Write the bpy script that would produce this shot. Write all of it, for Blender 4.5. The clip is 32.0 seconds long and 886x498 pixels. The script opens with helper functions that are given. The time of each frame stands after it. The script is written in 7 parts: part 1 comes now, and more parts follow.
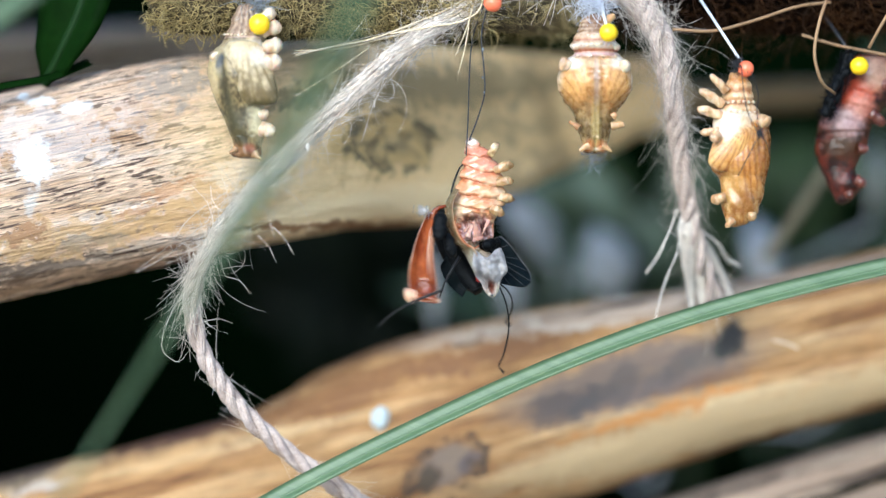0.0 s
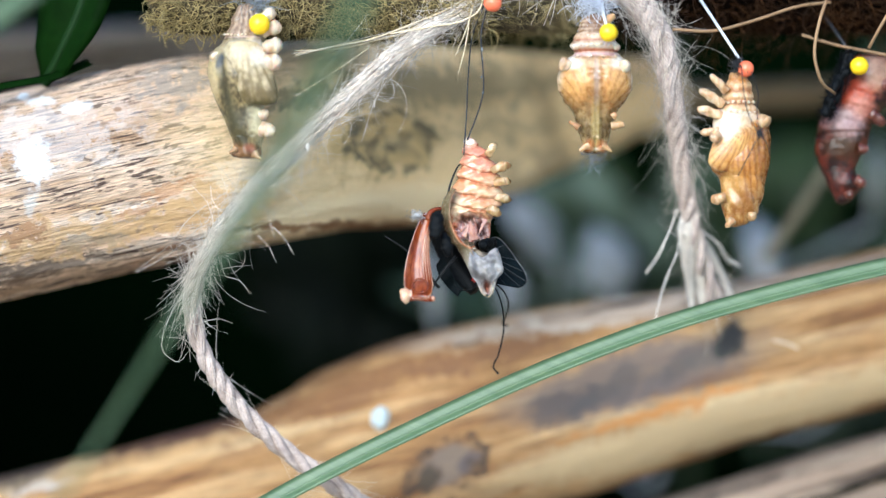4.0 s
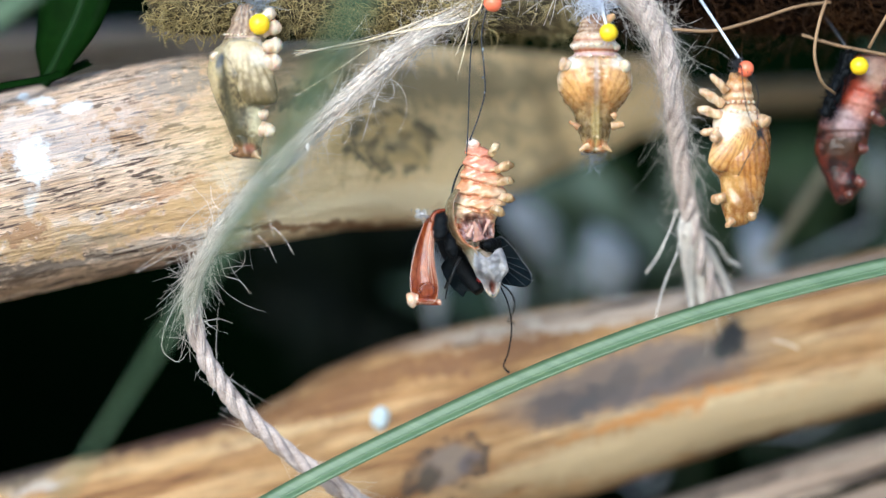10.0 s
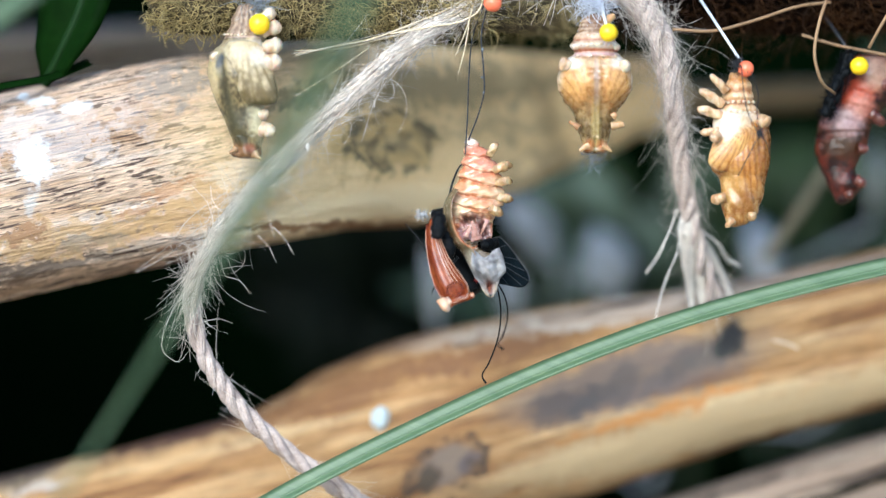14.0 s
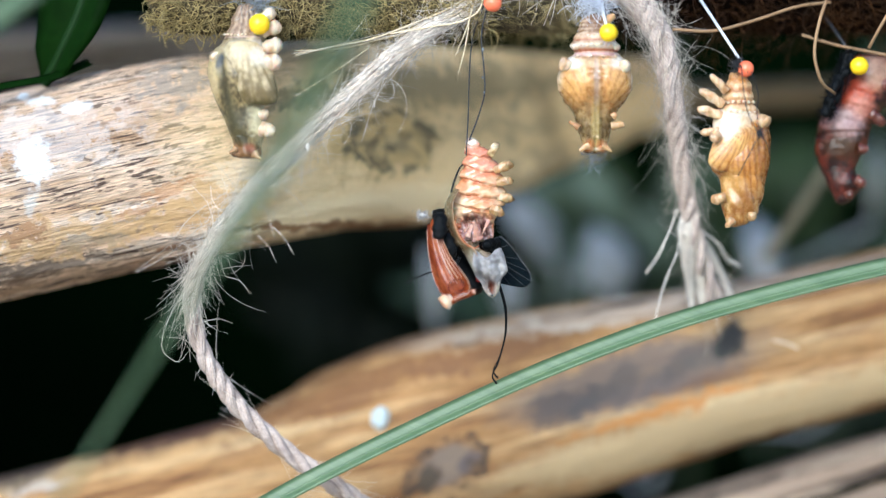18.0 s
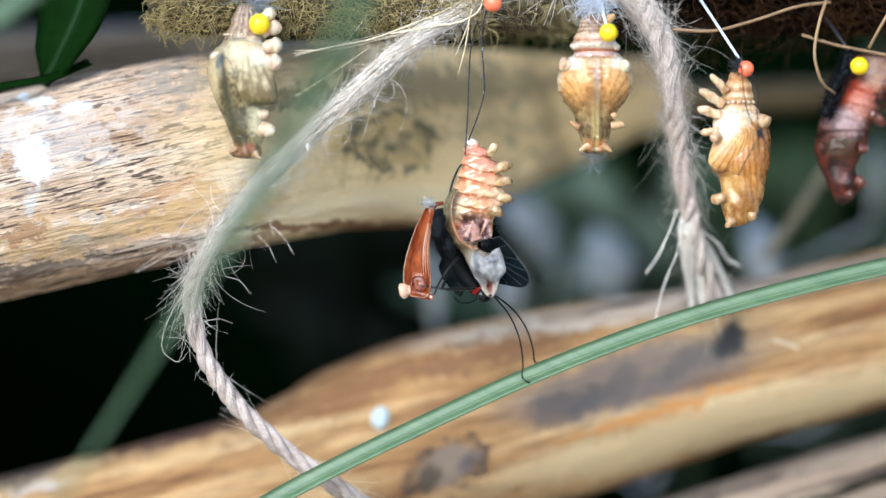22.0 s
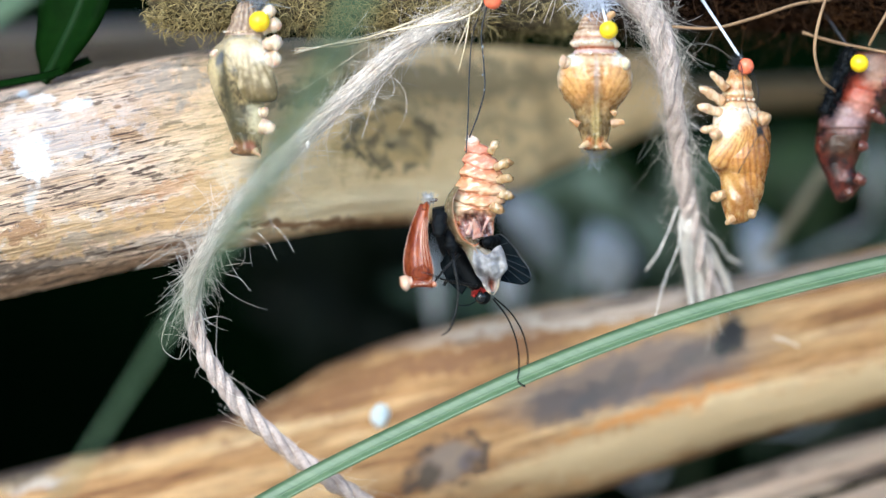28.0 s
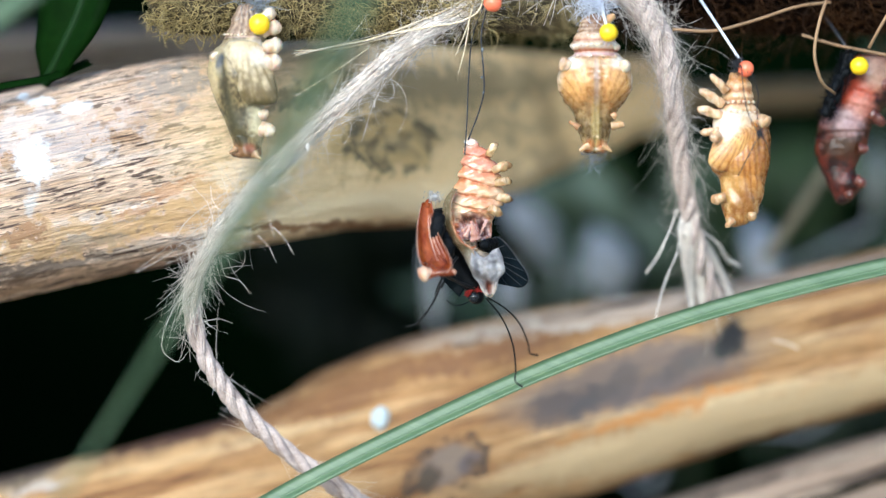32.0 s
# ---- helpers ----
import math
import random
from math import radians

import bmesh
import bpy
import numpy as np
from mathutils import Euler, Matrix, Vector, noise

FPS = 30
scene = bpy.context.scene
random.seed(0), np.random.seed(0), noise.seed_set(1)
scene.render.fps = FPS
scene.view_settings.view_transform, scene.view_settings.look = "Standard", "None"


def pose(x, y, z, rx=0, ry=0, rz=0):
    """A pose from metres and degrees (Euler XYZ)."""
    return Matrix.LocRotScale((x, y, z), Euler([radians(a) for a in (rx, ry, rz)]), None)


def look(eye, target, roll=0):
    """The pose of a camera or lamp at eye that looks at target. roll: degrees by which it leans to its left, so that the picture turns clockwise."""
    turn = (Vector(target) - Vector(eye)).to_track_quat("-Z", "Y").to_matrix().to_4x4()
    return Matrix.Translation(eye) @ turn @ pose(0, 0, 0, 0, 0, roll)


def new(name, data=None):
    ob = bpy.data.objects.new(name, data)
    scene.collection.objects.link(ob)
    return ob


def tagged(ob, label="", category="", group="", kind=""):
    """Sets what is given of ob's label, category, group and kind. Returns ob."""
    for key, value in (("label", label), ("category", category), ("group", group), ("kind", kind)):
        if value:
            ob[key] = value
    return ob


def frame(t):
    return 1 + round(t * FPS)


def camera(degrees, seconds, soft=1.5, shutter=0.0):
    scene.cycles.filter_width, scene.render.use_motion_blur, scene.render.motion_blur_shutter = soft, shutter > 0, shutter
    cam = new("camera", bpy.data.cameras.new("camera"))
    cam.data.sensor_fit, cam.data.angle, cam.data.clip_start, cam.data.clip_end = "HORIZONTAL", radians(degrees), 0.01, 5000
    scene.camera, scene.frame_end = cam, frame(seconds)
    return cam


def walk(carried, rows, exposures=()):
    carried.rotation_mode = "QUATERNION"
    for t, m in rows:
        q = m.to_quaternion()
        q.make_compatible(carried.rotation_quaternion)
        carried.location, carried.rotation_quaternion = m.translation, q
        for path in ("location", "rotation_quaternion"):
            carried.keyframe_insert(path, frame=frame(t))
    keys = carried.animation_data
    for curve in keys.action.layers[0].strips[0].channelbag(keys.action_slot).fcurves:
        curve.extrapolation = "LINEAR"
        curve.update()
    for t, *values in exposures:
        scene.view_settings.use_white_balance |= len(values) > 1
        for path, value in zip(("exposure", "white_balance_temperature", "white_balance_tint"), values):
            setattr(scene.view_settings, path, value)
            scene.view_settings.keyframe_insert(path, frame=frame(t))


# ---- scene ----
# Butterfly pupae pinned under a coir roll, in an added dark box; one opens.
cam = camera(18.0, 32.0, soft=1.35, shutter=0.6)
cam.data.dof.use_dof = True
cam.data.dof.focus_distance = 0.6
cam.data.dof.aperture_fstop = 4.0
cam.data.dof.aperture_blades = 0
walk(cam, [
    (0, pose(0, -0.6, 1.2, 90.0000, 0, 0)),
    (20, pose(0, -0.6, 1.2, 90.0000, 0, 0)),
    (20.5, pose(0, -0.6, 1.2, 89.9826, 0, 0)),
    (21, pose(0, -0.6, 1.2, 89.9884, 0, 0)),
    (21.5, pose(0, -0.6, 1.2, 89.9965, 0, 0)),
    (22, pose(0, -0.6, 1.2, 90.0000, 0, 0)),
    (23, pose(0, -0.6, 1.2, 89.9977, 0, 0)),
    (23.5, pose(0, -0.6, 1.2, 89.9942, 0, 0)),
    (24, pose(0, -0.6, 1.2, 90.0000, 0, 0)),
    (24.5, pose(0, -0.6, 1.2, 89.9861, 0, 0)),
    (25, pose(0, -0.6, 1.2, 89.9838, 0, 0)),
    (25.5, pose(0, -0.6, 1.2, 89.9699, 0, 0)),
    (26.5, pose(0, -0.6, 1.2, 89.9537, 0, 0)),
    (27.5, pose(0, -0.6, 1.2, 89.9468, 0, 0)),
    (28.5, pose(0, -0.6, 1.2, 89.9479, 0, 0)),
    (29, pose(0, -0.6, 1.2, 89.9572, 0, 0)),
    (29.5, pose(0, -0.6, 1.2, 89.9456, 0, 0)),
    (30, pose(0, -0.6, 1.2, 89.9502, 0, 0)),
    (30.5, pose(0, -0.6, 1.2, 89.9583, 0, 0)),
    (31, pose(0, -0.6, 1.2, 90.0000, 0, 0)),
    (32, pose(0, -0.6, 1.2, 90.0000, 0, 0)),
], exposures=[(0, 1.05, 5400, 6), (8, 1.02, 5400, 6), (10, 0.96, 5400, 6), (14, 1.03, 5400, 6), (19, 1.0, 5400, 6), (23, 1.06, 5400, 6), (28, 1.08, 5400, 6), (32, 1.06, 5400, 6)])

# ---- light ----
world = bpy.data.worlds.new("world")
scene.world = world
world.use_nodes = True
sky = world.node_tree.nodes.new("ShaderNodeTexSky")
sky.sky_type, sky.sun_disc = "NISHITA", False
sky.sun_elevation, sky.sun_rotation = radians(24), radians(200)
world.node_tree.links.new(sky.outputs[0], world.node_tree.nodes["Background"].inputs[0])
world.node_tree.nodes["Background"].inputs[1].default_value = 0.15
sun = new("sun", bpy.data.lights.new("sun", "SUN"))
sun.data.energy, sun.data.angle, sun.data.color = 1.75, radians(40), (1.0, 0.95, 0.86)
sun.matrix_world = look((-1.2, -3.3, 2.76), (0, 0, 1.2))

O = Vector((0, 0, 1.2))


def mm(x, y, z):
    """Millimetres right of, behind and above the middle of the box's mouth."""
    return Vector((x, y, z)) / 1000


# ---- materials ----
def nodes_of(name):
    m = bpy.data.materials.new(name)
    m.use_nodes = True
    t = m.node_tree
    return m, t, t.nodes["Principled BSDF"]


def add(t, kind, **values):
    n = t.nodes.new("ShaderNode" + kind)
    for key, value in values.items():
        n.inputs[key.replace("_", " ")].default_value = value
    return n


def ramp(t, source, stops):
    r = t.nodes.new("ShaderNodeValToRGB")
    while len(r.color_ramp.elements) < len(stops):
        r.color_ramp.elements.new(0.5)
    for e, (p, c) in zip(r.color_ramp.elements, stops):
        e.position, e.color = p, (*c, 1) if len(c) == 3 else c
    t.links.new(source, r.inputs[0])
    return r.outputs[0]


def blend(t, fac, a, b, mode="MIX"):
    n = t.nodes.new("ShaderNodeMix")
    n.data_type, n.blend_type = "RGBA", mode
    for socket, value in ((n.inputs[0], fac), (n.inputs[6], a), (n.inputs[7], b)):
        if hasattr(value, "links"):
            t.links.new(value, socket)
        elif isinstance(value, (int, float)):
            socket.default_value = value
        else:
            socket.default_value = (*value, 1)
    return n.outputs[2]


def surface(name, stops, noise_scale=200, stretch=(1, 1, 1), turn=0, fine=1500, rough=0.6, bump=0.25, deep=0.0003,
            stains=(), spec=0.5, glow_through=0.0, tint=(1, 0.4, 0.2), speckle=0.25, island=0.0, coat=0.0, cracks=None, tints=(), rings=()):
    """A grained surface: broad colour bands, fine grain on top, stains and painted shade of their own shape, bump."""
    m, t, bsdf = nodes_of(name)
    tc = add(t, "TexCoord")
    mp = add(t, "Mapping")
    mp.vector_type = "TEXTURE"
    mp.inputs["Rotation"].default_value = (0, radians(-turn), 0)
    mp.inputs["Scale"].default_value = [1 / k for k in stretch]
    t.links.new(tc.outputs["Object"], mp.inputs[0])
    n1 = add(t, "TexNoise", Scale=noise_scale, Detail=6.0, Roughness=0.6, Distortion=0.3)
    n2 = add(t, "TexNoise", Scale=fine, Detail=5.0, Roughness=0.65)
    for n in (n1, n2):
        t.links.new(mp.outputs[0], n.inputs[0])
    colour = ramp(t, n1.outputs[0], stops)
    grain = ramp(t, n2.outputs[0], [(0.3, (1 - speckle,) * 3), (0.7, (1 + speckle * 0.6,) * 3)])
    colour = blend(t, 1.0, colour, grain, "MULTIPLY")
    if cracks:
        n3 = add(t, "TexNoise", Scale=cracks[0], Detail=3.0, Roughness=0.5)
        t.links.new(mp.outputs[0], n3.inputs[0])
        mask = ramp(t, n3.outputs[0], [(cracks[1] - 0.035, (1, 1, 1)), (cracks[1], (0, 0, 0))])
        colour = blend(t, mask, colour, cracks[2])
        pit = add(t, "TexNoise", Scale=cracks[0] * 0.9, Detail=4.0, Roughness=0.6)
        wide = add(t, "Mapping")
        wide.vector_type = "TEXTURE"
        wide.inputs["Rotation"].default_value, wide.inputs["Scale"].default_value = mp.inputs["Rotation"].default_value, (3.0, 1, 1)
        t.links.new(tc.outputs["Object"], wide.inputs[0])
        t.links.new(wide.outputs[0], pit.inputs[0])
        colour = blend(t, ramp(t, pit.outputs[0], [(0.35, (0.85, 0.85, 0.85)), (0.40, (0, 0, 0))]), colour, cracks[2])
    if island:
        g = add(t, "NewGeometry")
        colour = blend(t, 1.0, colour, ramp(t, g.outputs["Random Per Island"], [(0, (1 - island,) * 3), (1, (1 + island,) * 3)]), "MULTIPLY")
    for scale, pull, lo, hi, c, weight in tints:
        far = add(t, "Mapping")
        far.vector_type = "TEXTURE"
        far.inputs["Rotation"].default_value, far.inputs["Scale"].default_value = mp.inputs["Rotation"].default_value, [1 / k for k in pull]
        t.links.new(tc.outputs["Object"], far.inputs[0])
        nt = add(t, "TexNoise", Scale=scale, Detail=5.0, Roughness=0.62, Distortion=0.4)
        t.links.new(far.outputs[0], nt.inputs[0])
        colour = blend(t, ramp(t, nt.outputs[0], [(lo, (0, 0, 0)), (hi, (weight,) * 3)]), colour, c)
    wob = add(t, "TexNoise", Scale=190.0, Detail=7.0, Roughness=0.72)
    t.links.new(tc.outputs["Object"], wob.inputs[0])
    for centre, rx, rz, lean, c, ragged, *weight in stains:
        off = add(t, "VectorMath")
        off.operation = "MULTIPLY_ADD"
        t.links.new(wob.outputs[1], off.inputs[0])
        off.inputs[1].default_value = (ragged,) * 3
        t.links.new(tc.outputs["Object"], off.inputs[2])
        place = add(t, "Mapping")
        place.vector_type = "TEXTURE"
        place.inputs["Location"].default_value = Vector(centre) + Vector((ragged, ragged, ragged)) * 0.5
        place.inputs["Rotation"].default_value = (0, radians(-lean), 0)
        place.inputs["Scale"].default_value = (rx / 1000, 1.0, rz / 1000)
        t.links.new(off.outputs[0], place.inputs[0])
        ln = add(t, "VectorMath")
        ln.operation = "LENGTH"
        t.links.new(place.outputs[0], ln.inputs[0])
        colour = blend(t, ramp(t, ln.outputs["Value"], [(0.6, (weight[0] if weight else 1.0,) * 3), (1.0, (0, 0, 0))]), colour, c)
    for centre, rx, rz, lean, c, ragged, stops_r in rings:
        off = add(t, "VectorMath")
        off.operation = "MULTIPLY_ADD"
        t.links.new(wob.outputs[1], off.inputs[0])
        off.inputs[1].default_value = (ragged,) * 3
        t.links.new(tc.outputs["Object"], off.inputs[2])
        place = add(t, "Mapping")
        place.vector_type = "TEXTURE"
        place.inputs["Location"].default_value = Vector(centre) + Vector((ragged, ragged, ragged)) * 0.5
        place.inputs["Rotation"].default_value = (0, radians(-lean), 0)
        place.inputs["Scale"].default_value = (rx / 1000, 1000.0, rz / 1000)
        t.links.new(off.outputs[0], place.inputs[0])
        ln = add(t, "VectorMath")
        ln.operation = "LENGTH"
        t.links.new(place.outputs[0], ln.inputs[0])
        patch = add(t, "TexNoise", Scale=240.0, Detail=4.0, Roughness=0.6)
        t.links.new(tc.outputs["Object"], patch.inputs[0])
        ring = blend(t, 1.0, ramp(t, ln.outputs["Value"], [(p, (w,) * 3) for p, w in stops_r]), ramp(t, patch.outputs[0], [(0.44, (0.08,) * 3), (0.54, (1, 1, 1))]), "MULTIPLY")
        colour = blend(t, ring, colour, c)
    t.links.new(colour, bsdf.inputs["Base Color"])
    bsdf.inputs["Roughness"].default_value = rough
    bsdf.inputs["Specular IOR Level"].default_value = spec
    bsdf.inputs["Coat Weight"].default_value = coat
    bsdf.inputs["Coat Roughness"].default_value = 0.08
    if glow_through:
        bsdf.inputs["Subsurface Weight"].default_value = glow_through
        bsdf.inputs["Subsurface Radius"].default_value = tint
        bsdf.inputs["Subsurface Scale"].default_value = 0.0012
    b1 = add(t, "Bump", Strength=bump, Distance=deep)
    mixh = add(t, "Math")
    mixh.operation = "ADD"
    t.links.new(n1.outputs[0], mixh.inputs[0])
    t.links.new(n2.outputs[0], mixh.inputs[1])
    t.links.new(mixh.outputs[0], b1.inputs["Height"])
    t.links.new(b1.outputs[0], bsdf.inputs["Normal"])
    return m


WHITE_LIME = (0.86, 0.86, 0.86)
M_LOG = surface("weathered_log", [(0.28, (0.40, 0.22, 0.11)), (0.40, (0.64, 0.44, 0.28)), (0.52, (0.82, 0.61, 0.44)), (0.66, (0.88, 0.74, 0.62)), (0.78, (0.60, 0.52, 0.47))],
                70, (0.17, 1, 3.0), 13, 950, 0.85, 1.0, 0.0010, spec=0.25, speckle=0.6, cracks=(640, 0.425, (0.10, 0.065, 0.05)),
                tints=[(34, (0.45, 1, 2.6), 0.56, 0.68, (0.60, 0.36, 0.18), 0.55), (60, (0.3, 1, 2.2), 0.60, 0.70, (0.42, 0.36, 0.33), 0.5), (560, (0.36, 1, 2.2), 0.605, 0.65, (0.13, 0.09, 0.08), 0.65), (190, (0.35, 1, 2.2), 0.62, 0.68, (0.62, 0.35, 0.18), 0.4)], stains=[
    # Ochre bare wood and lower rim, painted paler to stand in for light.
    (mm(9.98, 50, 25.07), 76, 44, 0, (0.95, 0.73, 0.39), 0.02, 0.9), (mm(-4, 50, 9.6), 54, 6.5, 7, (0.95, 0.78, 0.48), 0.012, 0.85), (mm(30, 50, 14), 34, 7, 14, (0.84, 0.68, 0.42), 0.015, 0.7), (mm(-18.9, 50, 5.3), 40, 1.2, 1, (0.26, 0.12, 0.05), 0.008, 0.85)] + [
    # The first two, dark olive, paint the coir roll's shade on the log.
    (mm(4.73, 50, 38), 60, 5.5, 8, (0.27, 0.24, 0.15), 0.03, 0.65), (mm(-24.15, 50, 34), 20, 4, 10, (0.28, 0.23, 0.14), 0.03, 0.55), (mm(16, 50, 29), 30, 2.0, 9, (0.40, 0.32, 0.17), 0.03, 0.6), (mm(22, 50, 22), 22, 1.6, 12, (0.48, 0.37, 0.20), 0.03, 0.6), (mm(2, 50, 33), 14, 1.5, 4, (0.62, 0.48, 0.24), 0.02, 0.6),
    (mm(-79.38, 20, 3.26), 34, 3.6, 12, (0.66, 0.43, 0.20), 0.03, 0.7), (mm(-84.39, 20, 24), 26, 6, 8, (0.84, 0.77, 0.74), 0.04, 0.45), (mm(-52, 20, 8.26), 20, 5, 14, (0.66, 0.43, 0.20), 0.03, 0.7), (mm(-66.86, 20, 30.18), 20, 2, 12, (0.60, 0.42, 0.30), 0.03, 0.5), (mm(-42, 20, 17), 13, 3.2, 18, (0.80, 0.66, 0.46), 0.02, 0.7)] + [
    (mm(-88.07, 4, 19.03), 4.4, 6.0, 0, WHITE_LIME, 0.016), (mm(-79.32, 8, 30.82), 4.2, 1.8, 0, WHITE_LIME, 0.006),
    (mm(-87.81, 9, 32.35), 4.0, 1.6, 0, WHITE_LIME, 0.005), (mm(-92.5, 9, 33.2), 2.0, 1.0, 0, WHITE_LIME, 0.005), (mm(-88.77, 3, 9.6), 2.0, 3.2, 0, (0.7, 0.68, 0.65), 0.010, 0.7)] + [
    (mm(-13.5, 55, 23.68), 16, 8.5, 5, (0.58, 0.42, 0.18), 0.020, 0.8), (mm(-10, 55, 23.4), 3.6, 2.6, 0, (0.62, 0.50, 0.27), 0.014, 0.7)] + [
    (mm(-91.97, 4, 2.56), 9, 1.6, 12, (0.44, 0.26, 0.14), 0.02), (mm(-70.5, 4, 30.2), 1.0, 0.6, 0, (0.34, 0.20, 0.12), 0.001, 0.8),
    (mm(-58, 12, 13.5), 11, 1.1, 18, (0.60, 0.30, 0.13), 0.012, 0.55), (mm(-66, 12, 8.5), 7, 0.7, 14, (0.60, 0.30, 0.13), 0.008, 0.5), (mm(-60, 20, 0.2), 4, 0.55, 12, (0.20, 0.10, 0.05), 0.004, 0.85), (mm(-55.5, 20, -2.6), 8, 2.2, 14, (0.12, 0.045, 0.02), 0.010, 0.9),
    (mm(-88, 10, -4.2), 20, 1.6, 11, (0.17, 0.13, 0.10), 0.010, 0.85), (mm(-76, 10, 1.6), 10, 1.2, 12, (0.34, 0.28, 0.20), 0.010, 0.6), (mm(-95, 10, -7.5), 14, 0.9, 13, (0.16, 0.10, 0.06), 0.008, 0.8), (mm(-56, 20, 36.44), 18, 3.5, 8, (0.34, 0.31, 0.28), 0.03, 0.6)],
                rings=[(mm(-11.4, 55, 24.2), 11, 7.4, 4, (0.15, 0.135, 0.09), 0.014, [(0.1, 0.2), (0.35, 0.7), (0.5, 0.25), (0.68, 0.5), (0.82, 1.0), (0.94, 0.8), (1.0, 0.0)]),
                       (mm(-14.5, 55, 22.4), 5.0, 3.6, 10, (0.14, 0.12, 0.08), 0.010, [(0.45, 0.0), (0.75, 0.9), (1.0, 0.0)])])
M_RAIL = surface("split_rail", [(0.33, (0.16, 0.07, 0.024)), (0.46, (0.36, 0.20, 0.078)), (0.58, (0.50, 0.32, 0.15)), (0.70, (0.60, 0.45, 0.26))],
                 80, (0.20, 1, 2.6), 14, 600, 0.7, 0.6, 0.0008, spec=0.3, speckle=0.5, tints=[(150, (0.2, 1, 2.2), 0.58, 0.66, (0.24, 0.13, 0.06), 0.7)],
                 rings=[(mm(0.6, 60, -50.2), 11, 6.6, 32, (0.045, 0.035, 0.028), 0.014, [(0.5, 0.0), (0.74, 0.5), (0.88, 1.0), (0.97, 0.9), (1.0, 0.0)])], stains=[
    (mm(44.92, 62, -13.9), 62, 3.4, 9.5, (0.46, 0.40, 0.33), 0.008),
    (mm(8.82, 62, -24.2), 28, 3.4, 11, (0.19, 0.095, 0.045), 0.02, 0.8), (mm(-24.6, 62, -33.29), 24, 5, 24, (0.20, 0.10, 0.045), 0.02, 0.7), (mm(-47.33, 62, -40.64), 18, 3, 18, (0.17, 0.08, 0.035), 0.02, 0.6)] + [
    (mm(64.78, 60, -40.92), 72, 6.4, 14.5, (0.45, 0.34, 0.19), 0.014, 0.85), (mm(50.12, 60, -37.45), 30, 1.3, 17, (0.46, 0.21, 0.06), 0.010, 0.9)] + [
    (mm(44.2, 60, -29.6), 38, 8.6, 15, (0.155, 0.12, 0.105), 0.010, 0.88), (mm(28, 60, -36.2), 11, 4.0, 20, (0.08, 0.07, 0.07), 0.012, 0.7), (mm(34.12, 60, -34.79), 8, 3.2, 30, (0.08, 0.075, 0.075), 0.008, 0.6), (mm(41.45, 60, -30.79), 7, 3.6, 60, (0.08, 0.075, 0.075), 0.008, 0.55), (mm(48.78, 60, -30.79), 6, 2.8, 40, (0.10, 0.09, 0.09), 0.008, 0.5),
    (mm(54.78, 60, -26.52), 7, 3.4, 50, (0.08, 0.075, 0.075), 0.008, 0.55), (mm(61.45, 60, -24.92), 7, 3.0, 15, (0.10, 0.095, 0.09), 0.008, 0.5), (mm(66.11, 60, -21.86), 5, 3.0, 15, (0.05, 0.055, 0.05), 0.010, 0.9)] + [
    (mm(0.6, 60, -50.2), 9.0, 5.6, 32, (0.19, 0.15, 0.12), 0.010, 0.85), (mm(-3.47, 60, -53.18), 3.2, 5.4, -20, (0.06, 0.045, 0.03), 0.008, 0.9), (mm(6.4, 60, -49.0), 2.2, 4.0, -25, (0.10, 0.085, 0.09), 0.010, 0.8),
    (mm(-100.8, 62, -54.68), 14, 2.2, 14, (0.10, 0.08, 0.065), 0.012, 0.7), (mm(-63, 62, -43.0), 24, 3.2, 15, (0.09, 0.045, 0.03), 0.01),
    (mm(66.78, 60, -20.53), 4.5, 4.5, 0, (0.03, 0.03, 0.03), 0.010), (mm(-55, 62, -40.2), 15, 1.6, 20, (0.06, 0.03, 0.02), 0.008, 0.85), (mm(-98, 62, -52.5), 12, 2.0, 14, (0.07, 0.055, 0.05), 0.010, 0.8), (mm(-94, 62, -55.5), 9, 1.4, 14, (0.45, 0.42, 0.40), 0.010, 0.7)])
M_FLAKE = surface("brown_flake", [(0.3, (0.20, 0.14, 0.10)), (0.7, (0.36, 0.27, 0.20))], 90, (0.2, 1, 2), 14, 500, 0.85, 0.5, 0.001)
M_GREYWOOD = surface("grey_rail", [(0.25, (0.15, 0.10, 0.07)), (0.5, (0.32, 0.245, 0.185)), (0.75, (0.46, 0.38, 0.31))], 60, (0.2, 1, 2.5), 14, 500, 0.85, 0.6, 0.001, stains=[(mm(90.5, 62, -52.9), 26, 0.9, 15, (0.05, 0.035, 0.028), 0.006), (mm(73.1, 62, -56.3), 20, 0.7, 15, (0.09, 0.06, 0.045), 0.008)], cracks=(45, 0.42, (0.045, 0.03, 0.022)))
M_PALEWOOD = surface("pale_rail", [(0.25, (0.12, 0.105, 0.09)), (0.5, (0.19, 0.165, 0.145)), (0.75, (0.27, 0.24, 0.21))], 40, (0.25, 1, 2.0), 5, 400, 0.85, 0.5, 0.001)
M_FARRAIL = surface("far_rail_wood", [(0.25, (0.15, 0.11, 0.055)), (0.5, (0.25, 0.185, 0.10)), (0.75, (0.34, 0.26, 0.15))], 50, (0.25, 1, 2.0), 5, 400, 0.85, 0.5, 0.001)
# Near black: the deep shade behind the rails is put into this colour.
M_BOX = surface("shade_black_boards", [(0.3, (0.0005, 0.0016, 0.0005)), (0.7, (0.0011, 0.0042, 0.0011))], 20, (0.3, 1, 1), 0, 200, 0.95, 0.3, 0.001, spec=0.0)
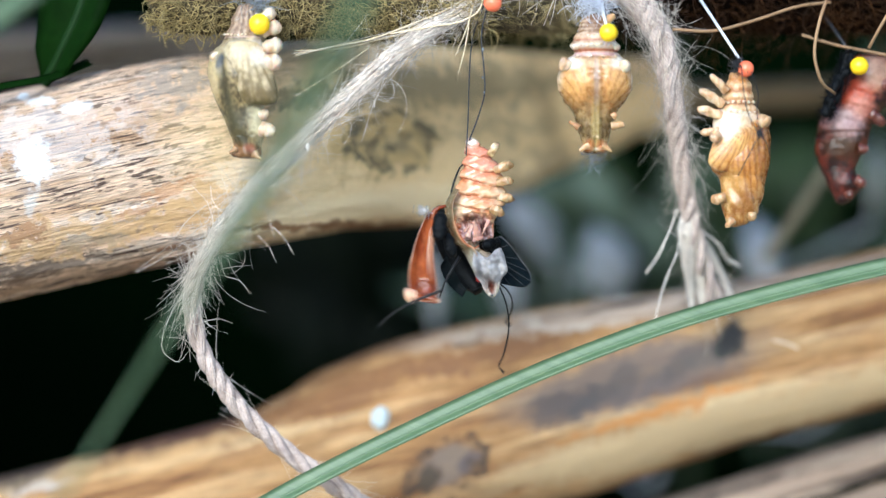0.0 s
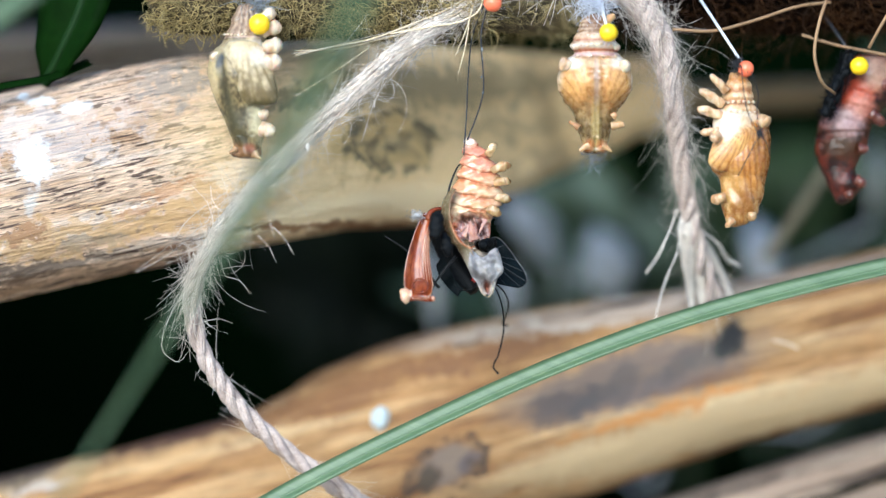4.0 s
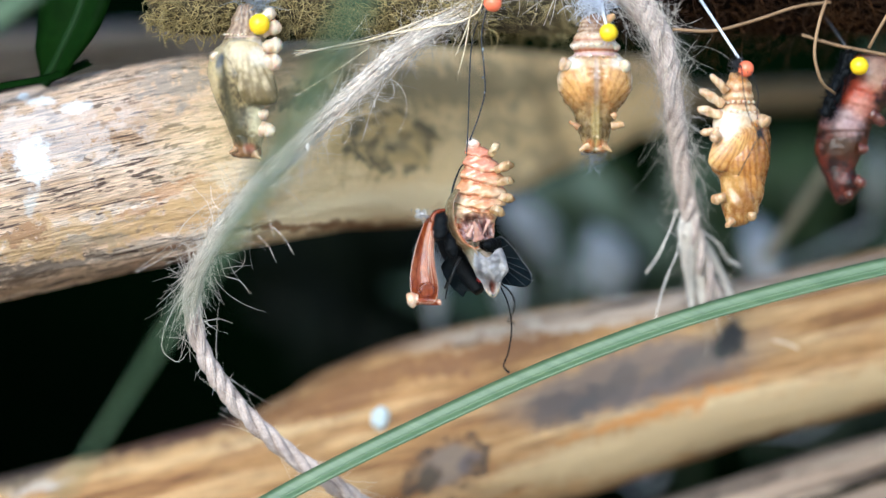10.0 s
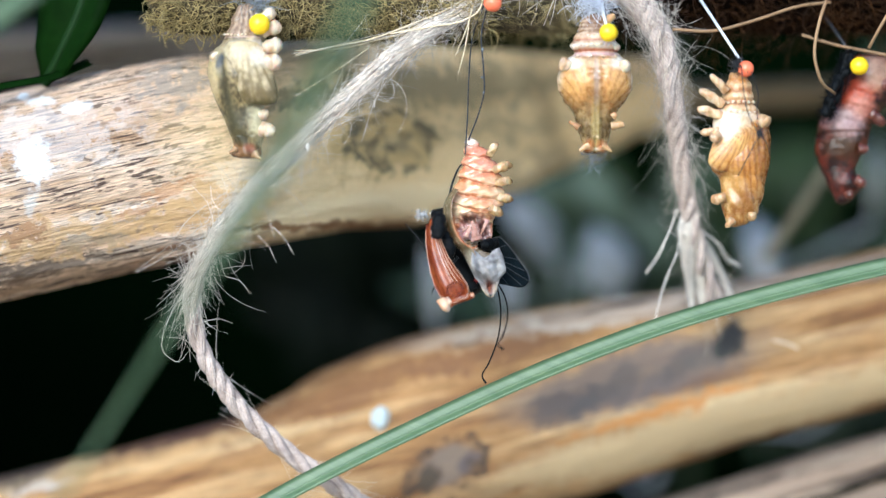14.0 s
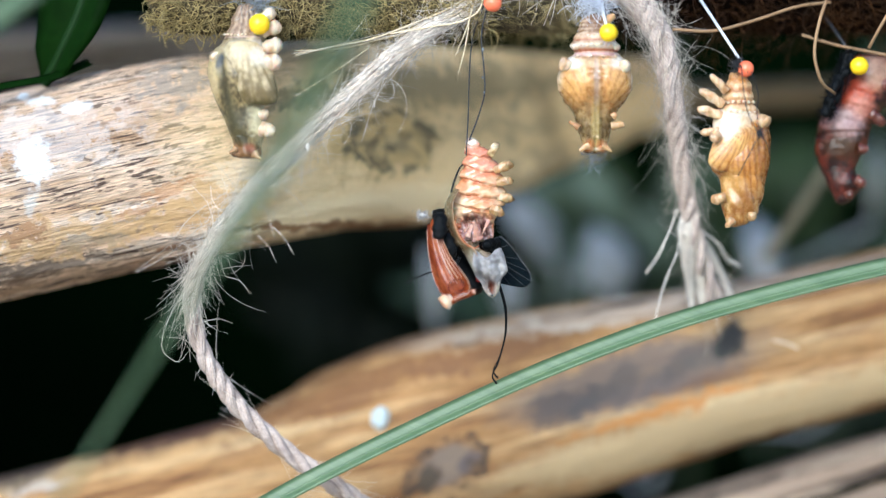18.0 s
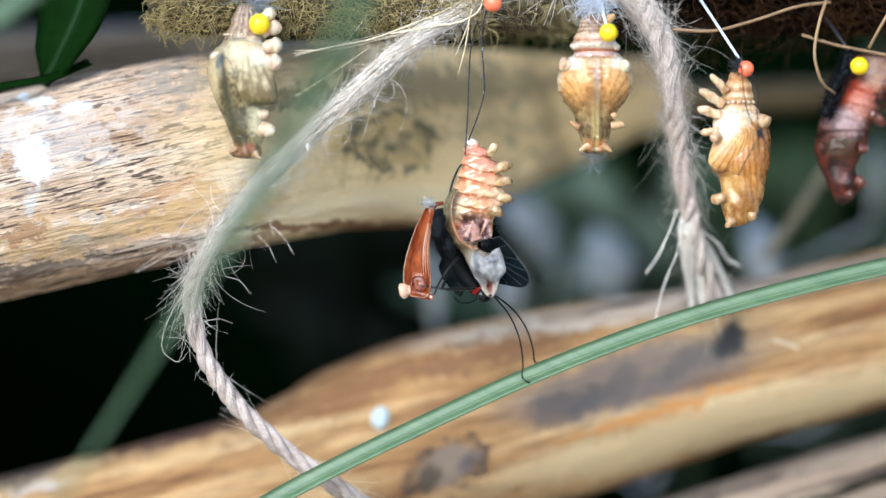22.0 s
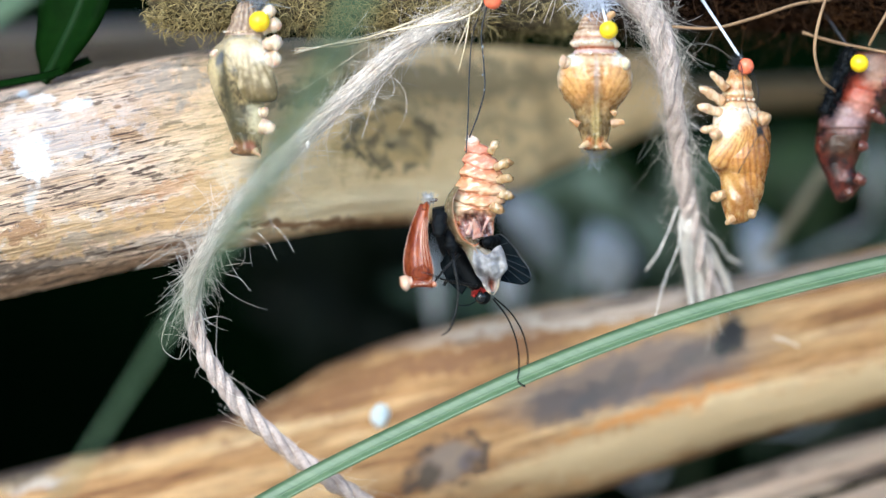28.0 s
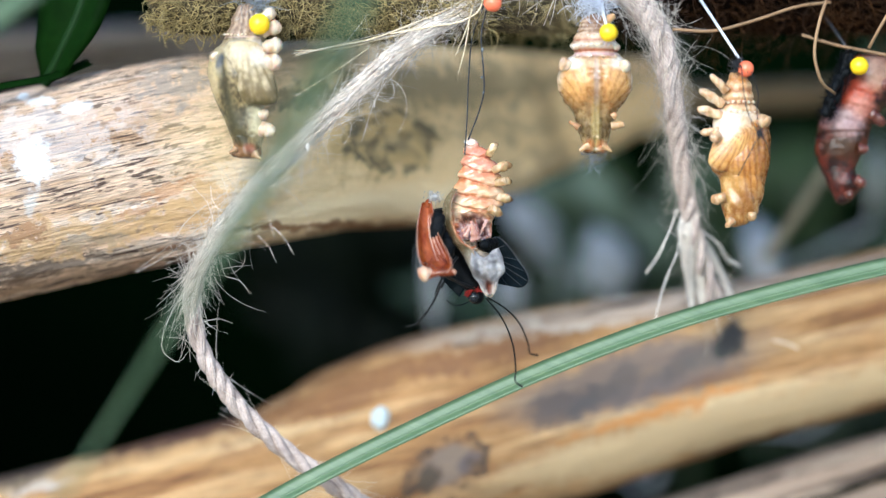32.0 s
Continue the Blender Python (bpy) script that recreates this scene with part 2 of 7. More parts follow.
# Unseen ground, kept pale so that it bounces light onto undersides.
M_BOUNCE_GROUND = surface("bounce_ground", [(0.3, (0.24, 0.20, 0.15)), (0.7, (0.42, 0.37, 0.29))], 6, (1, 1, 1), 0, 60, 0.95, 0.6, 0.02)
M_ROPE = surface("jute", [(0.3, (0.38, 0.29, 0.25)), (0.6, (0.64, 0.53, 0.47)), (0.8, (0.80, 0.70, 0.64))], 300, (1, 1, 1), 0, 2500, 0.8, 0.5, 0.0003, island=0.12, speckle=0.3)
M_FUZZ = surface("jute_fibre", [(0.3, (0.62, 0.53, 0.44)), (0.7, (0.85, 0.78, 0.70))], 150, rough=0.55, bump=0.0, island=0.3)
M_WISP = surface("pale_wisp", [(0.3, (0.70, 0.64, 0.56)), (0.7, (0.86, 0.82, 0.76))], 150, rough=0.5, bump=0.0, island=0.15)
M_COIR = surface("coir_fibre", [(0.3, (0.22, 0.165, 0.058)), (0.7, (0.48, 0.385, 0.18))], 100, rough=0.6, bump=0.0, island=0.5, spec=0.2)
M_STRAW = surface("straw_fibre", [(0.3, (0.50, 0.38, 0.20)), (0.7, (0.78, 0.66, 0.46))], 120, rough=0.5, bump=0.0, island=0.25)
# Darker than the fibres: shade in the gaps is put into the colour.
M_COIR_CORE = surface("shaded_coir_core", [(0.3, (0.03, 0.022, 0.009)), (0.7, (0.13, 0.095, 0.04))], 350, fine=1800, rough=0.9, bump=0.9, deep=0.001)
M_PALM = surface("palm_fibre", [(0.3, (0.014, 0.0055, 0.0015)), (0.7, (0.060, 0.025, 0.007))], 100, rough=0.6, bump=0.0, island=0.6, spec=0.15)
# Core coloured near black, painting the shade behind the palm fibres.
M_PALM_CORE = surface("shaded_palm_core", [(0.3, (0.0012, 0.0008, 0.0005)), (0.7, (0.004, 0.0022, 0.0012))], 250, (0.3, 1, 1), fine=1500, rough=0.95, bump=0.9, deep=0.001, spec=0.02)
M_BLADE = surface("grass_blade", [(0.3, (0.070, 0.125, 0.055)), (0.7, (0.115, 0.175, 0.085))], 60, (0.4, 1, 6), -20, 900, 0.45, 0.15, speckle=0.15)
M_NEARBLADE = surface("near_blade", [(0.3, (0.070, 0.120, 0.062)), (0.7, (0.095, 0.155, 0.085))], 60, (1, 1, 1), 0, 300, 0.5, 0.1, spec=0.3)
M_LEAF = surface("dark_leaf", [(0.3, (0.0022, 0.009, 0.001)), (0.7, (0.0045, 0.018, 0.002))], 60, (1, 1, 1), 0, 400, 0.6, 0.15, spec=0.02)
M_LEAFRIB = surface("leaf_edge", [(0.3, (0.005, 0.018, 0.003)), (0.7, (0.008, 0.028, 0.005))], 60, rough=0.6, bump=0.1, spec=0.1)
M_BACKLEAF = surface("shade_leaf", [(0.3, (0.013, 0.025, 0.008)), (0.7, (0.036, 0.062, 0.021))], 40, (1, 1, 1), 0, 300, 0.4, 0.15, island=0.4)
# Near-black copy of the shade leaf: deep shade is in the colour.
M_DIMLEAF = surface("deep_shade_leaf", [(0.3, (0.0007, 0.0022, 0.0006)), (0.7, (0.0018, 0.0045, 0.0014))], 40, (1, 1, 1), 0, 300, 0.6, 0.15, island=0.3, spec=0.1)
# Pale colour that paints blurred leaf glints and gaps of light.
M_GLINT_LEAF = surface("glint_leaf", [(0.3, (0.52, 0.56, 0.60)), (0.7, (0.70, 0.73, 0.75))], 40, (1, 1, 1), 0, 300, 0.5, 0.1)
# Paler copy of the shade leaf, coloured as if better lit.
M_MIDLEAF = surface("lit_shade_leaf", [(0.3, (0.085, 0.125, 0.075)), (0.7, (0.14, 0.185, 0.12))], 40, rough=0.5, bump=0.1)
M_STICK = surface("dry_stick", [(0.3, (0.22, 0.19, 0.13)), (0.7, (0.33, 0.30, 0.22))], 80, rough=0.8)
M_TENDRIL = surface("tendril", [(0.3, (0.20, 0.11, 0.05)), (0.7, (0.38, 0.24, 0.12))], 120, rough=0.6, bump=0.2)
M_THREAD = surface("black_thread", [(0.3, (0.012, 0.012, 0.014)), (0.7, (0.04, 0.04, 0.045))], 900, rough=0.7, bump=0.3)
M_STEEL = surface("steel_pin", [(0.3, (0.60, 0.60, 0.64)), (0.7, (0.75, 0.75, 0.78))], 300, rough=0.35, bump=0.05)
M_YELLOW = surface("yellow_head", [(0.3, (0.90, 0.60, 0.003)), (0.7, (0.93, 0.66, 0.004))], 200, rough=0.25, bump=0.02, glow_through=0.2, speckle=0.05)
M_CORAL = surface("coral_head", [(0.3, (0.85, 0.17, 0.075)), (0.7, (0.88, 0.21, 0.10))], 200, rough=0.25, bump=0.02, glow_through=0.2, speckle=0.05)
M_SILK = surface("white_silk", [(0.3, (0.62, 0.66, 0.76)), (0.7, (0.80, 0.82, 0.88))], 900, rough=0.6, bump=0.2, island=0.2)
M_GREYSILK = surface("grey_silk", [(0.3, (0.20, 0.22, 0.24)), (0.7, (0.36, 0.38, 0.40))], 900, rough=0.6, bump=0.2, island=0.2)


M_TUFT = surface("tuft", [(0.3, (0.34, 0.32, 0.30)), (0.7, (0.66, 0.64, 0.61))], 900, rough=0.6, bump=0.2, island=0.3)


def shell(name, a, b, c, rough=0.3, glow=0.35, stains=(), bump=0.5, tint=(1, 0.55, 0.3), fine=900, turn=0, coat=0.25, speckle=0.2):
    return surface(name, [(0.30, a), (0.50, b), (0.72, c)], 330, (1.6, 1.6, 0.45), turn, fine, rough, bump, 0.0003, stains=stains, glow_through=glow, tint=tint, coat=coat, speckle=speckle)


def skin(name, rough=0.32, glow=0.3, tint=(1, 0.55, 0.3), coat=0.3, bump=0.6, speckle=0.3):
    """A pupa's skin: pigment from the mesh, with fine mottling and grain."""
    m, t, bsdf = nodes_of(name)
    at = add(t, "Attribute")
    at.attribute_name = "pigment"
    tc = add(t, "TexCoord")
    n1, n2 = add(t, "TexNoise", Scale=900.0, Detail=6.0, Roughness=0.65), add(t, "TexNoise", Scale=3200.0, Detail=4.0, Roughness=0.6)
    for n in (n1, n2):
        t.links.new(tc.outputs["Object"], n.inputs[0])
    colour = blend(t, 1.0, at.outputs["Color"], ramp(t, n1.outputs[0], [(0.3, (1 - speckle, 1 - speckle * 1.15, 1 - speckle * 1.3)), (0.7, (1 + speckle * 0.6,) * 3)]), "MULTIPLY")
    t.links.new(colour, bsdf.inputs["Base Color"])
    t.links.new(ramp(t, n1.outputs[0], [(0.3, (rough * 0.75,) * 3), (0.7, (min(1, rough * 1.6),) * 3)]), bsdf.inputs["Roughness"])
    bsdf.inputs["Subsurface Weight"].default_value = glow
    bsdf.inputs["Subsurface Radius"].default_value = tint
    bsdf.inputs["Subsurface Scale"].default_value = 0.0008
    bsdf.inputs["Coat Weight"].default_value, bsdf.inputs["Coat Roughness"].default_value = coat, 0.15
    b, h = add(t, "Bump", Strength=bump, Distance=0.00025), add(t, "Math")
    h.operation = "ADD"
    t.links.new(n1.outputs[0], h.inputs[0])
    t.links.new(n2.outputs[0], h.inputs[1])
    t.links.new(h.outputs[0], b.inputs["Height"])
    t.links.new(b.outputs[0], bsdf.inputs["Normal"])
    return m


M_SKIN = skin("pupa_skin", 0.24, 0.3, (1, 0.6, 0.35), 0.4, 0.28, 0.13)
M_OLIVESKIN = skin("olive_pupa_skin", 0.38, 0.25, (1, 0.7, 0.4), 0.15, 0.35, 0.2)
M_WETSKIN = skin("wet_pupa_skin", 0.20, 0.2, (1, 0.4, 0.25), 0.6, 0.18, 0.12)
M_GREYSKIN = skin("grey_dry_skin", 0.42, 0.1, (1, 0.8, 0.7), 0.10, 0.6, 0.3)
M_DRYSKIN = skin("dry_pupa_skin", 0.34, 0.15, (1, 0.4, 0.25), 0.18, 0.5, 0.3)
CREAM = (0.80, 0.72, 0.58)
M_PUPA_A = shell("olive_shell", (0.22, 0.10, 0.04), (0.36, 0.20, 0.09), (0.50, 0.40, 0.22))
M_LOBE = shell("cream_lobe", (0.44, 0.28, 0.16), (0.64, 0.50, 0.35), (0.80, 0.71, 0.58), rough=0.28, glow=0.6, bump=0.35, speckle=0.2, coat=0.4)
M_TANLOBE = shell("tan_lobe", (0.38, 0.21, 0.09), (0.56, 0.37, 0.20), (0.74, 0.59, 0.41), rough=0.25, glow=0.5, bump=0.4, speckle=0.25, coat=0.4)
M_AMBER = shell("amber_lobe", (0.30, 0.15, 0.05), (0.45, 0.27, 0.12), (0.58, 0.41, 0.24), rough=0.3, glow=0.6, bump=0.4, speckle=0.25)
M_CREASE = shell("orange_crease", (0.30, 0.07, 0.025), (0.42, 0.13, 0.05), (0.52, 0.22, 0.10), rough=0.25, glow=0.3, bump=0.2)
M_HOLLOW = shell("hollow_lobe", (0.24, 0.12, 0.045), (0.46, 0.29, 0.13), (0.70, 0.53, 0.33), rough=0.15, glow=0.5, bump=0.5, coat=0.6)
M_PEACH = shell("peach_lobe", (0.52, 0.26, 0.15), (0.68, 0.44, 0.29), (0.80, 0.62, 0.48), rough=0.2, glow=0.5)
M_LOBE_RED = shell("red_lobe", (0.05, 0.014, 0.009), (0.11, 0.032, 0.02), (0.19, 0.06, 0.04), glow=0.3)
M_OLIVE_RIM = shell("olive_rim", (0.12, 0.08, 0.04), (0.26, 0.18, 0.09), (0.40, 0.30, 0.17), rough=0.25)
M_FLAP = surface("red_brown_flap", [(0.30, (0.10, 0.014, 0.003)), (0.50, (0.18, 0.033, 0.007)), (0.72, (0.30, 0.080, 0.022))], 330, (1.6, 1.6, 0.45), 0, 900, 0.22, 0.3, 0.0003, spec=0.2, coat=0.35, speckle=0.4)
M_FOLD = shell("pink_fold", (0.36, 0.16, 0.12), (0.50, 0.28, 0.22), (0.64, 0.44, 0.38), rough=0.2, glow=0.4)
M_FLAPRIM = shell("pale_rim", (0.42, 0.16, 0.09), (0.54, 0.28, 0.18), (0.66, 0.44, 0.33), rough=0.2, glow=0.4)
M_BLACK = surface("black_body", [(0.3, (0.002, 0.0025, 0.003)), (0.7, (0.006, 0.0075, 0.009))], 500, rough=0.5, bump=0.6, fine=2500, spec=0.10)
M_LEG = surface("black_leg", [(0.3, (0.003, 0.0035, 0.004)), (0.7, (0.009, 0.010, 0.011))], 500, rough=0.3, bump=0.3, fine=2500, spec=0.25)
M_WING = surface("black_wing", [(0.3, (0.002, 0.004, 0.005)), (0.7, (0.006, 0.010, 0.012))], 400, rough=0.45, bump=0.4, fine=2500, spec=0.06)
M_VEIN = surface("wing_vein", [(0.3, (0.004, 0.006, 0.007)), (0.7, (0.014, 0.017, 0.019))], 400, rough=0.6, bump=0.2)
M_WINGEDGE = surface("wing_edge", [(0.3, (0.02, 0.022, 0.025)), (0.7, (0.16, 0.165, 0.17))], 400, rough=0.4, bump=0.3)
M_EYE = surface("eye", [(0.3, (0.008, 0.009, 0.011)), (0.7, (0.020, 0.022, 0.025))], 900, rough=0.25, bump=0.1)
M_RED = surface("red_hair", [(0.3, (0.30, 0.010, 0.008)), (0.7, (0.55, 0.025, 0.016))], 900, rough=0.5, bump=0.3)
M_LIMEBLOB = surface("lime_blob", [(0.3, (0.42, 0.50, 0.52)), (0.7, (0.60, 0.67, 0.68))], 300, rough=0.7)


# ---- mesh helpers ----
class Shape:
    def __init__(self):
        self.v, self.f, self.col = [], [], []

    def loft(self, rings, cap=True, closed=True):
        n, base = len(rings[0]), len(self.v)
        for r in rings:
            self.v.extend(r)
        last = n if closed else n - 1
        for i in range(len(rings) - 1):
            a, b = base + i * n, base + (i + 1) * n
            for j in range(last):
                k = (j + 1) % n
                self.f.append((a + j, a + k, b + k, b + j))
        if cap and closed:
            self.f.append(tuple(base + j for j in reversed(range(n))))
            end = base + (len(rings) - 1) * n
            self.f.append(tuple(end + j for j in range(n)))
        return self

    def tube(self, path, radii, sides=8, squash=1.0, up=None):
        rings, u = [], up or Vector((0.12, 1, 0.07))
        for i, p in enumerate(path):
            d = (path[min(i + 1, len(path) - 1)] - path[max(i - 1, 0)]).normalized()
            u = (u - d * u.dot(d)).normalized()
            w = d.cross(u)
            r = radii(i / (len(path) - 1)) if callable(radii) else radii
            rings.append([p + (w * math.cos(a) + u * math.sin(a) * squash) * r for a in (2 * math.pi * j / sides for j in range(sides))])
        return self.loft(rings)

    def ball(self, c, rx, ry, rz, seg=20, rows=12):
        rings = []
        for i in range(rows + 1):
            a = math.pi * (0.02 + 0.96 * i / rows)
            rings.append([c + Vector((rx * math.sin(a) * math.cos(b), ry * math.sin(a) * math.sin(b), rz * math.cos(a)))
                          for b in (2 * math.pi * j / seg for j in range(seg))])
        return self.loft(rings)

    def box(self, lo, hi):
        x0, y0, z0 = lo
        x1, y1, z1 = hi
        return self.loft([[Vector((x0, y0, z)), Vector((x1, y0, z)), Vector((x1, y1, z)), Vector((x0, y1, z))] for z in (z0, z1)])

    def sheet(self, rows, thick):
        """A sheet given as rows of points, made solid along y."""
        n = len(rows[0])
        back = [[p + Vector((0, thick, 0)) for p in r] for r in rows]
        rings = [list(a) + list(reversed(b)) for a, b in zip(rows, back)]
        base = len(self.v)
        self.loft(rings, cap=False)
        end = base + (len(rings) - 1) * 2 * n
        for j in range(n - 1):
            self.f.append((base + j + 1, base + j, base + 2 * n - 1 - j, base + 2 * n - 2 - j))
            self.f.append((end + j, end + j + 1, end + 2 * n - 2 - j, end + 2 * n - 1 - j))
        return self


BASE = {}


def part(name, shape, material, parent=None, label="", origin=None, smooth=True):
    """One mesh object. With no parent it is a thing of its own."""
    base = origin if origin is not None else (BASE[parent.name] if parent else Vector((0, 0, 0)))
    me = bpy.data.meshes.new(name)
    me.from_pydata([tuple(p - base) for p in shape.v], [], shape.f)
    me.materials.append(material)
    if smooth:
        me.polygons.foreach_set("use_smooth", [True] * len(me.polygons))
    if shape.col:
        pig = me.color_attributes.new("pigment", "FLOAT_COLOR", "POINT")
        pig.data.foreach_set("color", [x for c in shape.col for x in (c[0], c[1], c[2], 1.0)])
    me.update()
    ob = new(name, me)
    BASE[ob.name] = base
    if parent:
        ob.parent = parent
        ob.location = base - BASE[parent.name]
    else:
        ob.location = O + base
    if label:
        ob["label"] = label
    return ob


def thing(name, base, label, category, group=""):
    ob = new(name)
    ob.empty_display_size = 0.005
    ob.location = O + base
    BASE[ob.name] = base
    return tagged(ob, label, category, group)


def spline(pts, n):
    """n + 1 points on a smooth line through pts, even when these are spaced unevenly."""
    m, tan = len(pts), []
    gap = [max(1e-9, (b - a).length) for a, b in zip(pts, pts[1:])]
    for i in range(m):
        if i == 0:
            tan.append((pts[1] - pts[0]) / gap[0])
        elif i == m - 1:
            tan.append((pts[-1] - pts[-2]) / gap[-1])
        else:
            a, b = gap[i - 1], gap[i]
            tan.append(((pts[i] - pts[i - 1]) / a * b + (pts[i + 1] - pts[i]) / b * a) / (a + b))
    out = []
    for i in range(n + 1):
        s = i / n * (m - 1)
        k = min(int(s), m - 2)
        t, g = s - k, gap[k]
        out.append(pts[k] * (2 * t ** 3 - 3 * t * t + 1) + tan[k] * g * (t ** 3 - 2 * t * t + t) + pts[k + 1] * (3 * t * t - 2 * t ** 3) + tan[k + 1] * g * (t ** 3 - t * t))
    return out


def value(table, t):
    """Smooth value from rows of (key, value)."""
    for (a, x), (b, y) in zip(table, table[1:]):
        if t <= b:
            s = max(0, (t - a) / (b - a))
            return x + (y - x) * (s * s * (3 - 2 * s) * 0.5 + s * 0.5)
    return table[-1][1]


rng = random.Random(7)


def wild(a=1.0):
    return Vector((rng.uniform(-a, a), rng.uniform(-a, a), rng.uniform(-a, a)))


def fibre(s, start, way, length, r, droop=0.3, curl=0.5, steps=6, spin=0.0):
    """One thin hair."""
    p, d = start.copy(), way.normalized()
    bend = wild(curl)
    path = [p.copy()]
    axis, turn = wild(1).normalized(), spin * rng.uniform(0.3, 1.3)
    for i in range(steps):
        if spin:
            d = Matrix.Rotation(turn, 3, axis) @ d
        d = (d + bend / steps + Vector((0, 0, -droop / steps)) + wild(0.08)).normalized()
        p = p + d * (length / steps)
        path.append(p.copy())
    s.tube(path, lambda t: r * (1 - 0.6 * t), 3)


# ---- the added box: ground, walls ----
def slab(name, lo, hi, material, label=""):
    ob = part(name, Shape().box(Vector(lo), Vector(hi)), material, smooth=False)
    return tagged(ob, label, kind="structure")


slab("ground", (-60, -60, -1.25), (60, 60, -1.2), M_BOUNCE_GROUND, "unseen ground, made pale to bounce light up")
# Side, back and floor boards are added to darken the space behind.
slab("wall_west", (-0.30, 0.02, -1.2), (-0.28, 0.65, 0.25), M_BOX, "added side board, shade painted near black")
slab("wall_east", (0.28, 0.02, -1.2), (0.30, 0.65, 0.25), M_BOX, "added side board, shade painted near black")
slab("wall_north", (-0.30, 0.65, -1.2), (0.30, 0.67, 0.25), M_BOX, "added back board, shade painted near black")
slab("floor", (-0.28, 0.0, -0.24), (0.28, 0.65, -0.22), M_BOX, "added unseen floor board, painted near black")
# Unseen board, added overhead to shade the top of the log.
slab("shade_board", (-0.28, 0.03, 0.0795), (0.28, 0.125, 0.094), M_BOX, "added unseen board that shades the log")


# ---- logs and rails ----
def log(name, stations, material, label, sides=72, steps=260, rough=0.4, flat=0.0, seed=0.0, flat_from=0.0):
    """A rough round or split pole through stations of (place, radius in mm)."""
    pts = spline([p for p, _ in stations], steps)
    rad = [(i / (len(stations) - 1), r / 1000) for i, (_, r) in enumerate(stations)]
    rings = []
    for i, p in enumerate(pts):
        d = (pts[min(i + 1, steps)] - pts[max(i - 1, 0)]).normalized()
        u = Vector((0, 1, 0))
        u = (u - d * u.dot(d)).normalized()
        w = d.cross(u)
        r0 = value(rad, i / steps)
        ring = []
        for j in range(sides):
            a = 2 * math.pi * j / sides
            c, s = math.cos(a), math.sin(a)
            r = r0
            g = flat * min(1, max(0, (i / steps - flat_from) / 0.15)) if flat_from else flat
            if g:
                r = r0 / (abs(c) ** (2 + g) + abs(s) ** (2 + g)) ** (1 / (2 + g))
            along = p.x * 1000
            q = Vector((along * 0.02 + seed, c * 2.2, s * 2.2))
            h = noise.noise(q) * 1.3 + noise.noise(Vector((along * 0.05 + seed, c * 9, s * 9))) * 0.7
            h += noise.noise(Vector((along * 0.11, c * 26, s * 26))) * 0.45
            if sides > 100:
                f = noise.noise(Vector((along * 0.09 + 3, c * 20, s * 20))) + 0.5 * noise.noise(Vector((along * 0.25, c * 45, s * 45)))
                h += min(1, max(0, (f + 0.05) * 6)) * 0.7
            ring.append(p + (w * c + u * s) * (r + h * rough / 1000))
        rings.append(ring)
    ob = part(name, Shape().loft(rings), material)
    return tagged(ob, label, "log")


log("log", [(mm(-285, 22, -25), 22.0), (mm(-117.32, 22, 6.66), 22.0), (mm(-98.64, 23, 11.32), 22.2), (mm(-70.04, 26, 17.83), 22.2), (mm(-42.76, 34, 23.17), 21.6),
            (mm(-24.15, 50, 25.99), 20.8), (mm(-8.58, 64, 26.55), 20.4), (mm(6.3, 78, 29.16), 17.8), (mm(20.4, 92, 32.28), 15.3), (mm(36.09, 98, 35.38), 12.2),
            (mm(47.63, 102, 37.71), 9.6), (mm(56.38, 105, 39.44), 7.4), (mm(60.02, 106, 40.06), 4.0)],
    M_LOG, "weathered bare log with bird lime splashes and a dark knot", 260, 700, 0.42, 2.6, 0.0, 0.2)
log("split_rail", [(mm(-285, 64, -112), 17), (mm(-105.13, 64, -71.8), 17.0), (mm(-82.33, 64, -67.9), 18.6), (mm(-60.88, 64, -63.2), 19.4), (mm(-40.76, 64, -58.2), 19.6),
                   (mm(-30.04, 64, -54.2), 20.8), (mm(-19.31, 64, -49.4), 22.4), (mm(-5.9, 64, -44.4), 22.6), (mm(28.96, 64, -36.34), 22.4), (mm(69.19, 64, -26.68), 18.7),
                   (mm(105.13, 64, -18.51), 18.0), (mm(285, 64, 31), 18)],
    M_RAIL, "split orange-tan wooden rail with dark grey stains", 80, 300, 0.5, 0.9, 4.0)
log("lower_rail", [(mm(-269.75, 72, -141.97), 13), (mm(15.74, 72, -84.27), 12.8), (mm(53.74, 72, -73.83), 12.8), (mm(106.39, 72, -57.95), 12.8), (mm(269.75, 72, -18.93), 13)],
    M_GREYWOOD, "grey-brown split rail lying lowest", 64, 220, 0.7, 0.6, 9.0)
log("far_rail", [(mm(34.23, 150, 38.62), 4.0), (mm(67.55, 150, 39.83), 4.0), (mm(102.39, 150, 41.35), 4.0), (mm(285, 150, 44), 4.0)],
    M_FARRAIL, "tan rail deep inside the box", 40, 90, 0.4, 0.3, 6.0)
log("back_rail", [(mm(-285, 150, 28), 8), (mm(-118.75, 150, 51.19), 7.6), (mm(-80.88, 150, 53.62), 7.2), (mm(-58.16, 150, 54.98), 7.0), (mm(-54.38, 150, 55.28), 4.0)],
    M_PALEWOOD, "pale grey rail further back in the box", 48, 120, 0.5, 0.3, 2.0)

rail = scene.objects["split_rail"]
strip, top = [], spline([mm(2.12, 57, -22.16), mm(12.78, 59, -20.36), mm(28.75, 59, -17.7), mm(68.67, 59, -11.58), mm(104.34, 59, -4.39), mm(135.21, 59, 2.0)], 120)
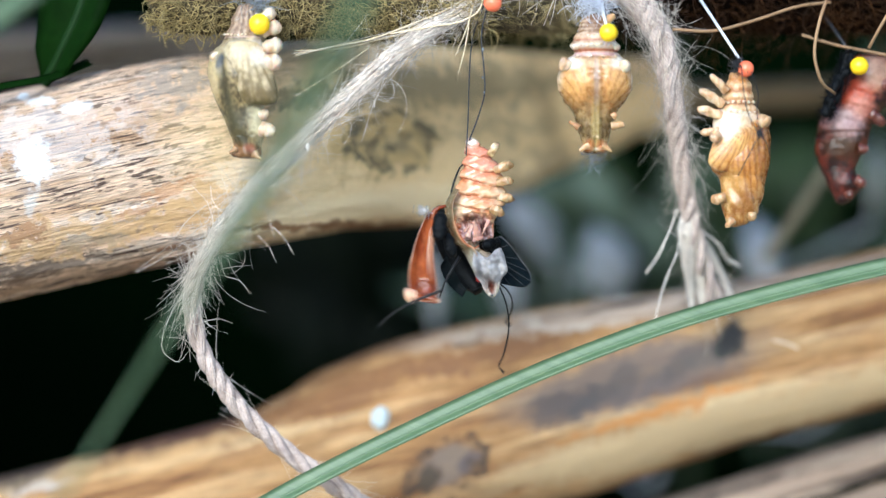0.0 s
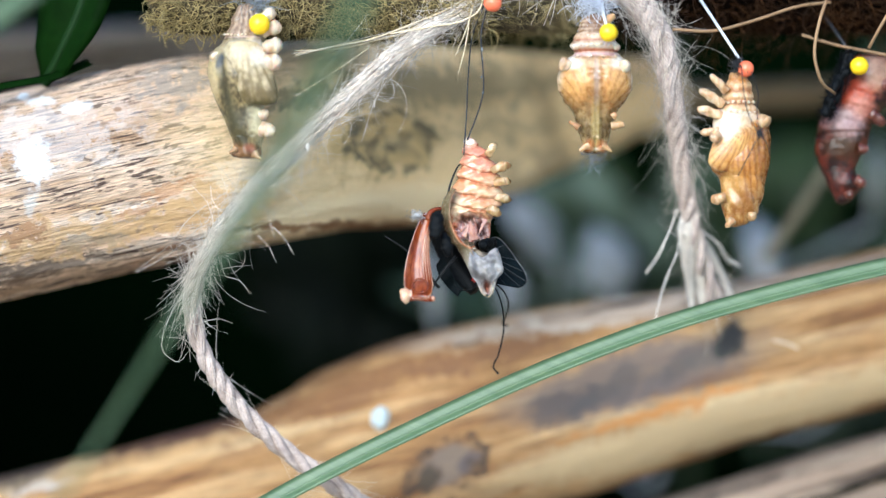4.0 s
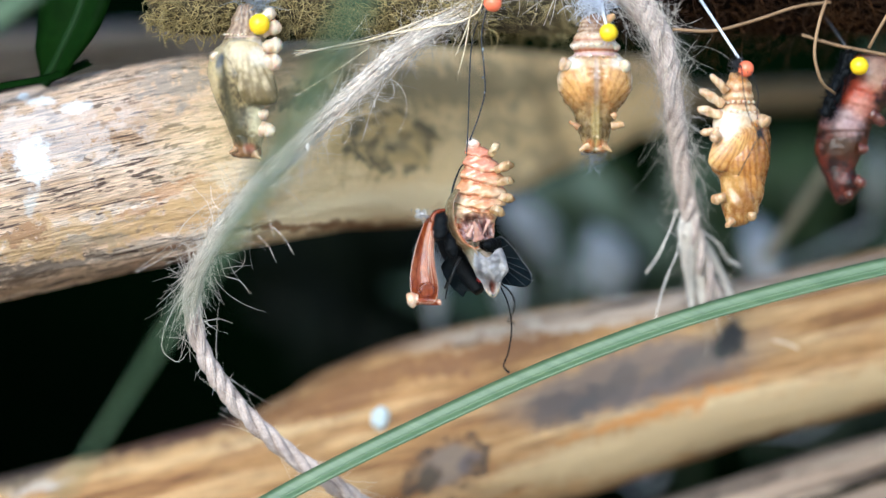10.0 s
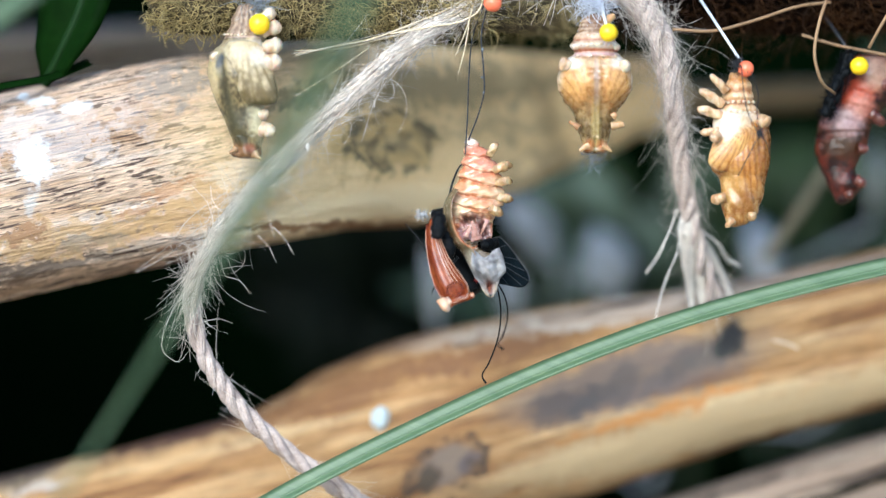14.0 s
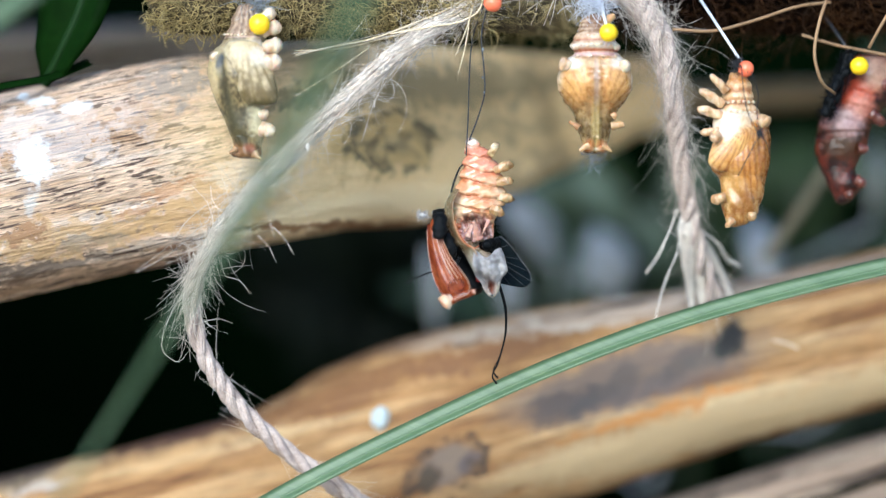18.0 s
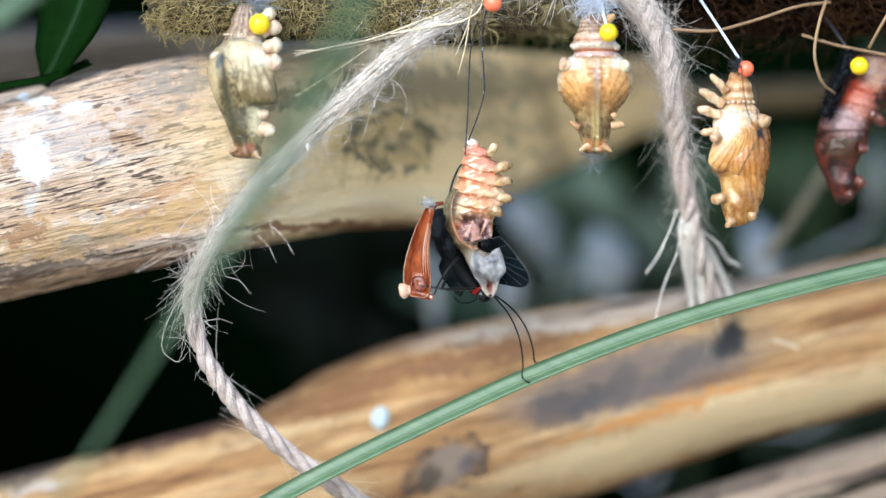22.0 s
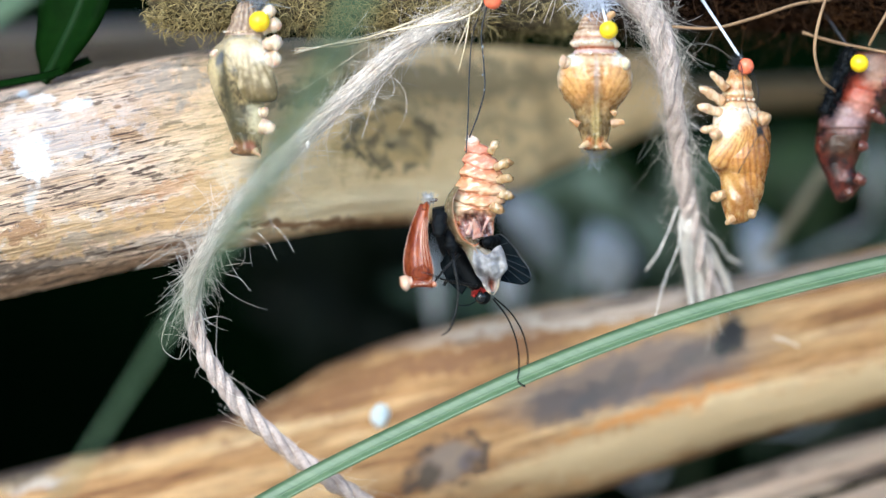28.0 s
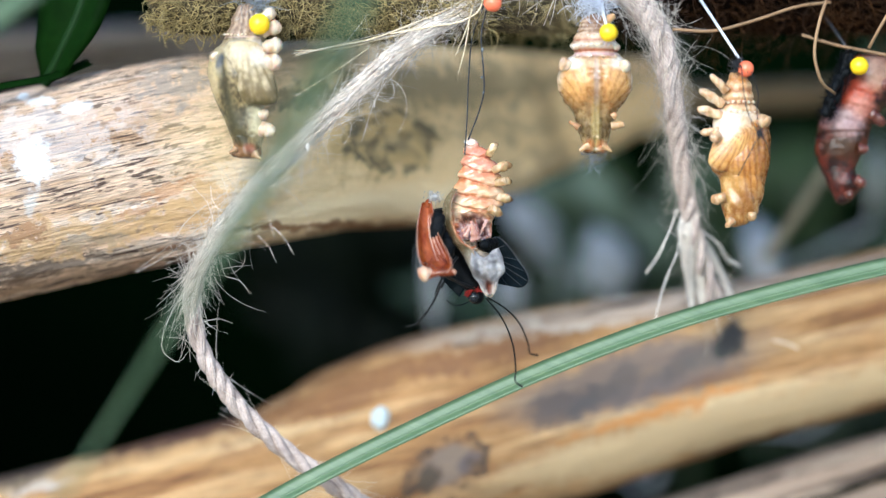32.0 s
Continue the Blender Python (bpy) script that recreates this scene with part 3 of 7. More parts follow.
for i, p in enumerate(top):
    e = min(1, 0.12 + i / 50)
    strip.append([p + mm(0, 9 * math.cos(a) - 3, 3.6 * e * math.sin(a) + 0.7 * noise.noise(Vector((i * 0.12, a, 1)))) for a in (2 * math.pi * j / 20 for j in range(20))])
part("weathered_edge", Shape().loft(strip), M_GREYWOOD, rail, "grey weathered upper edge")


def bark(rail, line, half, proud, material, label):
    """A long flake of bark lying on a rail's face."""
    rings = []
    for i, p in enumerate(spline(line, 60)):
        e = math.sin(math.pi * (0.04 + 0.92 * i / 60)) ** 0.4
        rings.append([p + mm(0, proud * math.cos(a), half * e * (1 + 0.35 * noise.noise(Vector((i * 0.2, half, 2)))) * math.sin(a)) for a in (2 * math.pi * j / 14 for j in range(14))])
    return part("bark_flake", Shape().loft(rings), material, rail, label)


low = scene.objects["lower_rail"]
bark(low, [mm(48.86, 61, -65.94), mm(68.78, 60, -60.24), mm(88.77, 60, -54.25), mm(111.42, 60, -47.32)], 2.4, 1.2, M_FLAKE, "brown bark flake")
bark(low, [mm(62.01, 59, -66.41), mm(81.98, 59, -60.82), mm(104.34, 59, -53.90), mm(121.91, 59, -48.58)], 0.9, 1.0, M_BOX, "black crack edge")
back = scene.objects["back_rail"]
bark(back, [mm(-126.64, 143, 49.37), mm(-108.64, 143, 50.27), mm(-90.63, 143, 51.47), mm(-68.12, 143, 52.97)], 1.3, 0.9, M_BOX, "dark bark flake")
# lime splash on the rail
s = Shape()
s.ball(mm(-14.52, 42, -38.9), 0.0021, 0.0018, 0.0027)
for i, v in enumerate(s.v):
    s.v[i] = v + Vector((noise.noise(v * 700), 0, noise.noise(v * 700 + Vector((5, 0, 0))))) * 0.0006
tagged(part("bird_dropping", s, M_LIMEBLOB), "small pale blue-white dropping stuck on the split rail", "dropping")


# ---- coir roll and palm fibre ----
def fibre_mat(s, x0, x1, z_axis, y_axis, r, count, length, thick, droop, along):
    for _ in range(count):
        x = rng.uniform(x0, x1)
        a = rng.uniform(-2.9, 0.25)
        n = Vector((0, math.cos(a), math.sin(a)))
        if n.y > 0.4:
            n.y = -n.y
        p = mm(x, y_axis, z_axis) + n * (r / 1000 + rng.uniform(-0.0015, 0.0012))
        tangent = Vector((rng.choice((-1, 1)) * along, rng.uniform(-0.6, 0.6), rng.uniform(-0.6, 0.6)))
        tangent -= n * tangent.dot(n) * 0.9
        fibre(s, p, tangent + n * rng.uniform(-0.2, 0.16), rng.uniform(0.4, 1.3) * length / 1000, thick / 1000 * rng.uniform(0.6, 1.4), droop, 1.0, 10, 0.42)


def core(s, x0, x1, z, y, r, seed, bend=0.0):
    rings = []
    for i in range(81):
        x = x0 + (x1 - x0) * i / 80
        e = min(1.0, math.sqrt(max(0.02, 1 - (1 - min(1, (x - x0) / 9)) ** 2)), math.sqrt(max(0.05, 1 - (1 - min(1, (x1 - x) / 16)) ** 2)))
        ring = []
        for j in range(40):
            a = 2 * math.pi * j / 40
            h = noise.noise(Vector((x * 0.12 + seed, math.cos(a) * 3, math.sin(a) * 3))) * 1.6
            ring.append(mm(x, y + bend * max(0, x - 6) + math.cos(a) * (r * e + h), z + math.sin(a) * (r * e + h)))
        rings.append(ring)
    return s.loft(rings)


coir = thing("coir_roll", mm(-30, 7, 54), "olive-brown roll of matted coir fibre above the pupae", "coir roll")
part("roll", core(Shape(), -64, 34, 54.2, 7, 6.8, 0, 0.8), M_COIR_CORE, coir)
s = Shape()
fibre_mat(s, -60, 9, 54.2, 7, 6.6, 3900, 5.5, 0.13, 0.0, 0.6)
for k in range(6):
    fibre_mat(s, 7 + 4 * k, 11 + 4 * k, 54.6, 9.5 + 3.2 * k, 6.4 - 0.3 * k, 170, 5.0, 0.085, 0.0, 0.7)
for _ in range(110):
    fibre(s, mm(rng.uniform(8, 28), rng.uniform(14, 26), rng.uniform(46.5, 50)), Vector((rng.uniform(-1, 1), rng.uniform(-0.5, 0.5), rng.uniform(-1.2, 0.1))), rng.uniform(3, 8) / 1000, 0.00005, 0.3, 1.5, 9, 0.3)
for _ in range(260):
    a = rng.uniform(0, 6.28)
    fibre(s, mm(-63 + rng.uniform(-1, 3), 7 + 5.5 * math.cos(a), 54.2 + 5.5 * math.sin(a)), Vector((-0.7, rng.uniform(-1, 1), rng.uniform(-1, 1))), rng.uniform(1.5, 4) / 1000, 0.00012, 0.1, 1, 8, 0.5)
tagged(part("coir_tangle", s, M_COIR, coir, "tangled coir fibres"), kind="stuff")
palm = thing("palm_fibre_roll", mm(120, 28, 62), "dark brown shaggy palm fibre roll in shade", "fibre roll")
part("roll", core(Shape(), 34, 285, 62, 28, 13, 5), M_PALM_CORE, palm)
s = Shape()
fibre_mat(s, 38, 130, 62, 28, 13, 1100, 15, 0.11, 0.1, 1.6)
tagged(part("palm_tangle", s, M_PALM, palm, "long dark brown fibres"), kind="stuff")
# single long fibres hanging off the palm roll
for line in ([mm(82.6, -2, 55.07), mm(80.43, -2, 48.43), mm(79.6, -1, 41.25), mm(80.94, 0, 36.47), mm(84.93, 6, 33.65)],
             [mm(49.52, 4, 47.45), mm(58.06, 4, 47.08), mm(66.82, 6, 49.32), mm(78.09, 8, 52.92), mm(84.51, 10, 53.83)],
             [mm(78.35, 10, 46.69), mm(85.74, 10, 44.47), mm(93.13, 10, 42.99), mm(100.52, 10, 41.51)],
             [mm(96.93, 3, 52.49), mm(94.01, 3, 47.37), mm(92.28, 6, 43.57)]):
    s = Shape().tube(spline(line, 24), 0.00035, 6)
    tagged(part("loose_fibre", s, M_TENDRIL), "loose curved tan plant fibre hanging from the roll", "fibre", "loose fibres")


s = Shape().tube(spline([mm(75.6, 40, -20.8), mm(78.6, 40, -21.6), mm(81.5, 41, -22.9)], 12), 0.00018, 6)
tagged(part("loose_fibre", s, M_FUZZ), "short pale fibre lying on the split rail", "fibre", "loose fibres")


# ---- jute rope ----
def rope(name, line, radius, label, turns, fuzz, open_end=0.0, long_hair=1.0, thin=0.0, shag=0):
    n = 400
    path = spline(line, n)
    root = thing(name, line[0], label, "rope")
    u = Vector((0.1, 1, 0.05))
    frames = []
    for i, p in enumerate(path):
        d = (path[min(i + 1, n)] - path[max(i - 1, 0)]).normalized()
        u = (u - d * u.dot(d)).normalized()
        frames.append((p, d, u, d.cross(u)))
    for k in range(3):
        strand, rings = [], []
        for i, (p, d, a, b) in enumerate(frames):
            t = i / n
            r = value(radius, t)
            ang = 2 * math.pi * (turns * t + k / 3 + 0.05 * math.sin(t * 23 + k) + 0.35 * noise.noise(Vector((t * 9, 3.3, 1))))
            r *= 1 + 0.22 * noise.noise(Vector((t * 26, k * 5, 8)))
            loose = 1 + open_end * max(0, (t - 0.6) / 0.4) ** 1.3
            strand.append(p + (a * math.cos(ang) + b * math.sin(ang)) * r * 0.55 * loose)
        for i, p in enumerate(strand):
            d = (strand[min(i + 1, n)] - strand[max(i - 1, 0)]).normalized()
            u, r = frames[i][2], value(radius, i / n)
            u = (u - d * u.dot(d)).normalized()
            w = d.cross(u)
            ring = []
            for j in range(40):
                g = 2 * math.pi * j / 40
                rough = 0.11 * math.sin(g * 9 + i * 0.16 + 2 * math.sin(i * 0.05 + k)) + 0.10 * noise.noise(Vector((i * 0.06, math.cos(g) * 3 + k * 7, math.sin(g) * 3))) + 0.05 * noise.noise(Vector((i * 0.5, j * 0.8, k)))
                ring.append(p + (w * math.cos(g) + u * math.sin(g)) * r * 0.52 * (1 + rough))
            rings.append(ring)
        part("strand", Shape().loft(rings), M_ROPE, root)
    hair = Shape()
    for _ in range(fuzz):
        i = rng.randrange(n)
        p, d, a, b = frames[i]
        r = value(radius, i / n)
        ang = rng.uniform(0, 6.28)
        out = a * math.cos(ang) + b * math.sin(ang)
        big = rng.random()
        if i > n * 0.60 and rng.random() < thin:
            continue
        length = (0.0025 + 0.006 * big ** 2 + (0.010 * rng.random() if big > 0.92 else 0)) * long_hair
        fibre(hair, p + out * r * rng.uniform(0.85, 1.02), out * rng.uniform(0.0, 0.6) + d * rng.choice((-1, 1)) * rng.uniform(0.3, 1.2), length * (1 if i < n * 0.62 else 0.6), rng.uniform(0.000025, 0.00006), 0.3, 1.5, 8, 0.3)
    for _ in range(fuzz // 2):
        i = rng.randrange(n)
        p, d, a, b = frames[i]
        ang = rng.uniform(0, 6.28)
        out = a * math.cos(ang) + b * math.sin(ang)
        if i > n * 0.62 and rng.random() < thin:
            continue
        fibre(hair, p + out * value(radius, i / n) * rng.uniform(0.95, 1.08), d * rng.choice((-1, 1)) + out * rng.uniform(-0.1, 0.2) + wild(0.25), rng.uniform(0.005, 0.015), 0.00006, 0.0, 0.9)
    for _ in range(shag):
        i = int(n * 0.56 * rng.random())
        p, d, a, b = frames[i]
        r, ang = value(radius, i / n), rng.uniform(0, 6.28)
        path, turn, grow = [], rng.uniform(-0.05, 0.14), rng.uniform(0.0, 0.05)
        for k in range(rng.randrange(5, 9)):
            p, d, a, b = frames[min(n, i + k * 6)]
            w = ang + turn * k
            path.append(p + (a * math.cos(w) + b * math.sin(w)) * r * (0.97 + grow * k * 0.6) + wild(0.00026))
        hair.tube(path, rng.uniform(0.00005, 0.00011), 4)
    tagged(part("stray_fuzz", hair, M_FUZZ, root, "fine stray jute hairs"), kind="stuff")
    return root, frames


loop, loop_frames = rope("rope_loop", [mm(14.81, 6, 58.87), mm(5.59, 2, 52.16), mm(-4.73, 0, 45.92), mm(-17.39, -2, 35.14), mm(-29.42, -3, 23.63), mm(-40.27, -3, 12.78), mm(-48.87, -1, 1.94), mm(-53.98, 2, -9.6),
                           mm(-52.79, 5, -20.03), mm(-46.53, 8, -31.81), mm(-36.34, 12, -42.52), mm(-22.89, 16, -52.74), mm(-10.51, 20, -61.22)], [(0, 0.0018), (0.3, 0.0016), (0.5, 0.0015), (0.62, 0.0017), (0.8, 0.0019), (1, 0.0019)],
                          "frayed natural jute rope looping down past the log", 11.5, 3000, thin=0.9, shag=1900)
tail, tail_frames = rope("rope_tail", [mm(35.73, 8, 57.83), mm(42.24, 8, 53.53), mm(46.78, 8, 46.78), mm(49.4, 10, 35.85), mm(51.58, 14, 23.68), mm(53.88, 19, 11.38), mm(56.83, 24, 0.13), mm(61.77, 32, -13.27)], [(0, 0.0027), (0.3, 0.0026), (0.6, 0.0019), (1, 0.0013)],
                          "hairy jute rope end unravelling into loose strands", 5.0, 1100, 1.0, 1.1, thin=0.2)
# frayed bundles at the rope end, and long stray hairs
for line, count, spread in (([mm(53.68, 21, 5.77), mm(54.44, 24, -2.39), mm(55.55, 28, -10.02), mm(56.23, 30, -15.39)], 130, 1.3), ([mm(54.18, 21, 5.14), mm(56.89, 26, -3.67), mm(58.18, 29, -11.31), mm(58.87, 31, -15.93)], 140, 1.3),
                            ([mm(55.02, 22, 5.15), mm(59.01, 27, -3.67), mm(61.42, 31, -11.34), mm(62.38, 33, -14.7)], 110, 1.2), ([mm(55.27, 22, 5.15), mm(60.62, 28, -2.41), mm(64.22, 31, -8.79), mm(65.96, 33, -13.29)], 60, 1.0),
                            ([mm(52.0, 19, 8.88), mm(50.17, 18, 3.87), mm(47.43, 18, -1.75), mm(44.75, 19, -5.5)], 6, 0.3), ([mm(52.71, 20, 7.64), mm(52.0, 19, 0.13), mm(49.42, 18, -6.12), mm(45.6, 17, -19.81)], 3, 0.12),
                            ([mm(56.02, 22, 5.15), mm(61.44, 26, 1.39), mm(64.81, 28, -3.04), mm(66.71, 28, -3.68)], 5, 0.3)):
    s = Shape()
    for _ in range(count):
        o = wild(spread / 1000)
        s.tube(spline([p + o * (1 - 0.3 * i) + wild(0.0003) for i, p in enumerate(line)], 14), lambda t: (0.00009 if count > 20 else 0.00008) * (1 - 0.5 * t), 4)
    tagged(part("wisp", s, M_WISP, tail, "pale untwisted fibre wisp"), kind="stuff")
s = Shape()
for line in [[mm(-28.67, -6, 21.47), mm(-29.82, -7, 18.08), mm(-29.94, -7, 13.89)], [mm(-28.67, -6, 21.47), mm(-34.07, -6, 15.11), mm(-41.34, -5, 11.54)],
             [mm(-28.67, -6, 21.71), mm(-23.27, -6, 24.11), mm(-21.35, -6, 24.35), mm(-22.11, -5, 27.16)],
             [mm(-64.8, -8, -4.9), mm(-57.86, -8, -1.08), mm(-52.06, -6, 4.32), mm(-43.81, -4, 11.55), mm(-36.71, -2, 14.61)],
             [mm(-32.49, -2, 41.79), mm(-22.22, -2, 43.36), mm(-10.16, -1, 45.85), mm(4.38, 2, 49.36)], [mm(-31.88, -2, 41.18), mm(-21.01, -2, 44.08), mm(-7.75, 0, 47.62), mm(6.81, 2, 52.4)]] + [
             [mm(-46.76, 3, -5.97), mm(-43.65, 2, -6.93), mm(-41.58, 2, -9.6)], [mm(-39.36, -4, 2.89), mm(-37.07, -4, 0.36), mm(-35.51, -4, -2.89)],
             [mm(-53.8, 0, -7.15), mm(-58.26, -4, -14.32), mm(-59.46, -4, -22.15), mm(-57.05, -4, -23.95), mm(-54.59, 2, -21.76)],
             [mm(-53.37, 2, -16.29), mm(-48.22, 6, -15.18), mm(-45.92, 8, -16.08)],
             [mm(3.76, 0, 48.59), mm(4.95, -2, 44.8), mm(2.53, -3, 41.11)], [mm(5.57, 0, 47.38), mm(4.35, -2, 41.18), mm(3.38, -3, 37.5)]]:
    s.tube(spline(line, 16), lambda t: 0.00006 * (1.1 - 0.6 * t), 4)
s.ball(mm(-28.67, -6, 21.6), 0.0005, 0.0004, 0.0008, 10, 8)
for line in ([mm(24.44, 2, 55.07), mm(22.86, 2, 51.18), mm(21.64, 2, 48.02)],
             [mm(24.44, 2, 55.07), mm(23.83, 2, 51.18), mm(22.98, 2, 48.26)],
             [mm(25.04, 2, 55.07), mm(25.90, 2, 52.16), mm(26.75, 2, 48.99)],
             [mm(25.25, 1, 54.74), mm(27.19, 1, 51.70), mm(28.77, 1, 47.94)],
             [mm(25.61, 1, 54.74), mm(27.67, 1, 51.83), mm(29.86, 1, 48.67)],
             [mm(23.30, 4, 54.77), mm(20.00, 4, 52.82), mm(16.59, 4, 50.13)],
             [mm(16.29, 2, 54.59), mm(16.53, 2, 52.16), mm(16.05, 2, 49.97)],
             [mm(-26.87, -6, 36.11), mm(-19.07, -6, 45.70), mm(-15.83, -6, 49.90)],
             [mm(-11.31, -4, 37.43), mm(-10.71, -4, 32.38), mm(-12.52, -4, 31.41), mm(-14.44, -4, 32.86), mm(-14.92, -4, 35.03)],
             [mm(-14.44, -4, 31.41), mm(-14.68, -4, 30.21), mm(-14.80, -4, 31.17)],
             [mm(-17.30, -5, 22.95), mm(-13.94, -5, 32.56), mm(-10.09, -5, 38.57)],
             [mm(-46.06, -6, 12.12), mm(-54.46, -6, 5.88), mm(-58.06, -6, 1.08), mm(-65.50, -6, -4.92)],
             [mm(-39.53, -5, 12.26), mm(-37.01, -5, 6.73), mm(-35.69, -5, 2.04)],
             [mm(-36.05, -5, 4.69), mm(-33.52, -5, 1.92), mm(-31.72, -5, -1.20)],
             [mm(-49.42, -6, 13.32), mm(-48.82, -6, 10.08), mm(-47.02, -6, 7.80)]):
    s.tube(spline(line, 16), lambda t: 0.00006 * (1.1 - 0.5 * t), 4)
tagged(part("loose_fuzz", s, M_FUZZ, loop, "long loose jute hairs"), kind="stuff")


s = Shape()
for line, r in (([mm(-31.69, -1, 41.61), mm(-24.68, -1, 43.19), mm(-15.00, -1, 45.12), mm(-5.93, -1, 48.51), mm(1.94, -1, 51.90), mm(5.56, -1, 54.31)], 0.16),
                ([mm(-11.35, -2, 46.01), mm(-2.90, -2, 47.46), mm(4.35, -2, 48.91), mm(7.73, -2, 51.08), mm(8.70, -2, 53.98)], 0.17),
                ([mm(-10.16, -1, 46.33), mm(-1.69, -1, 48.75), mm(3.75, -1, 50.93), mm(6.53, -1, 53.83)], 0.14),
                ([mm(-31.99, 0, 42.53), mm(-22.30, 0, 43.02), mm(-11.39, 0, 45.44), mm(-0.48, 0, 47.38)], 0.12),
                ([mm(6.50, -4, 52.12), mm(5.06, -4, 47.06), mm(2.65, -4, 41.28)], 0.14),
                ([mm(5.78, -4, 49.95), mm(4.81, -4, 43.45), mm(3.25, -4, 37.07)], 0.12),
                ([mm(-31.52, -2, 32.73), mm(-25.24, -2, 36.59), mm(-15.82, -2, 42.99)], 0.1)):
    s.tube(spline(line, 24), lambda t: r / 1000 * (0.5 + 0.6 * math.sin(math.pi * (0.15 + 0.8 * t))), 6, 0.5)
tagged(part("straw", s, M_STRAW, loop, "flat tan straw fibres along the rope"), kind="stuff")


# ---- grass blades and leaves ----
def blade(name, line, width, material, label, facing, fold=0.25, category="grass blade", taper=None, edge=None):
    path = spline(line, 60)
    rings, rib = [], []
    for i, p in enumerate(path):
        t = i / 60
        d = (path[min(i + 1, 60)] - path[max(i - 1, 0)]).normalized()
        u = (facing - d * facing.dot(d)).normalized()
        w = d.cross(u)
        h = width / 2000 * (value(taper, t) if taper else 1)
        rings.append([p + w * h * c + u * h * q for c, q in ((-1, fold * 0.9), (-0.5, fold * 0.35), (0, -0.12), (0.5, fold * 0.35), (1, fold * 0.9), (0.5, fold * 0.35 - 0.12), (0, -0.3), (-0.5, fold * 0.35 - 0.12))])
        rib.append(p - u * h * 0.16)
    root = thing(name, line[0], label, category)
    part("blade", Shape().loft(rings), material, root)
    part("midrib", Shape().tube(rib, width / 2000 * 0.14, 6), edge or material, root)
    return root


blade("grass_blade", [mm(-55.47, 5, -65.69), mm(-35.92, 5, -54.09), mm(-2.93, 5, -37.59), mm(21.50, 5, -26.60), mm(53.27, 5, -14.99), mm(75.26, 5, -8.88), mm(98.48, 5, -3.39), mm(148.57, 5, 8.23)],
      4.5, M_BLADE, "narrow green grass blade arching across the rails", Vector((0.1, -0.8, 0.6)), 0.3)
blade("grass_blade", [mm(-8.26, -165, 46.65), mm(-13.51, -160, 39.19), mm(-18.46, -152, 29.04), mm(-25.53, -142, 16.74), mm(-34.55, -130, 3.89), mm(-44.68, -118, -10.12), mm(-55.32, -110, -25.63), mm(-66.47, -108, -42.63), mm(-77.9, -108, -60.01), mm(-90.37, -105, -77.87), mm(-220, -70, -500), mm(-230, -60, -1200)],
      3.4, M_NEARBLADE, "thin green grass blade hanging close before the box", Vector((0.1, -1, 0.1)), 0.2, taper=[(0, 1.1), (0.32, 1.1), (0.42, 0.62), (0.52, 0.38), (0.6, 0.28), (1, 0.25)])
blade("grass_blade", [mm(-63.73, -110, 52.55), mm(-71.64, -110, 46.11), mm(-77.58, -110, 41.46), mm(-86.49, -110, 34.24), mm(-200, -110, -60), mm(-240, -110, -500), mm(-250, -110, -1200)], 4.0, M_NEARBLADE, "thin green grass blade hanging close before the box", Vector((0, -1, 0.2)), 0.2)
blade("strap_leaf", [mm(-75.02, 10, 70.34), mm(-76.87, 10, 61.72), mm(-79.95, 10, 51.86), mm(-83.92, 12, 43.38), mm(-87.83, 16, 36.2)], 17.5, M_LEAF, "dark green strap leaf resting on the log", Vector((-0.3, -1, 0.2)), 0.35, "leaf",
      [(0, 1), (0.5, 0.95), (0.8, 0.6), (1, 0.12)], M_LEAFRIB)
blade("strap_leaf", [mm(-131.79, 2, 23.83), mm(-110.63, 6, 30.72), mm(-96.26, 8, 35.12), mm(-85.49, 10, 37.33), mm(-77.37, 14, 40.8)], 3.2, M_LEAF, "dark green strap leaf resting on the log", Vector((0, -0.6, 1)), 0.2, "leaf")

# plants behind the rails; their leaf colours carry part of the light and shade
def leaf(parent, p, q, width, material, facing, stem, name="leaf"):
    path = spline([p, (p + q) / 2 + mm(0.5, -3, 2), q], 24)
    rings = []
    for i, c in enumerate(path):
        t = i / 24
        d = (path[min(i + 1, 24)] - path[max(i - 1, 0)]).normalized()
        u = (facing - d * facing.dot(d)).normalized()
        w = d.cross(u)
        h = width / 2000 * value([(0, 0.12), (0.35, 1), (0.7, 0.8), (1, 0.06)], t)
        rings.append([c + w * h * x + u * h * y for x, y in ((-1, 0.2), (-0.5, 0.07), (0, -0.05), (0.5, 0.07), (1, 0.2), (0.5, 0.0), (0, -0.14), (-0.5, 0.0))])
    ob = part(name, Shape().loft(rings), material, parent)
    part("stalk", Shape().tube(spline([p, (p + stem) / 2 + mm(0, 0, 4), stem], 8), 0.0008, 6), material, ob)
    return ob


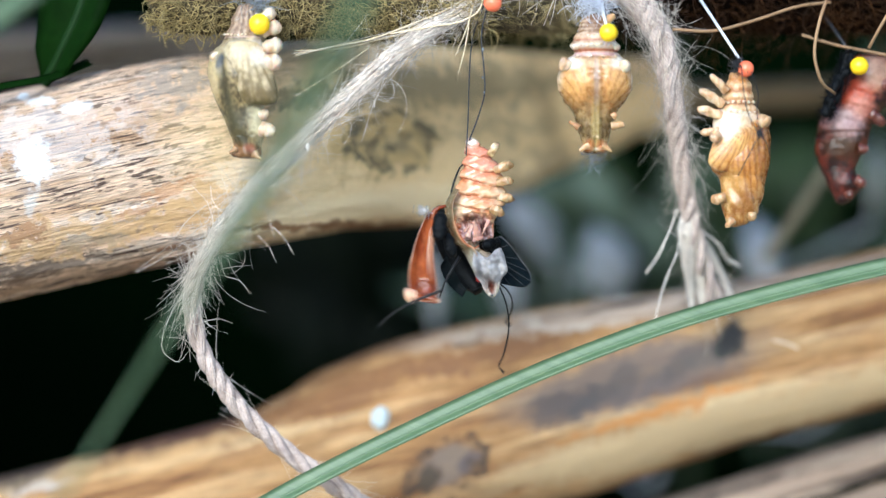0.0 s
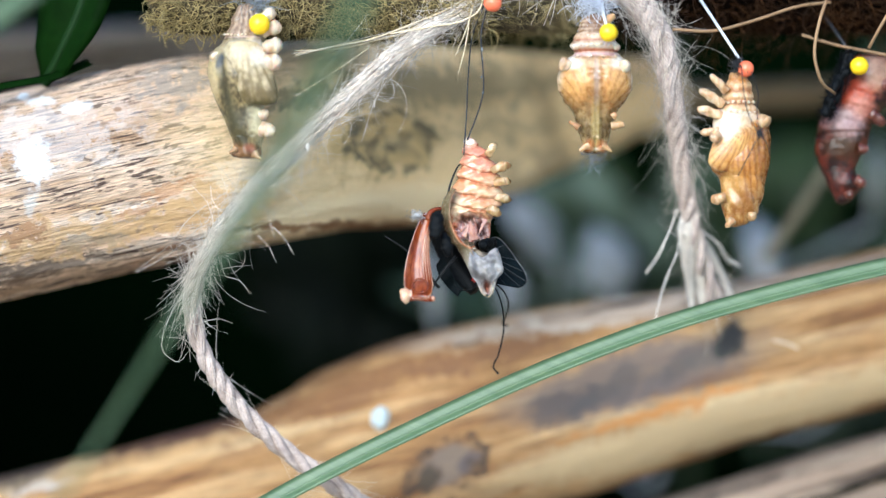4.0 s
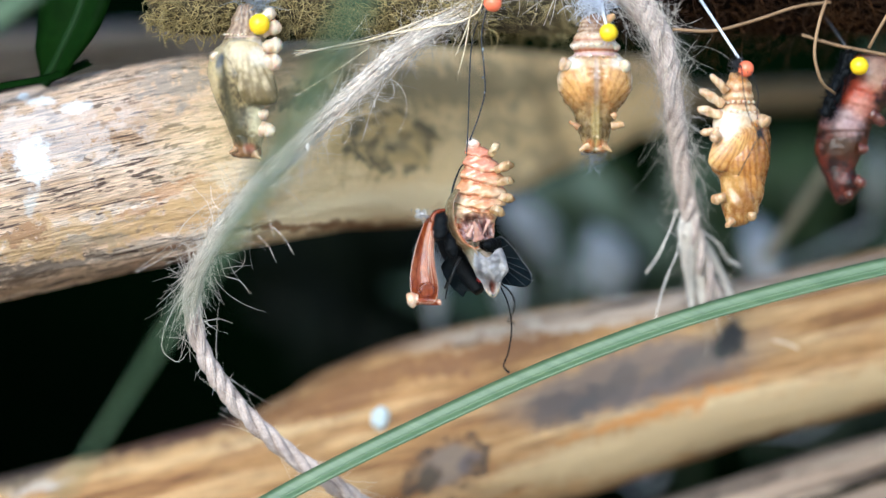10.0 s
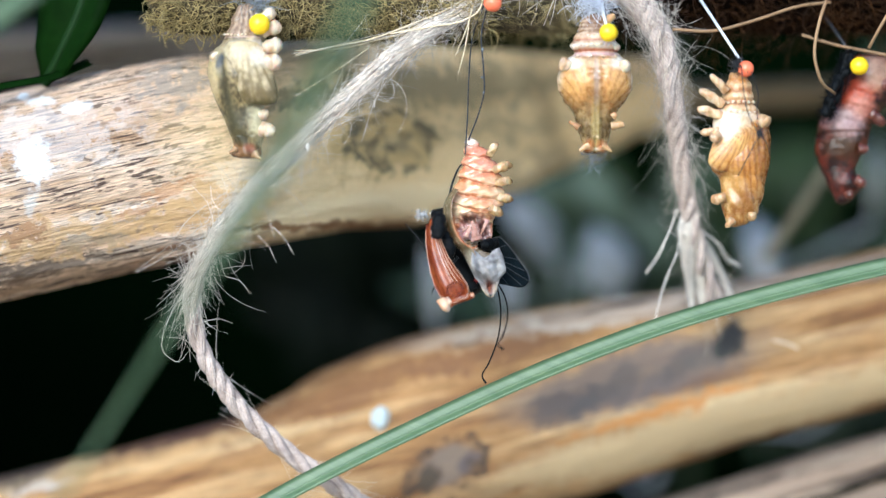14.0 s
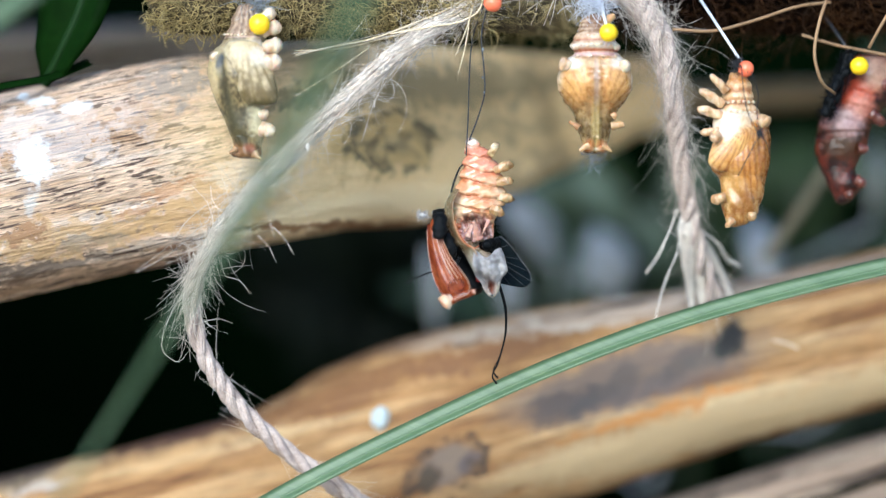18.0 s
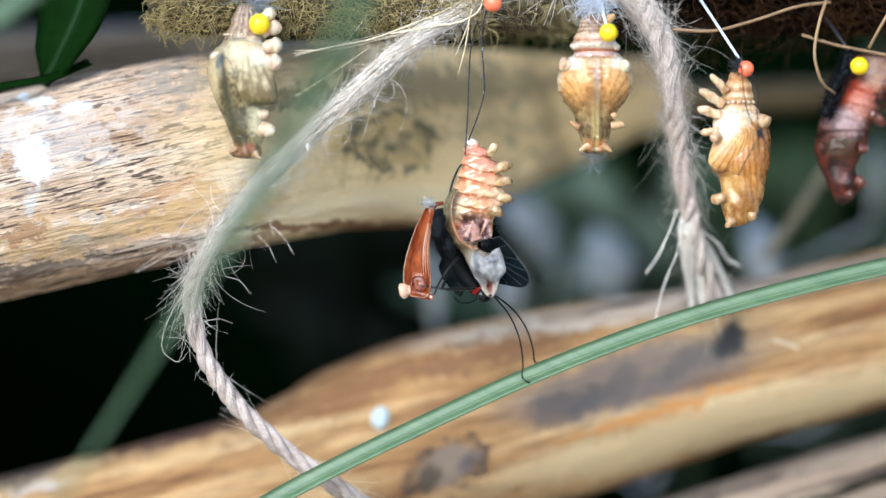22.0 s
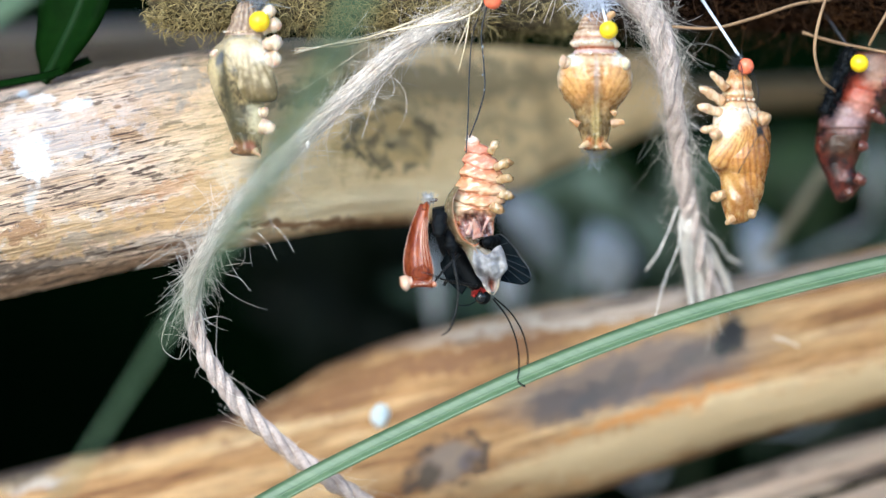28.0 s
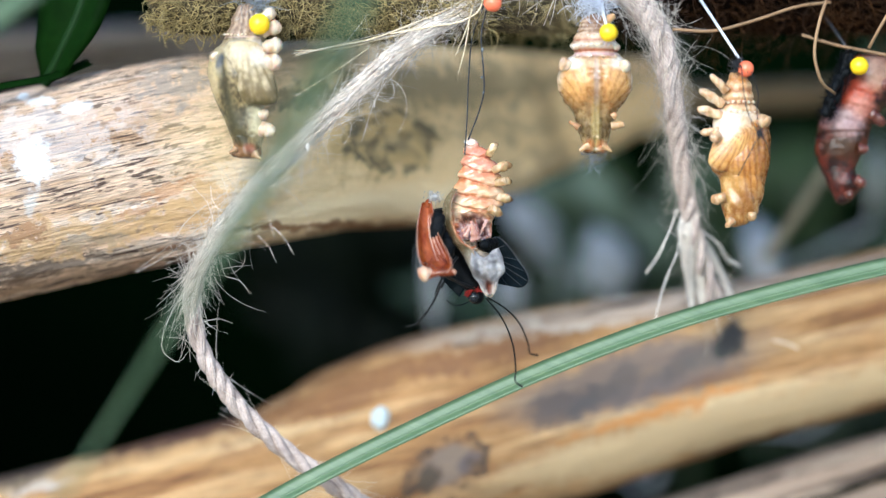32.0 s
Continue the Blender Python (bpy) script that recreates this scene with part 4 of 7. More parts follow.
for sx, sy, count in ((80, 360, 20), (150, 340, 20)):
    plant = thing("shade_plant", mm(sx, sy, -220), "dim green leafy plant standing in the shaded box", "plant", "shade plants")
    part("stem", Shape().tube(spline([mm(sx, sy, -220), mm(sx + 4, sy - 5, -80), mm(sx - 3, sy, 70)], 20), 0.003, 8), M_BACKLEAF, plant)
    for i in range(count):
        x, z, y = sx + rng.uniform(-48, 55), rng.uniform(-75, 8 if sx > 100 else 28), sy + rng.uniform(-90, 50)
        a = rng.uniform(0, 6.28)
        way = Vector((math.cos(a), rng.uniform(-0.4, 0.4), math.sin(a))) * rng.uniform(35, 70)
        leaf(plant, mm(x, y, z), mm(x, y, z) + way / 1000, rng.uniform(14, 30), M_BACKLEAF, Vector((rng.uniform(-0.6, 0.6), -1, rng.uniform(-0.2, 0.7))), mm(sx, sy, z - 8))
for p, q, w in ((mm(58.36, 260, 3.65), mm(37.51, 260, 24.49), 13), (mm(70.51, 260, -10.25), mm(60.09, 260, 12.33), 12), (mm(37.51, 260, 7.12), mm(23.62, 260, 24.49), 9), (mm(77.46, 260, 3.65), mm(70.51, 260, 24.49), 8)):
    leaf(plant, p, q, w, M_MIDLEAF, Vector((0, -1, 0.4)), mm(150, 340, -40))
dim = thing("shade_plant", mm(-15, 420, -220), "leafy plant deep in the box, shade put into its colour", "plant", "shade plants")
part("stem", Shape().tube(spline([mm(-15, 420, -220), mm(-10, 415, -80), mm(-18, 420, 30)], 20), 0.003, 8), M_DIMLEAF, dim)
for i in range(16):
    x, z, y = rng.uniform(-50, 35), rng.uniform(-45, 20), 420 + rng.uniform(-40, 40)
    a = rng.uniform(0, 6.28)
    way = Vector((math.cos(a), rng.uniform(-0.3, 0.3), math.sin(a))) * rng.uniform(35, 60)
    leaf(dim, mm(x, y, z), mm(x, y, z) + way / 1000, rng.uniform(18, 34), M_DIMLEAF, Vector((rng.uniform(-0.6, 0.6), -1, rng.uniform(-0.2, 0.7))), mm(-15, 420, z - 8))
# Made-up pale leaves in place of glints and light gaps behind.
plant = thing("glint_plant", mm(30, 300, -220), "pale blurred glints, put in as leaves", "plant")
part("stem", Shape().tube(spline([mm(30, 300, -220), mm(34, 296, -80), mm(28, 300, 40)], 20), 0.002, 8), M_BACKLEAF, plant)
for p, q, w in ((mm(49.24, 210, -16.19), mm(43.84, 210, 6.71), 16), (mm(56.95, 215, -3.95), mm(36.37, 215, -10.53), 9), (mm(33.7, 210, -6.38), mm(16.32, 200, 14.7), 13), (mm(-1.91, 190, -25.37), mm(-4.47, 190, 1.75), 4.6),
                (mm(90.3, 190, -12.6), mm(88.21, 200, 9.86), 11), (mm(120.61, 190, 6.54), mm(123.8, 190, 32.07), 3.2), (mm(19.55, 200, -20.84), mm(17.13, 200, -4.69), 9),
                (mm(57.5, 190, -69.5), mm(62.5, 190, -62), 2.6), (mm(103, 190, -52), mm(110.5, 190, -48), 1.8)):
    leaf(plant, p, q, w, M_GLINT_LEAF, Vector((0.1, -1, 0.5)), mm(30, 300, -60))
tagged(part("dry_stick", Shape().tube(spline([mm(81.16, 110, -2.72), mm(90.05, 110, 8.75), mm(95.49, 110, 17.35), mm(102.95, 112, 27.46), mm(111.89, 114, 41.96)], 20), 0.0014, 10), M_STICK), "pale dry stick leaning inside the box", "stick")


# ---- pins ----
def pin(head, tip, material, label, r=2.05, steel=None):
    root = thing("pin", head, label, "pin", "glass-headed pins")
    part("pin_head", Shape().ball(head, r / 1000, r / 1000, r / 1000, 28, 18), material, root)
    part("needle", Shape().tube([head, (head + tip) / 2, tip], 0.00032, 10), steel or M_STEEL, root, "thin steel needle")
    return root


pin(mm(-38.79, -9, 47.5), mm(-43.61, 10, 59.25), M_YELLOW, "yellow glass-headed pin holding an olive pupa", 2.25)
pin(mm(10.56, -6, 52.3), mm(10.38, 12, 61.92), M_CORAL, "coral glass-headed pin with black thread tied on", 1.95)
pin(mm(34.91, -10, 45.63), mm(33.42, 4, 55.01), M_YELLOW, "orange-yellow glass-headed pin holding a tan pupa", 1.95)
pin(mm(64.51, -4, 38.4), mm(55.38, 8, 55.13), M_CORAL, "coral glass-headed pin on a slanting needle", 1.75)
pin(mm(90.49, 8, 39.78), mm(82.67, 24, 55.57), M_YELLOW, "yellow glass-headed pin holding a dark red pupa", 2.0, M_THREAD)


# ---- pupae ----
def body(s, sections, depth, y0, ridges, pigment, seg=110, steps=230, tone=1.3):
    """A pupa's skin through sections of (height, one edge, other edge) in mm; ridges() adds relief, pigment() the colour."""
    centre = spline([Vector(row) for row in sections], steps)
    rings = []
    for i, (z, a, b) in enumerate(centre):
        t = i / steps
        h, m = (b - a) / 2, (a + b) / 2
        end = min(1, math.sqrt(max(0.03, 1 - (1 - min(1, t / 0.03)) ** 2)), math.sqrt(max(0.03, 1 - (1 - min(1, (1 - t) / 0.04)) ** 2)))
        ring = []
        for j in range(seg):
            w = 2 * math.pi * j / seg
            c, q = math.cos(w), math.sin(w)
            x = m + h * c * end
            k = ridges(x, z, c, q, t)
            back = 0.0
            if isinstance(k, tuple):
                k, back = k
            ring.append(mm(m + (h + k) * c * end, y0 + back + (h * depth + k) * q * end, z))
            s.col.append(tuple(v ** tone for v in pigment(x, z, c, q, t)))
        rings.append(ring)
    return s.loft(rings)


def lobe(s, p, q, r0, r1, seg=16):
    """A fleshy bulb from p to q: a neck, a swollen crumpled end, a rounded tip."""
    path = spline([p, (p + q) / 2 + mm(0, -0.15, 0.1), q], 24)
    ph = rng.uniform(0, 6)

    def r(t):
        k = (r0 * 0.85 + (r1 - r0 * 0.85) * min(1, t / 0.6)) * (1 + 0.05 * math.sin(t * 17 + ph))
        return k / 1000 * (math.sqrt(max(0.0006, 1 - ((t - 0.62) / 0.3802) ** 2)) if t > 0.62 else 1)
    base = len(s.v)
    s.tube(path, r, seg, 0.85)
    for i in range(base, len(s.v)):
        v = s.v[i] * 1000
        s.v[i] = s.v[i] + Vector((noise.noise(v * 0.9), noise.noise(v * 0.9 + Vector((9, 0, 0))), noise.noise(v * 0.9 + Vector((0, 9, 0))))) * 0.00022
    return s


def mixc(a, b, f):
    f = min(1, max(0, f))
    return tuple(x + (y - x) * f for x, y in zip(a, b))


def soft(x, z, centre, rx, rz, lean=0.0, edge=0.5):
    """1 inside an ellipse, 0 outside, soft and ragged at its rim."""
    u, v = x - centre[0], z - centre[1]
    c, k = math.cos(radians(lean)), math.sin(radians(lean))
    u, v = u * c + v * k, v * c - u * k
    d = math.hypot(u / rx, v / rz) + 0.25 * noise.noise(Vector((x * 1.1, z * 1.1, 4)))
    return min(1, max(0, (1 + edge / 2 - d) / edge))


def vein(x, z, at, count, sharp=6):
    """Lines that fan out from a point."""
    w = math.atan2(x - at[0], at[1] - z) * count + 0.5 * noise.noise(Vector((x * 0.5, z * 0.5, 7)))
    return (0.5 + 0.5 * math.sin(w)) ** sharp


def beads(owner, cx, z, half, y, count, r):
    for i in range(count):
        u = -1 + 2 * (i + 0.5) / count
        p = mm(cx + half * u * 0.95, y - half * 0.85 * math.sqrt(1 - u * u * 0.85), z + rng.uniform(-0.15, 0.15))
        part("bead", Shape().ball(p, r / 1000 * 1.15, r / 1000 * 0.8, r / 1000 * rng.uniform(0.8, 1.1), 10, 7), M_LOBE, owner, "pale bead")


# olive pupa
def relief_a(x, z, c, q, t):
    k = 0.16 * noise.noise(Vector((x * 0.4, z * 0.4, q * 2))) + 0.04 * noise.noise(Vector((x * 1.3, z * 1.3, q * 5)))
    if q < 0.4:
        k -= 0.05 + 0.35 * soft(x, z, (-46.53, 35.26), 0.8, 6.0, 6, 0.8)
        k += 0.4 * soft(x, z, (-39.5, 42.29), 1.8, 2.4, 0, 0.6) + 0.35 * soft(x, z, (-38.6, 26.8), 2.0, 3.2, 10, 0.8)
    if z > 45.5:
        k += 0.10 * math.sin(c * 16) + 0.16 * math.sin((z - 45.5) * 2.1)
    if z < 24:
        k += 0.22 * math.sin(c * 7 + z) * (0.4 - 0.6 * q)
    return k


def skin_a(x, z, c, q, t):
    n, f = noise.noise(Vector((x * 0.5, z * 0.5, q * 2))), noise.noise(Vector((x * 2, z * 1.2, q * 6)))
    k = mixc((0.13, 0.10, 0.045), (0.44, 0.36, 0.20), 0.5 + 1.3 * n + 1.1 * f)
    k = mixc(k, (0.64, 0.54, 0.34), 0.85 * soft(x, z, (-48.6, 37.2), 1.5, 5.6, -4, 0.8))
    k = mixc(k, (0.085, 0.075, 0.035), 0.8 * soft(x, z, (-46.0, 33.6), 1.1, 6.5, 12, 1.2))
    k = mixc(k, (0.055, 0.05, 0.026), 0.7 * soft(x, z, (-41.4, 28.6), 3.6, 1.6, 25, 1.0))
    k = mixc(k, (0.07, 0.065, 0.035), 0.6 * soft(x, z, (-41.9, 24.6), 2.4, 2.6, -30, 1.0))
    k = mixc(k, (0.13, 0.12, 0.06), 0.7 * soft(x, z, (-44.35, 26.17), 1.8, 5.5, 14, 1.0))
    k = mixc(k, (0.62, 0.57, 0.40), 0.95 * soft(x, z, (-38.2, 27.0), 3.0, 4.4, 8, 0.7))
    k = mixc(k, (0.07, 0.08, 0.09), 0.9 * soft(x, z, (-47.26, 39.86), 0.7, 1.7, -20, 0.6))
    k = mixc(k, (0.30, 0.17, 0.075), 0.85 * soft(x, z, (-42.65, 20.72), 4.6, 1.6, -8, 0.7))
    k = mixc(k, (0.36, 0.16, 0.09), 0.8 * soft(x, z, (-40.96, 21.45), 1.2, 0.9, -30, 0.7))
    if z > 44.8:
        k = mixc((0.30, 0.21, 0.14), (0.52, 0.42, 0.32), 0.45 + 0.4 * math.sin(c * 16) + f)
        k = mixc(k, (0.66, 0.52, 0.46), 0.6 * soft(x, z, (-41.68, 44.71), 5.0, 0.6, 0, 0.6))
    k = mixc(k, (0.80, 0.75, 0.68), 0.8 * soft(x, z, (-39.02, 41.56), 2.0, 3.6, 10, 0.7))
    k = mixc(k, (0.66, 0.61, 0.50), 0.6 * soft(x, z, (-43.5, 42.77), 3.8, 1.7, 0, 0.8))
    return mixc(k, (0.82, 0.80, 0.74), 0.6 * soft(x, z, (-38.29, 38.65), 1.6, 2.4, 0, 0.8))


a = thing("pupa", mm(-41.4, -4, 52.48), "olive-green butterfly pupa hanging from the coir by silk", "pupa", "hanging pupae")
part("body", body(Shape(), [(52.36, -43.57, -39.96), (49.47, -44.77, -39.0), (46.1, -45.98, -38.28), (44.17, -46.94, -37.79), (42.01, -48.99, -37.31), (38.4, -50.19, -36.7), (35.03, -49.71, -36.6), (33.1, -49.11, -37.2), (30.45, -48.0, -38.2), (27.56, -46.7, -38.0), (25.16, -45.8, -37.7), (22.99, -44.9, -38.4), (21.54, -44.65, -38.64), (20.34, -45.14, -38.64), (19.26, -44.53, -39.0)],
                  0.85, -4, relief_a, skin_a, tone=1.35), M_OLIVESKIN, a)
for p, q, r0, r1 in ((mm(-38.8, -7, 47.78), mm(-35.69, -7, 50.9), 1.1, 1.35), (mm(-38.32, -7, 45.63), mm(-34.37, -7, 47.54), 1.2, 1.55), (mm(-38.02, -8, 42.68), mm(-33.95, -8, 43.16), 1.3, 1.75), (mm(-38.26, -8, 39.81), mm(-34.19, -8, 39.21), 1.4, 1.85),
                     (mm(-38.8, -6, 25.6), mm(-35.6, -6, 24.6), 2.0, 1.5), (mm(-38.9, -6, 28.4), mm(-37.0, -6, 28.5), 1.5, 1.2), (mm(-47.98, -6, 39.95), mm(-49.1, -7, 41.56), 1.5, 1.2)):
    part("tubercle", lobe(Shape(), p, q, r0, r1), M_LOBE, a, "cream fleshy knob")
def relief_wing(x, z, c, q, t):
    return 0.06 * noise.noise(Vector((x * 0.5, z * 0.5, 3))) - 0.03 * vein(x, z, (-42.6, 48), 46, 5)


def skin_wing(x, z, c, q, t):
    n = noise.noise(Vector((x * 0.5, z * 0.5, 12)))
    k = mixc((0.26, 0.205, 0.105), (0.64, 0.55, 0.38), (z - 31) / 9 + 1.1 * n + 0.5 * noise.noise(Vector((x * 1.6, z * 0.9, 8))))
    k = mixc(k, (0.27, 0.21, 0.09), 0.75 * vein(x, z, (-42.6, 48), 46, 4) * min(1, max(0, (42 - z) / 4)))
    k = mixc(k, (0.17, 0.15, 0.07), 0.8 * max(0, 1 - (z - 30.6) / 1.6) + 0.45 * max(0, (c - 0.55) / 0.45) * (z < 37))
    k = mixc(k, (0.82, 0.78, 0.70), 0.7 * soft(x, z, (-38.2, 40.8), 2.6, 2.0, 0, 0.8))
    return mixc(k, (0.46, 0.43, 0.30), 0.5 * max(0, (-c - 0.6) / 0.4))


part("wing_case", body(Shape(), [(44.2, -45.2, -40.0), (42.2, -46.4, -37.8), (39.5, -46.6, -36.6), (37, -46.0, -35.9), (34.8, -45.2, -35.3), (33, -44.2, -34.9), (31.9, -43.2, -34.9), (31.0, -41.9, -35.4), (30.4, -40.4, -36.8)],
                       0.5, -7.5, relief_wing, skin_wing, 90, 110, 1.4), M_OLIVESKIN, a, "striped olive wing case")
for p, q in ((mm(-43.9, -6, 21.23), mm(-45.34, -6, 20.27)), (mm(-40.07, -6, 20.27), mm(-38.56, -7, 18.8))):
    part("horn", lobe(Shape(), p, q, 1.0, 0.4), M_PUPA_A, a)
beads(a, -43.3, 45.4, 3.6, -4.5, 9, 0.30)
beads(a, -42.2, 41.8, 4.2, -4.5, 6, 0.34)
s = Shape()
for _ in range(90):
    fibre(s, mm(-40.68, -4, 52.12) + wild(0.002), Vector((rng.uniform(-0.5, 0.9), -0.2, rng.uniform(-0.2, 1))), rng.uniform(0.003, 0.007), 0.0001, 0, 2)
part("silk_pad", s, M_GREYSILK, a, "grey silk pad")

# tan pupa, seen from its back
b = thing("pupa", mm(32.37, -2, 50.84), "tan butterfly pupa with veined wing cases, hung by white silk", "pupa", "hanging pupae")
CB = 32.5


def relief_b(x, z, c, q, t):
    k = 0.10 * noise.noise(Vector((x * 0.4, z * 0.4, q * 2))) + 0.06 * noise.noise(Vector((x * 1.3, z * 1.3, q * 5)))
    u = abs(x - CB)
    if q < 0.3:
        w = soft(u, z, (4.3, 35.5), 3.4, 5.8, 0, 0.2)
        k += w * (0.45 - 0.03 * vein(u, -z, (0.6, -27.5), 36, 6))
        if 22 < z < 41:
            k += 0.22 * math.exp(-((u - 0.55) / 0.3) ** 2) - 0.25 * math.exp(-((u - 1.5) / 0.5) ** 2)
    if z > 40.5:
        k += 0.35 * math.exp(-((z - 43.4) / 0.5) ** 2) + 0.3 * math.exp(-((z - 45.5) / 0.45) ** 2) - 0.35 * math.exp(-((z - 42.1) / 0.4) ** 2) - 0.25 * math.exp(-((z - 44.5) / 0.35) ** 2)
        k += 0.10 * math.sin(z * 7) * (z > 46.2)
    if z < 24:
        k += 0.25 * math.sin(u * 2.2 + z * 0.8) * (0.4 - 0.6 * q)
    return k


def skin_b(x, z, c, q, t):
    n, f = noise.noise(Vector((x * 0.5, z * 0.5, q * 2))), noise.noise(Vector((x * 2, z * 1.0, q * 6)))
    u = abs(x - CB)
    k = mixc((0.38, 0.22, 0.09), (0.60, 0.41, 0.21), 0.5 + n + 0.3 * f)
    w = soft(u, z, (4.3, 35.5), 3.4, 5.8, 0, 0.2)
    k = mixc(k, mixc((0.74, 0.48, 0.21), (0.50, 0.26, 0.085), vein(u, -z, (0.6, -27.5), 36, 6)), 0.85 * w)
    k = mixc(k, (0.38, 0.19, 0.08), 0.45 * w * (1 - soft(u, z, (4.3, 35.5), 2.7, 5.0, 0, 0.3)))
    low = min(1, max(0, (30.5 - z + 0.5 * u) / 4))
    k = mixc(k, mixc((0.17, 0.125, 0.06), (0.40, 0.31, 0.17), 0.45 + 1.2 * n + 0.7 * f), 0.9 * low)
    k = mixc(k, (0.46, 0.38, 0.19), 0.75 * soft(u, z, (0, 27.0), 1.0, 5.0, 0, 0.8))
    k = mixc(k, (0.46, 0.36, 0.30), 0.8 * soft(u, z, (0, 36.0), 0.5, 5.5, 0, 0.8))
    k = mixc(k, (0.56, 0.28, 0.12), 0.85 * soft(u, z, (1.5, 22.0), 1.1, 1.3, 20, 0.7))
    if z > 40.9:
        k = mixc((0.56, 0.42, 0.30), (0.70, 0.60, 0.48), 0.5 + n + 0.4 * f)
        k = mixc(k, (0.64, 0.46, 0.45), 0.9 * math.exp(-((z - 41.5) / 0.45) ** 2))
        k = mixc(k, (0.42, 0.15, 0.07), 0.9 * math.exp(-((z - 42.3) / 0.35) ** 2) + 0.6 * math.exp(-((z - 44.5) / 0.3) ** 2))
        k = mixc(k, (0.80, 0.74, 0.66), 0.9 * math.exp(-((z - 43.3) / 0.45) ** 2))
        if z > 46.0:
            k = mixc((0.34, 0.22, 0.13), (0.62, 0.50, 0.38), 0.5 + 0.4 * math.sin(z * 7) + 0.6 * f)
            k = mixc(k, (0.24, 0.14, 0.08), 0.7 * soft(u, z, (0, 48.4), 1.6, 2.4, 0, 0.8))
    k = mixc(k, (0.80, 0.70, 0.54), 0.7 * soft(u, z, (7.6, 37.2), 1.0, 3.8, 0, 0.8))
    # Pale haze over the wing-case tops, painted into the colour.
    k = mixc(k, (0.76, 0.64, 0.50), 0.5 * soft(u, z, (2.6, 39.6), 3.0, 1.1, 0, 0.9))
    return mixc(k, (0.84, 0.80, 0.72), 0.9 * soft(u, z, (5.6, 40.0), 2.6, 1.7, 25, 0.7))


part("body", body(Shape(), [(50.36, 30.43, 34.54), (47.82, 29.23, 35.75), (45.77, 28.5, 36.59), (44.32, 27.53, 37.2), (42.87, 27.53, 37.68), (41.66, 27.9, 37.56), (40.22, 26.09, 38.89),
                            (38.52, 25.0, 39.85), (36.35, 24.52, 40.22), (34.18, 24.76, 40.09), (32.12, 25.84, 38.89), (30.07, 27.41, 37.44), (28.14, 28.14, 36.71), (25.72, 28.62, 36.11),
                            (23.31, 29.47, 35.38), (21.62, 29.71, 35.26), (20.29, 29.59, 35.63)], 0.85, -2, relief_b, skin_b, tone=1.38), M_SKIN, b)
for p, q, r0, r1 in ((mm(26.63, -6, 38.87), mm(24.67, -7, 39.28), 1.5, 1.35), (mm(37.67, -6, 38.87), mm(39.64, -7, 38.32), 1.5, 1.35), (mm(28.84, -5, 25.83), mm(26.68, -5, 27.28), 0.9, 0.45), (mm(35.75, -6, 26.03), mm(38.63, -6, 26.39), 1.2, 0.75),
                     (mm(36.05, -5, 28.0), mm(37.01, -5, 28.48), 1.0, 0.8), (mm(30.95, -6, 21.95), mm(28.91, -6, 20.75), 1.0, 0.42), (mm(33.83, -6, 21.95), mm(35.99, -6, 20.63), 1.0, 0.42), (mm(28.6, -5, 43.14), mm(27.52, -5, 42.9), 0.8, 0.6), (mm(36.53, -5, 42.9), mm(37.61, -5, 42.66), 0.8, 0.6),
                     (mm(34.91, -4, 48.51), mm(36.59, -4, 49.95), 1.0, 0.7)):
    part("tubercle", lobe(Shape(), p, q, r0, r1), M_LOBE if 0.036 < q.z < 0.048 else M_AMBER, b, "cream fleshy knob" if 0.036 < q.z < 0.048 else "")
beads(b, 32.6, 43.4, 4.7, -2.6, 9, 0.40)
beads(b, 32.6, 45.6, 3.6, -2.6, 6, 0.34)
beads(b, 32.6, 40.9, 5.6, -2.6, 4, 0.34)
s = Shape()
for _ in range(330):
    fibre(s, mm(32.12, -2, 52.29) + Vector((rng.gauss(0, 0.0016), rng.gauss(0, 0.0014), rng.gauss(0, 0.0016))), wild(1), rng.uniform(0.002, 0.005), 0.00008, 0, 2.5)
part("silk_pad", s, M_SILK, b, "white silk pad")
s = Shape()
for _ in range(140):
    fibre(s, mm(32.12, -2, 20.65) + Vector((rng.gauss(0, 0.0013), rng.gauss(0, 0.0008), -0.004 * rng.random() ** 2)), wild(1) + Vector((0, 0, -0.5)), rng.uniform(0.0008, 0.0022), 0.00006, 0.3, 6)
part("dust_tuft", s, M_GREYSILK, b, "grey tuft of dust")

# orange pupa, side view
def relief_c(x, z, c, q, t):
    k = 0.12 * noise.noise(Vector((x * 0.4, z * 0.4, q * 2))) + 0.06 * noise.noise(Vector((x * 1.3, z * 1.3, q * 5)))
    if q < 0.4:
        k += 0.05 * math.sin(x * 5.2 + 0.5 * z) * (x > 64)
        k -= 0.3 * soft(x, z, (67.37, 21.69), 0.5, 6.0, -6, 0.8)
    if z > 29.0:
        k += 0.14 * math.sin((z - 29.5) / 2.5 * 2 * math.pi) + 0.04 * math.sin((z - 29.5) / 0.9 * 2 * math.pi)
    if z < 15.5:
        k += 0.22 * math.sin(x * 1.6 + z) * (0.4 - 0.6 * q)
    return k


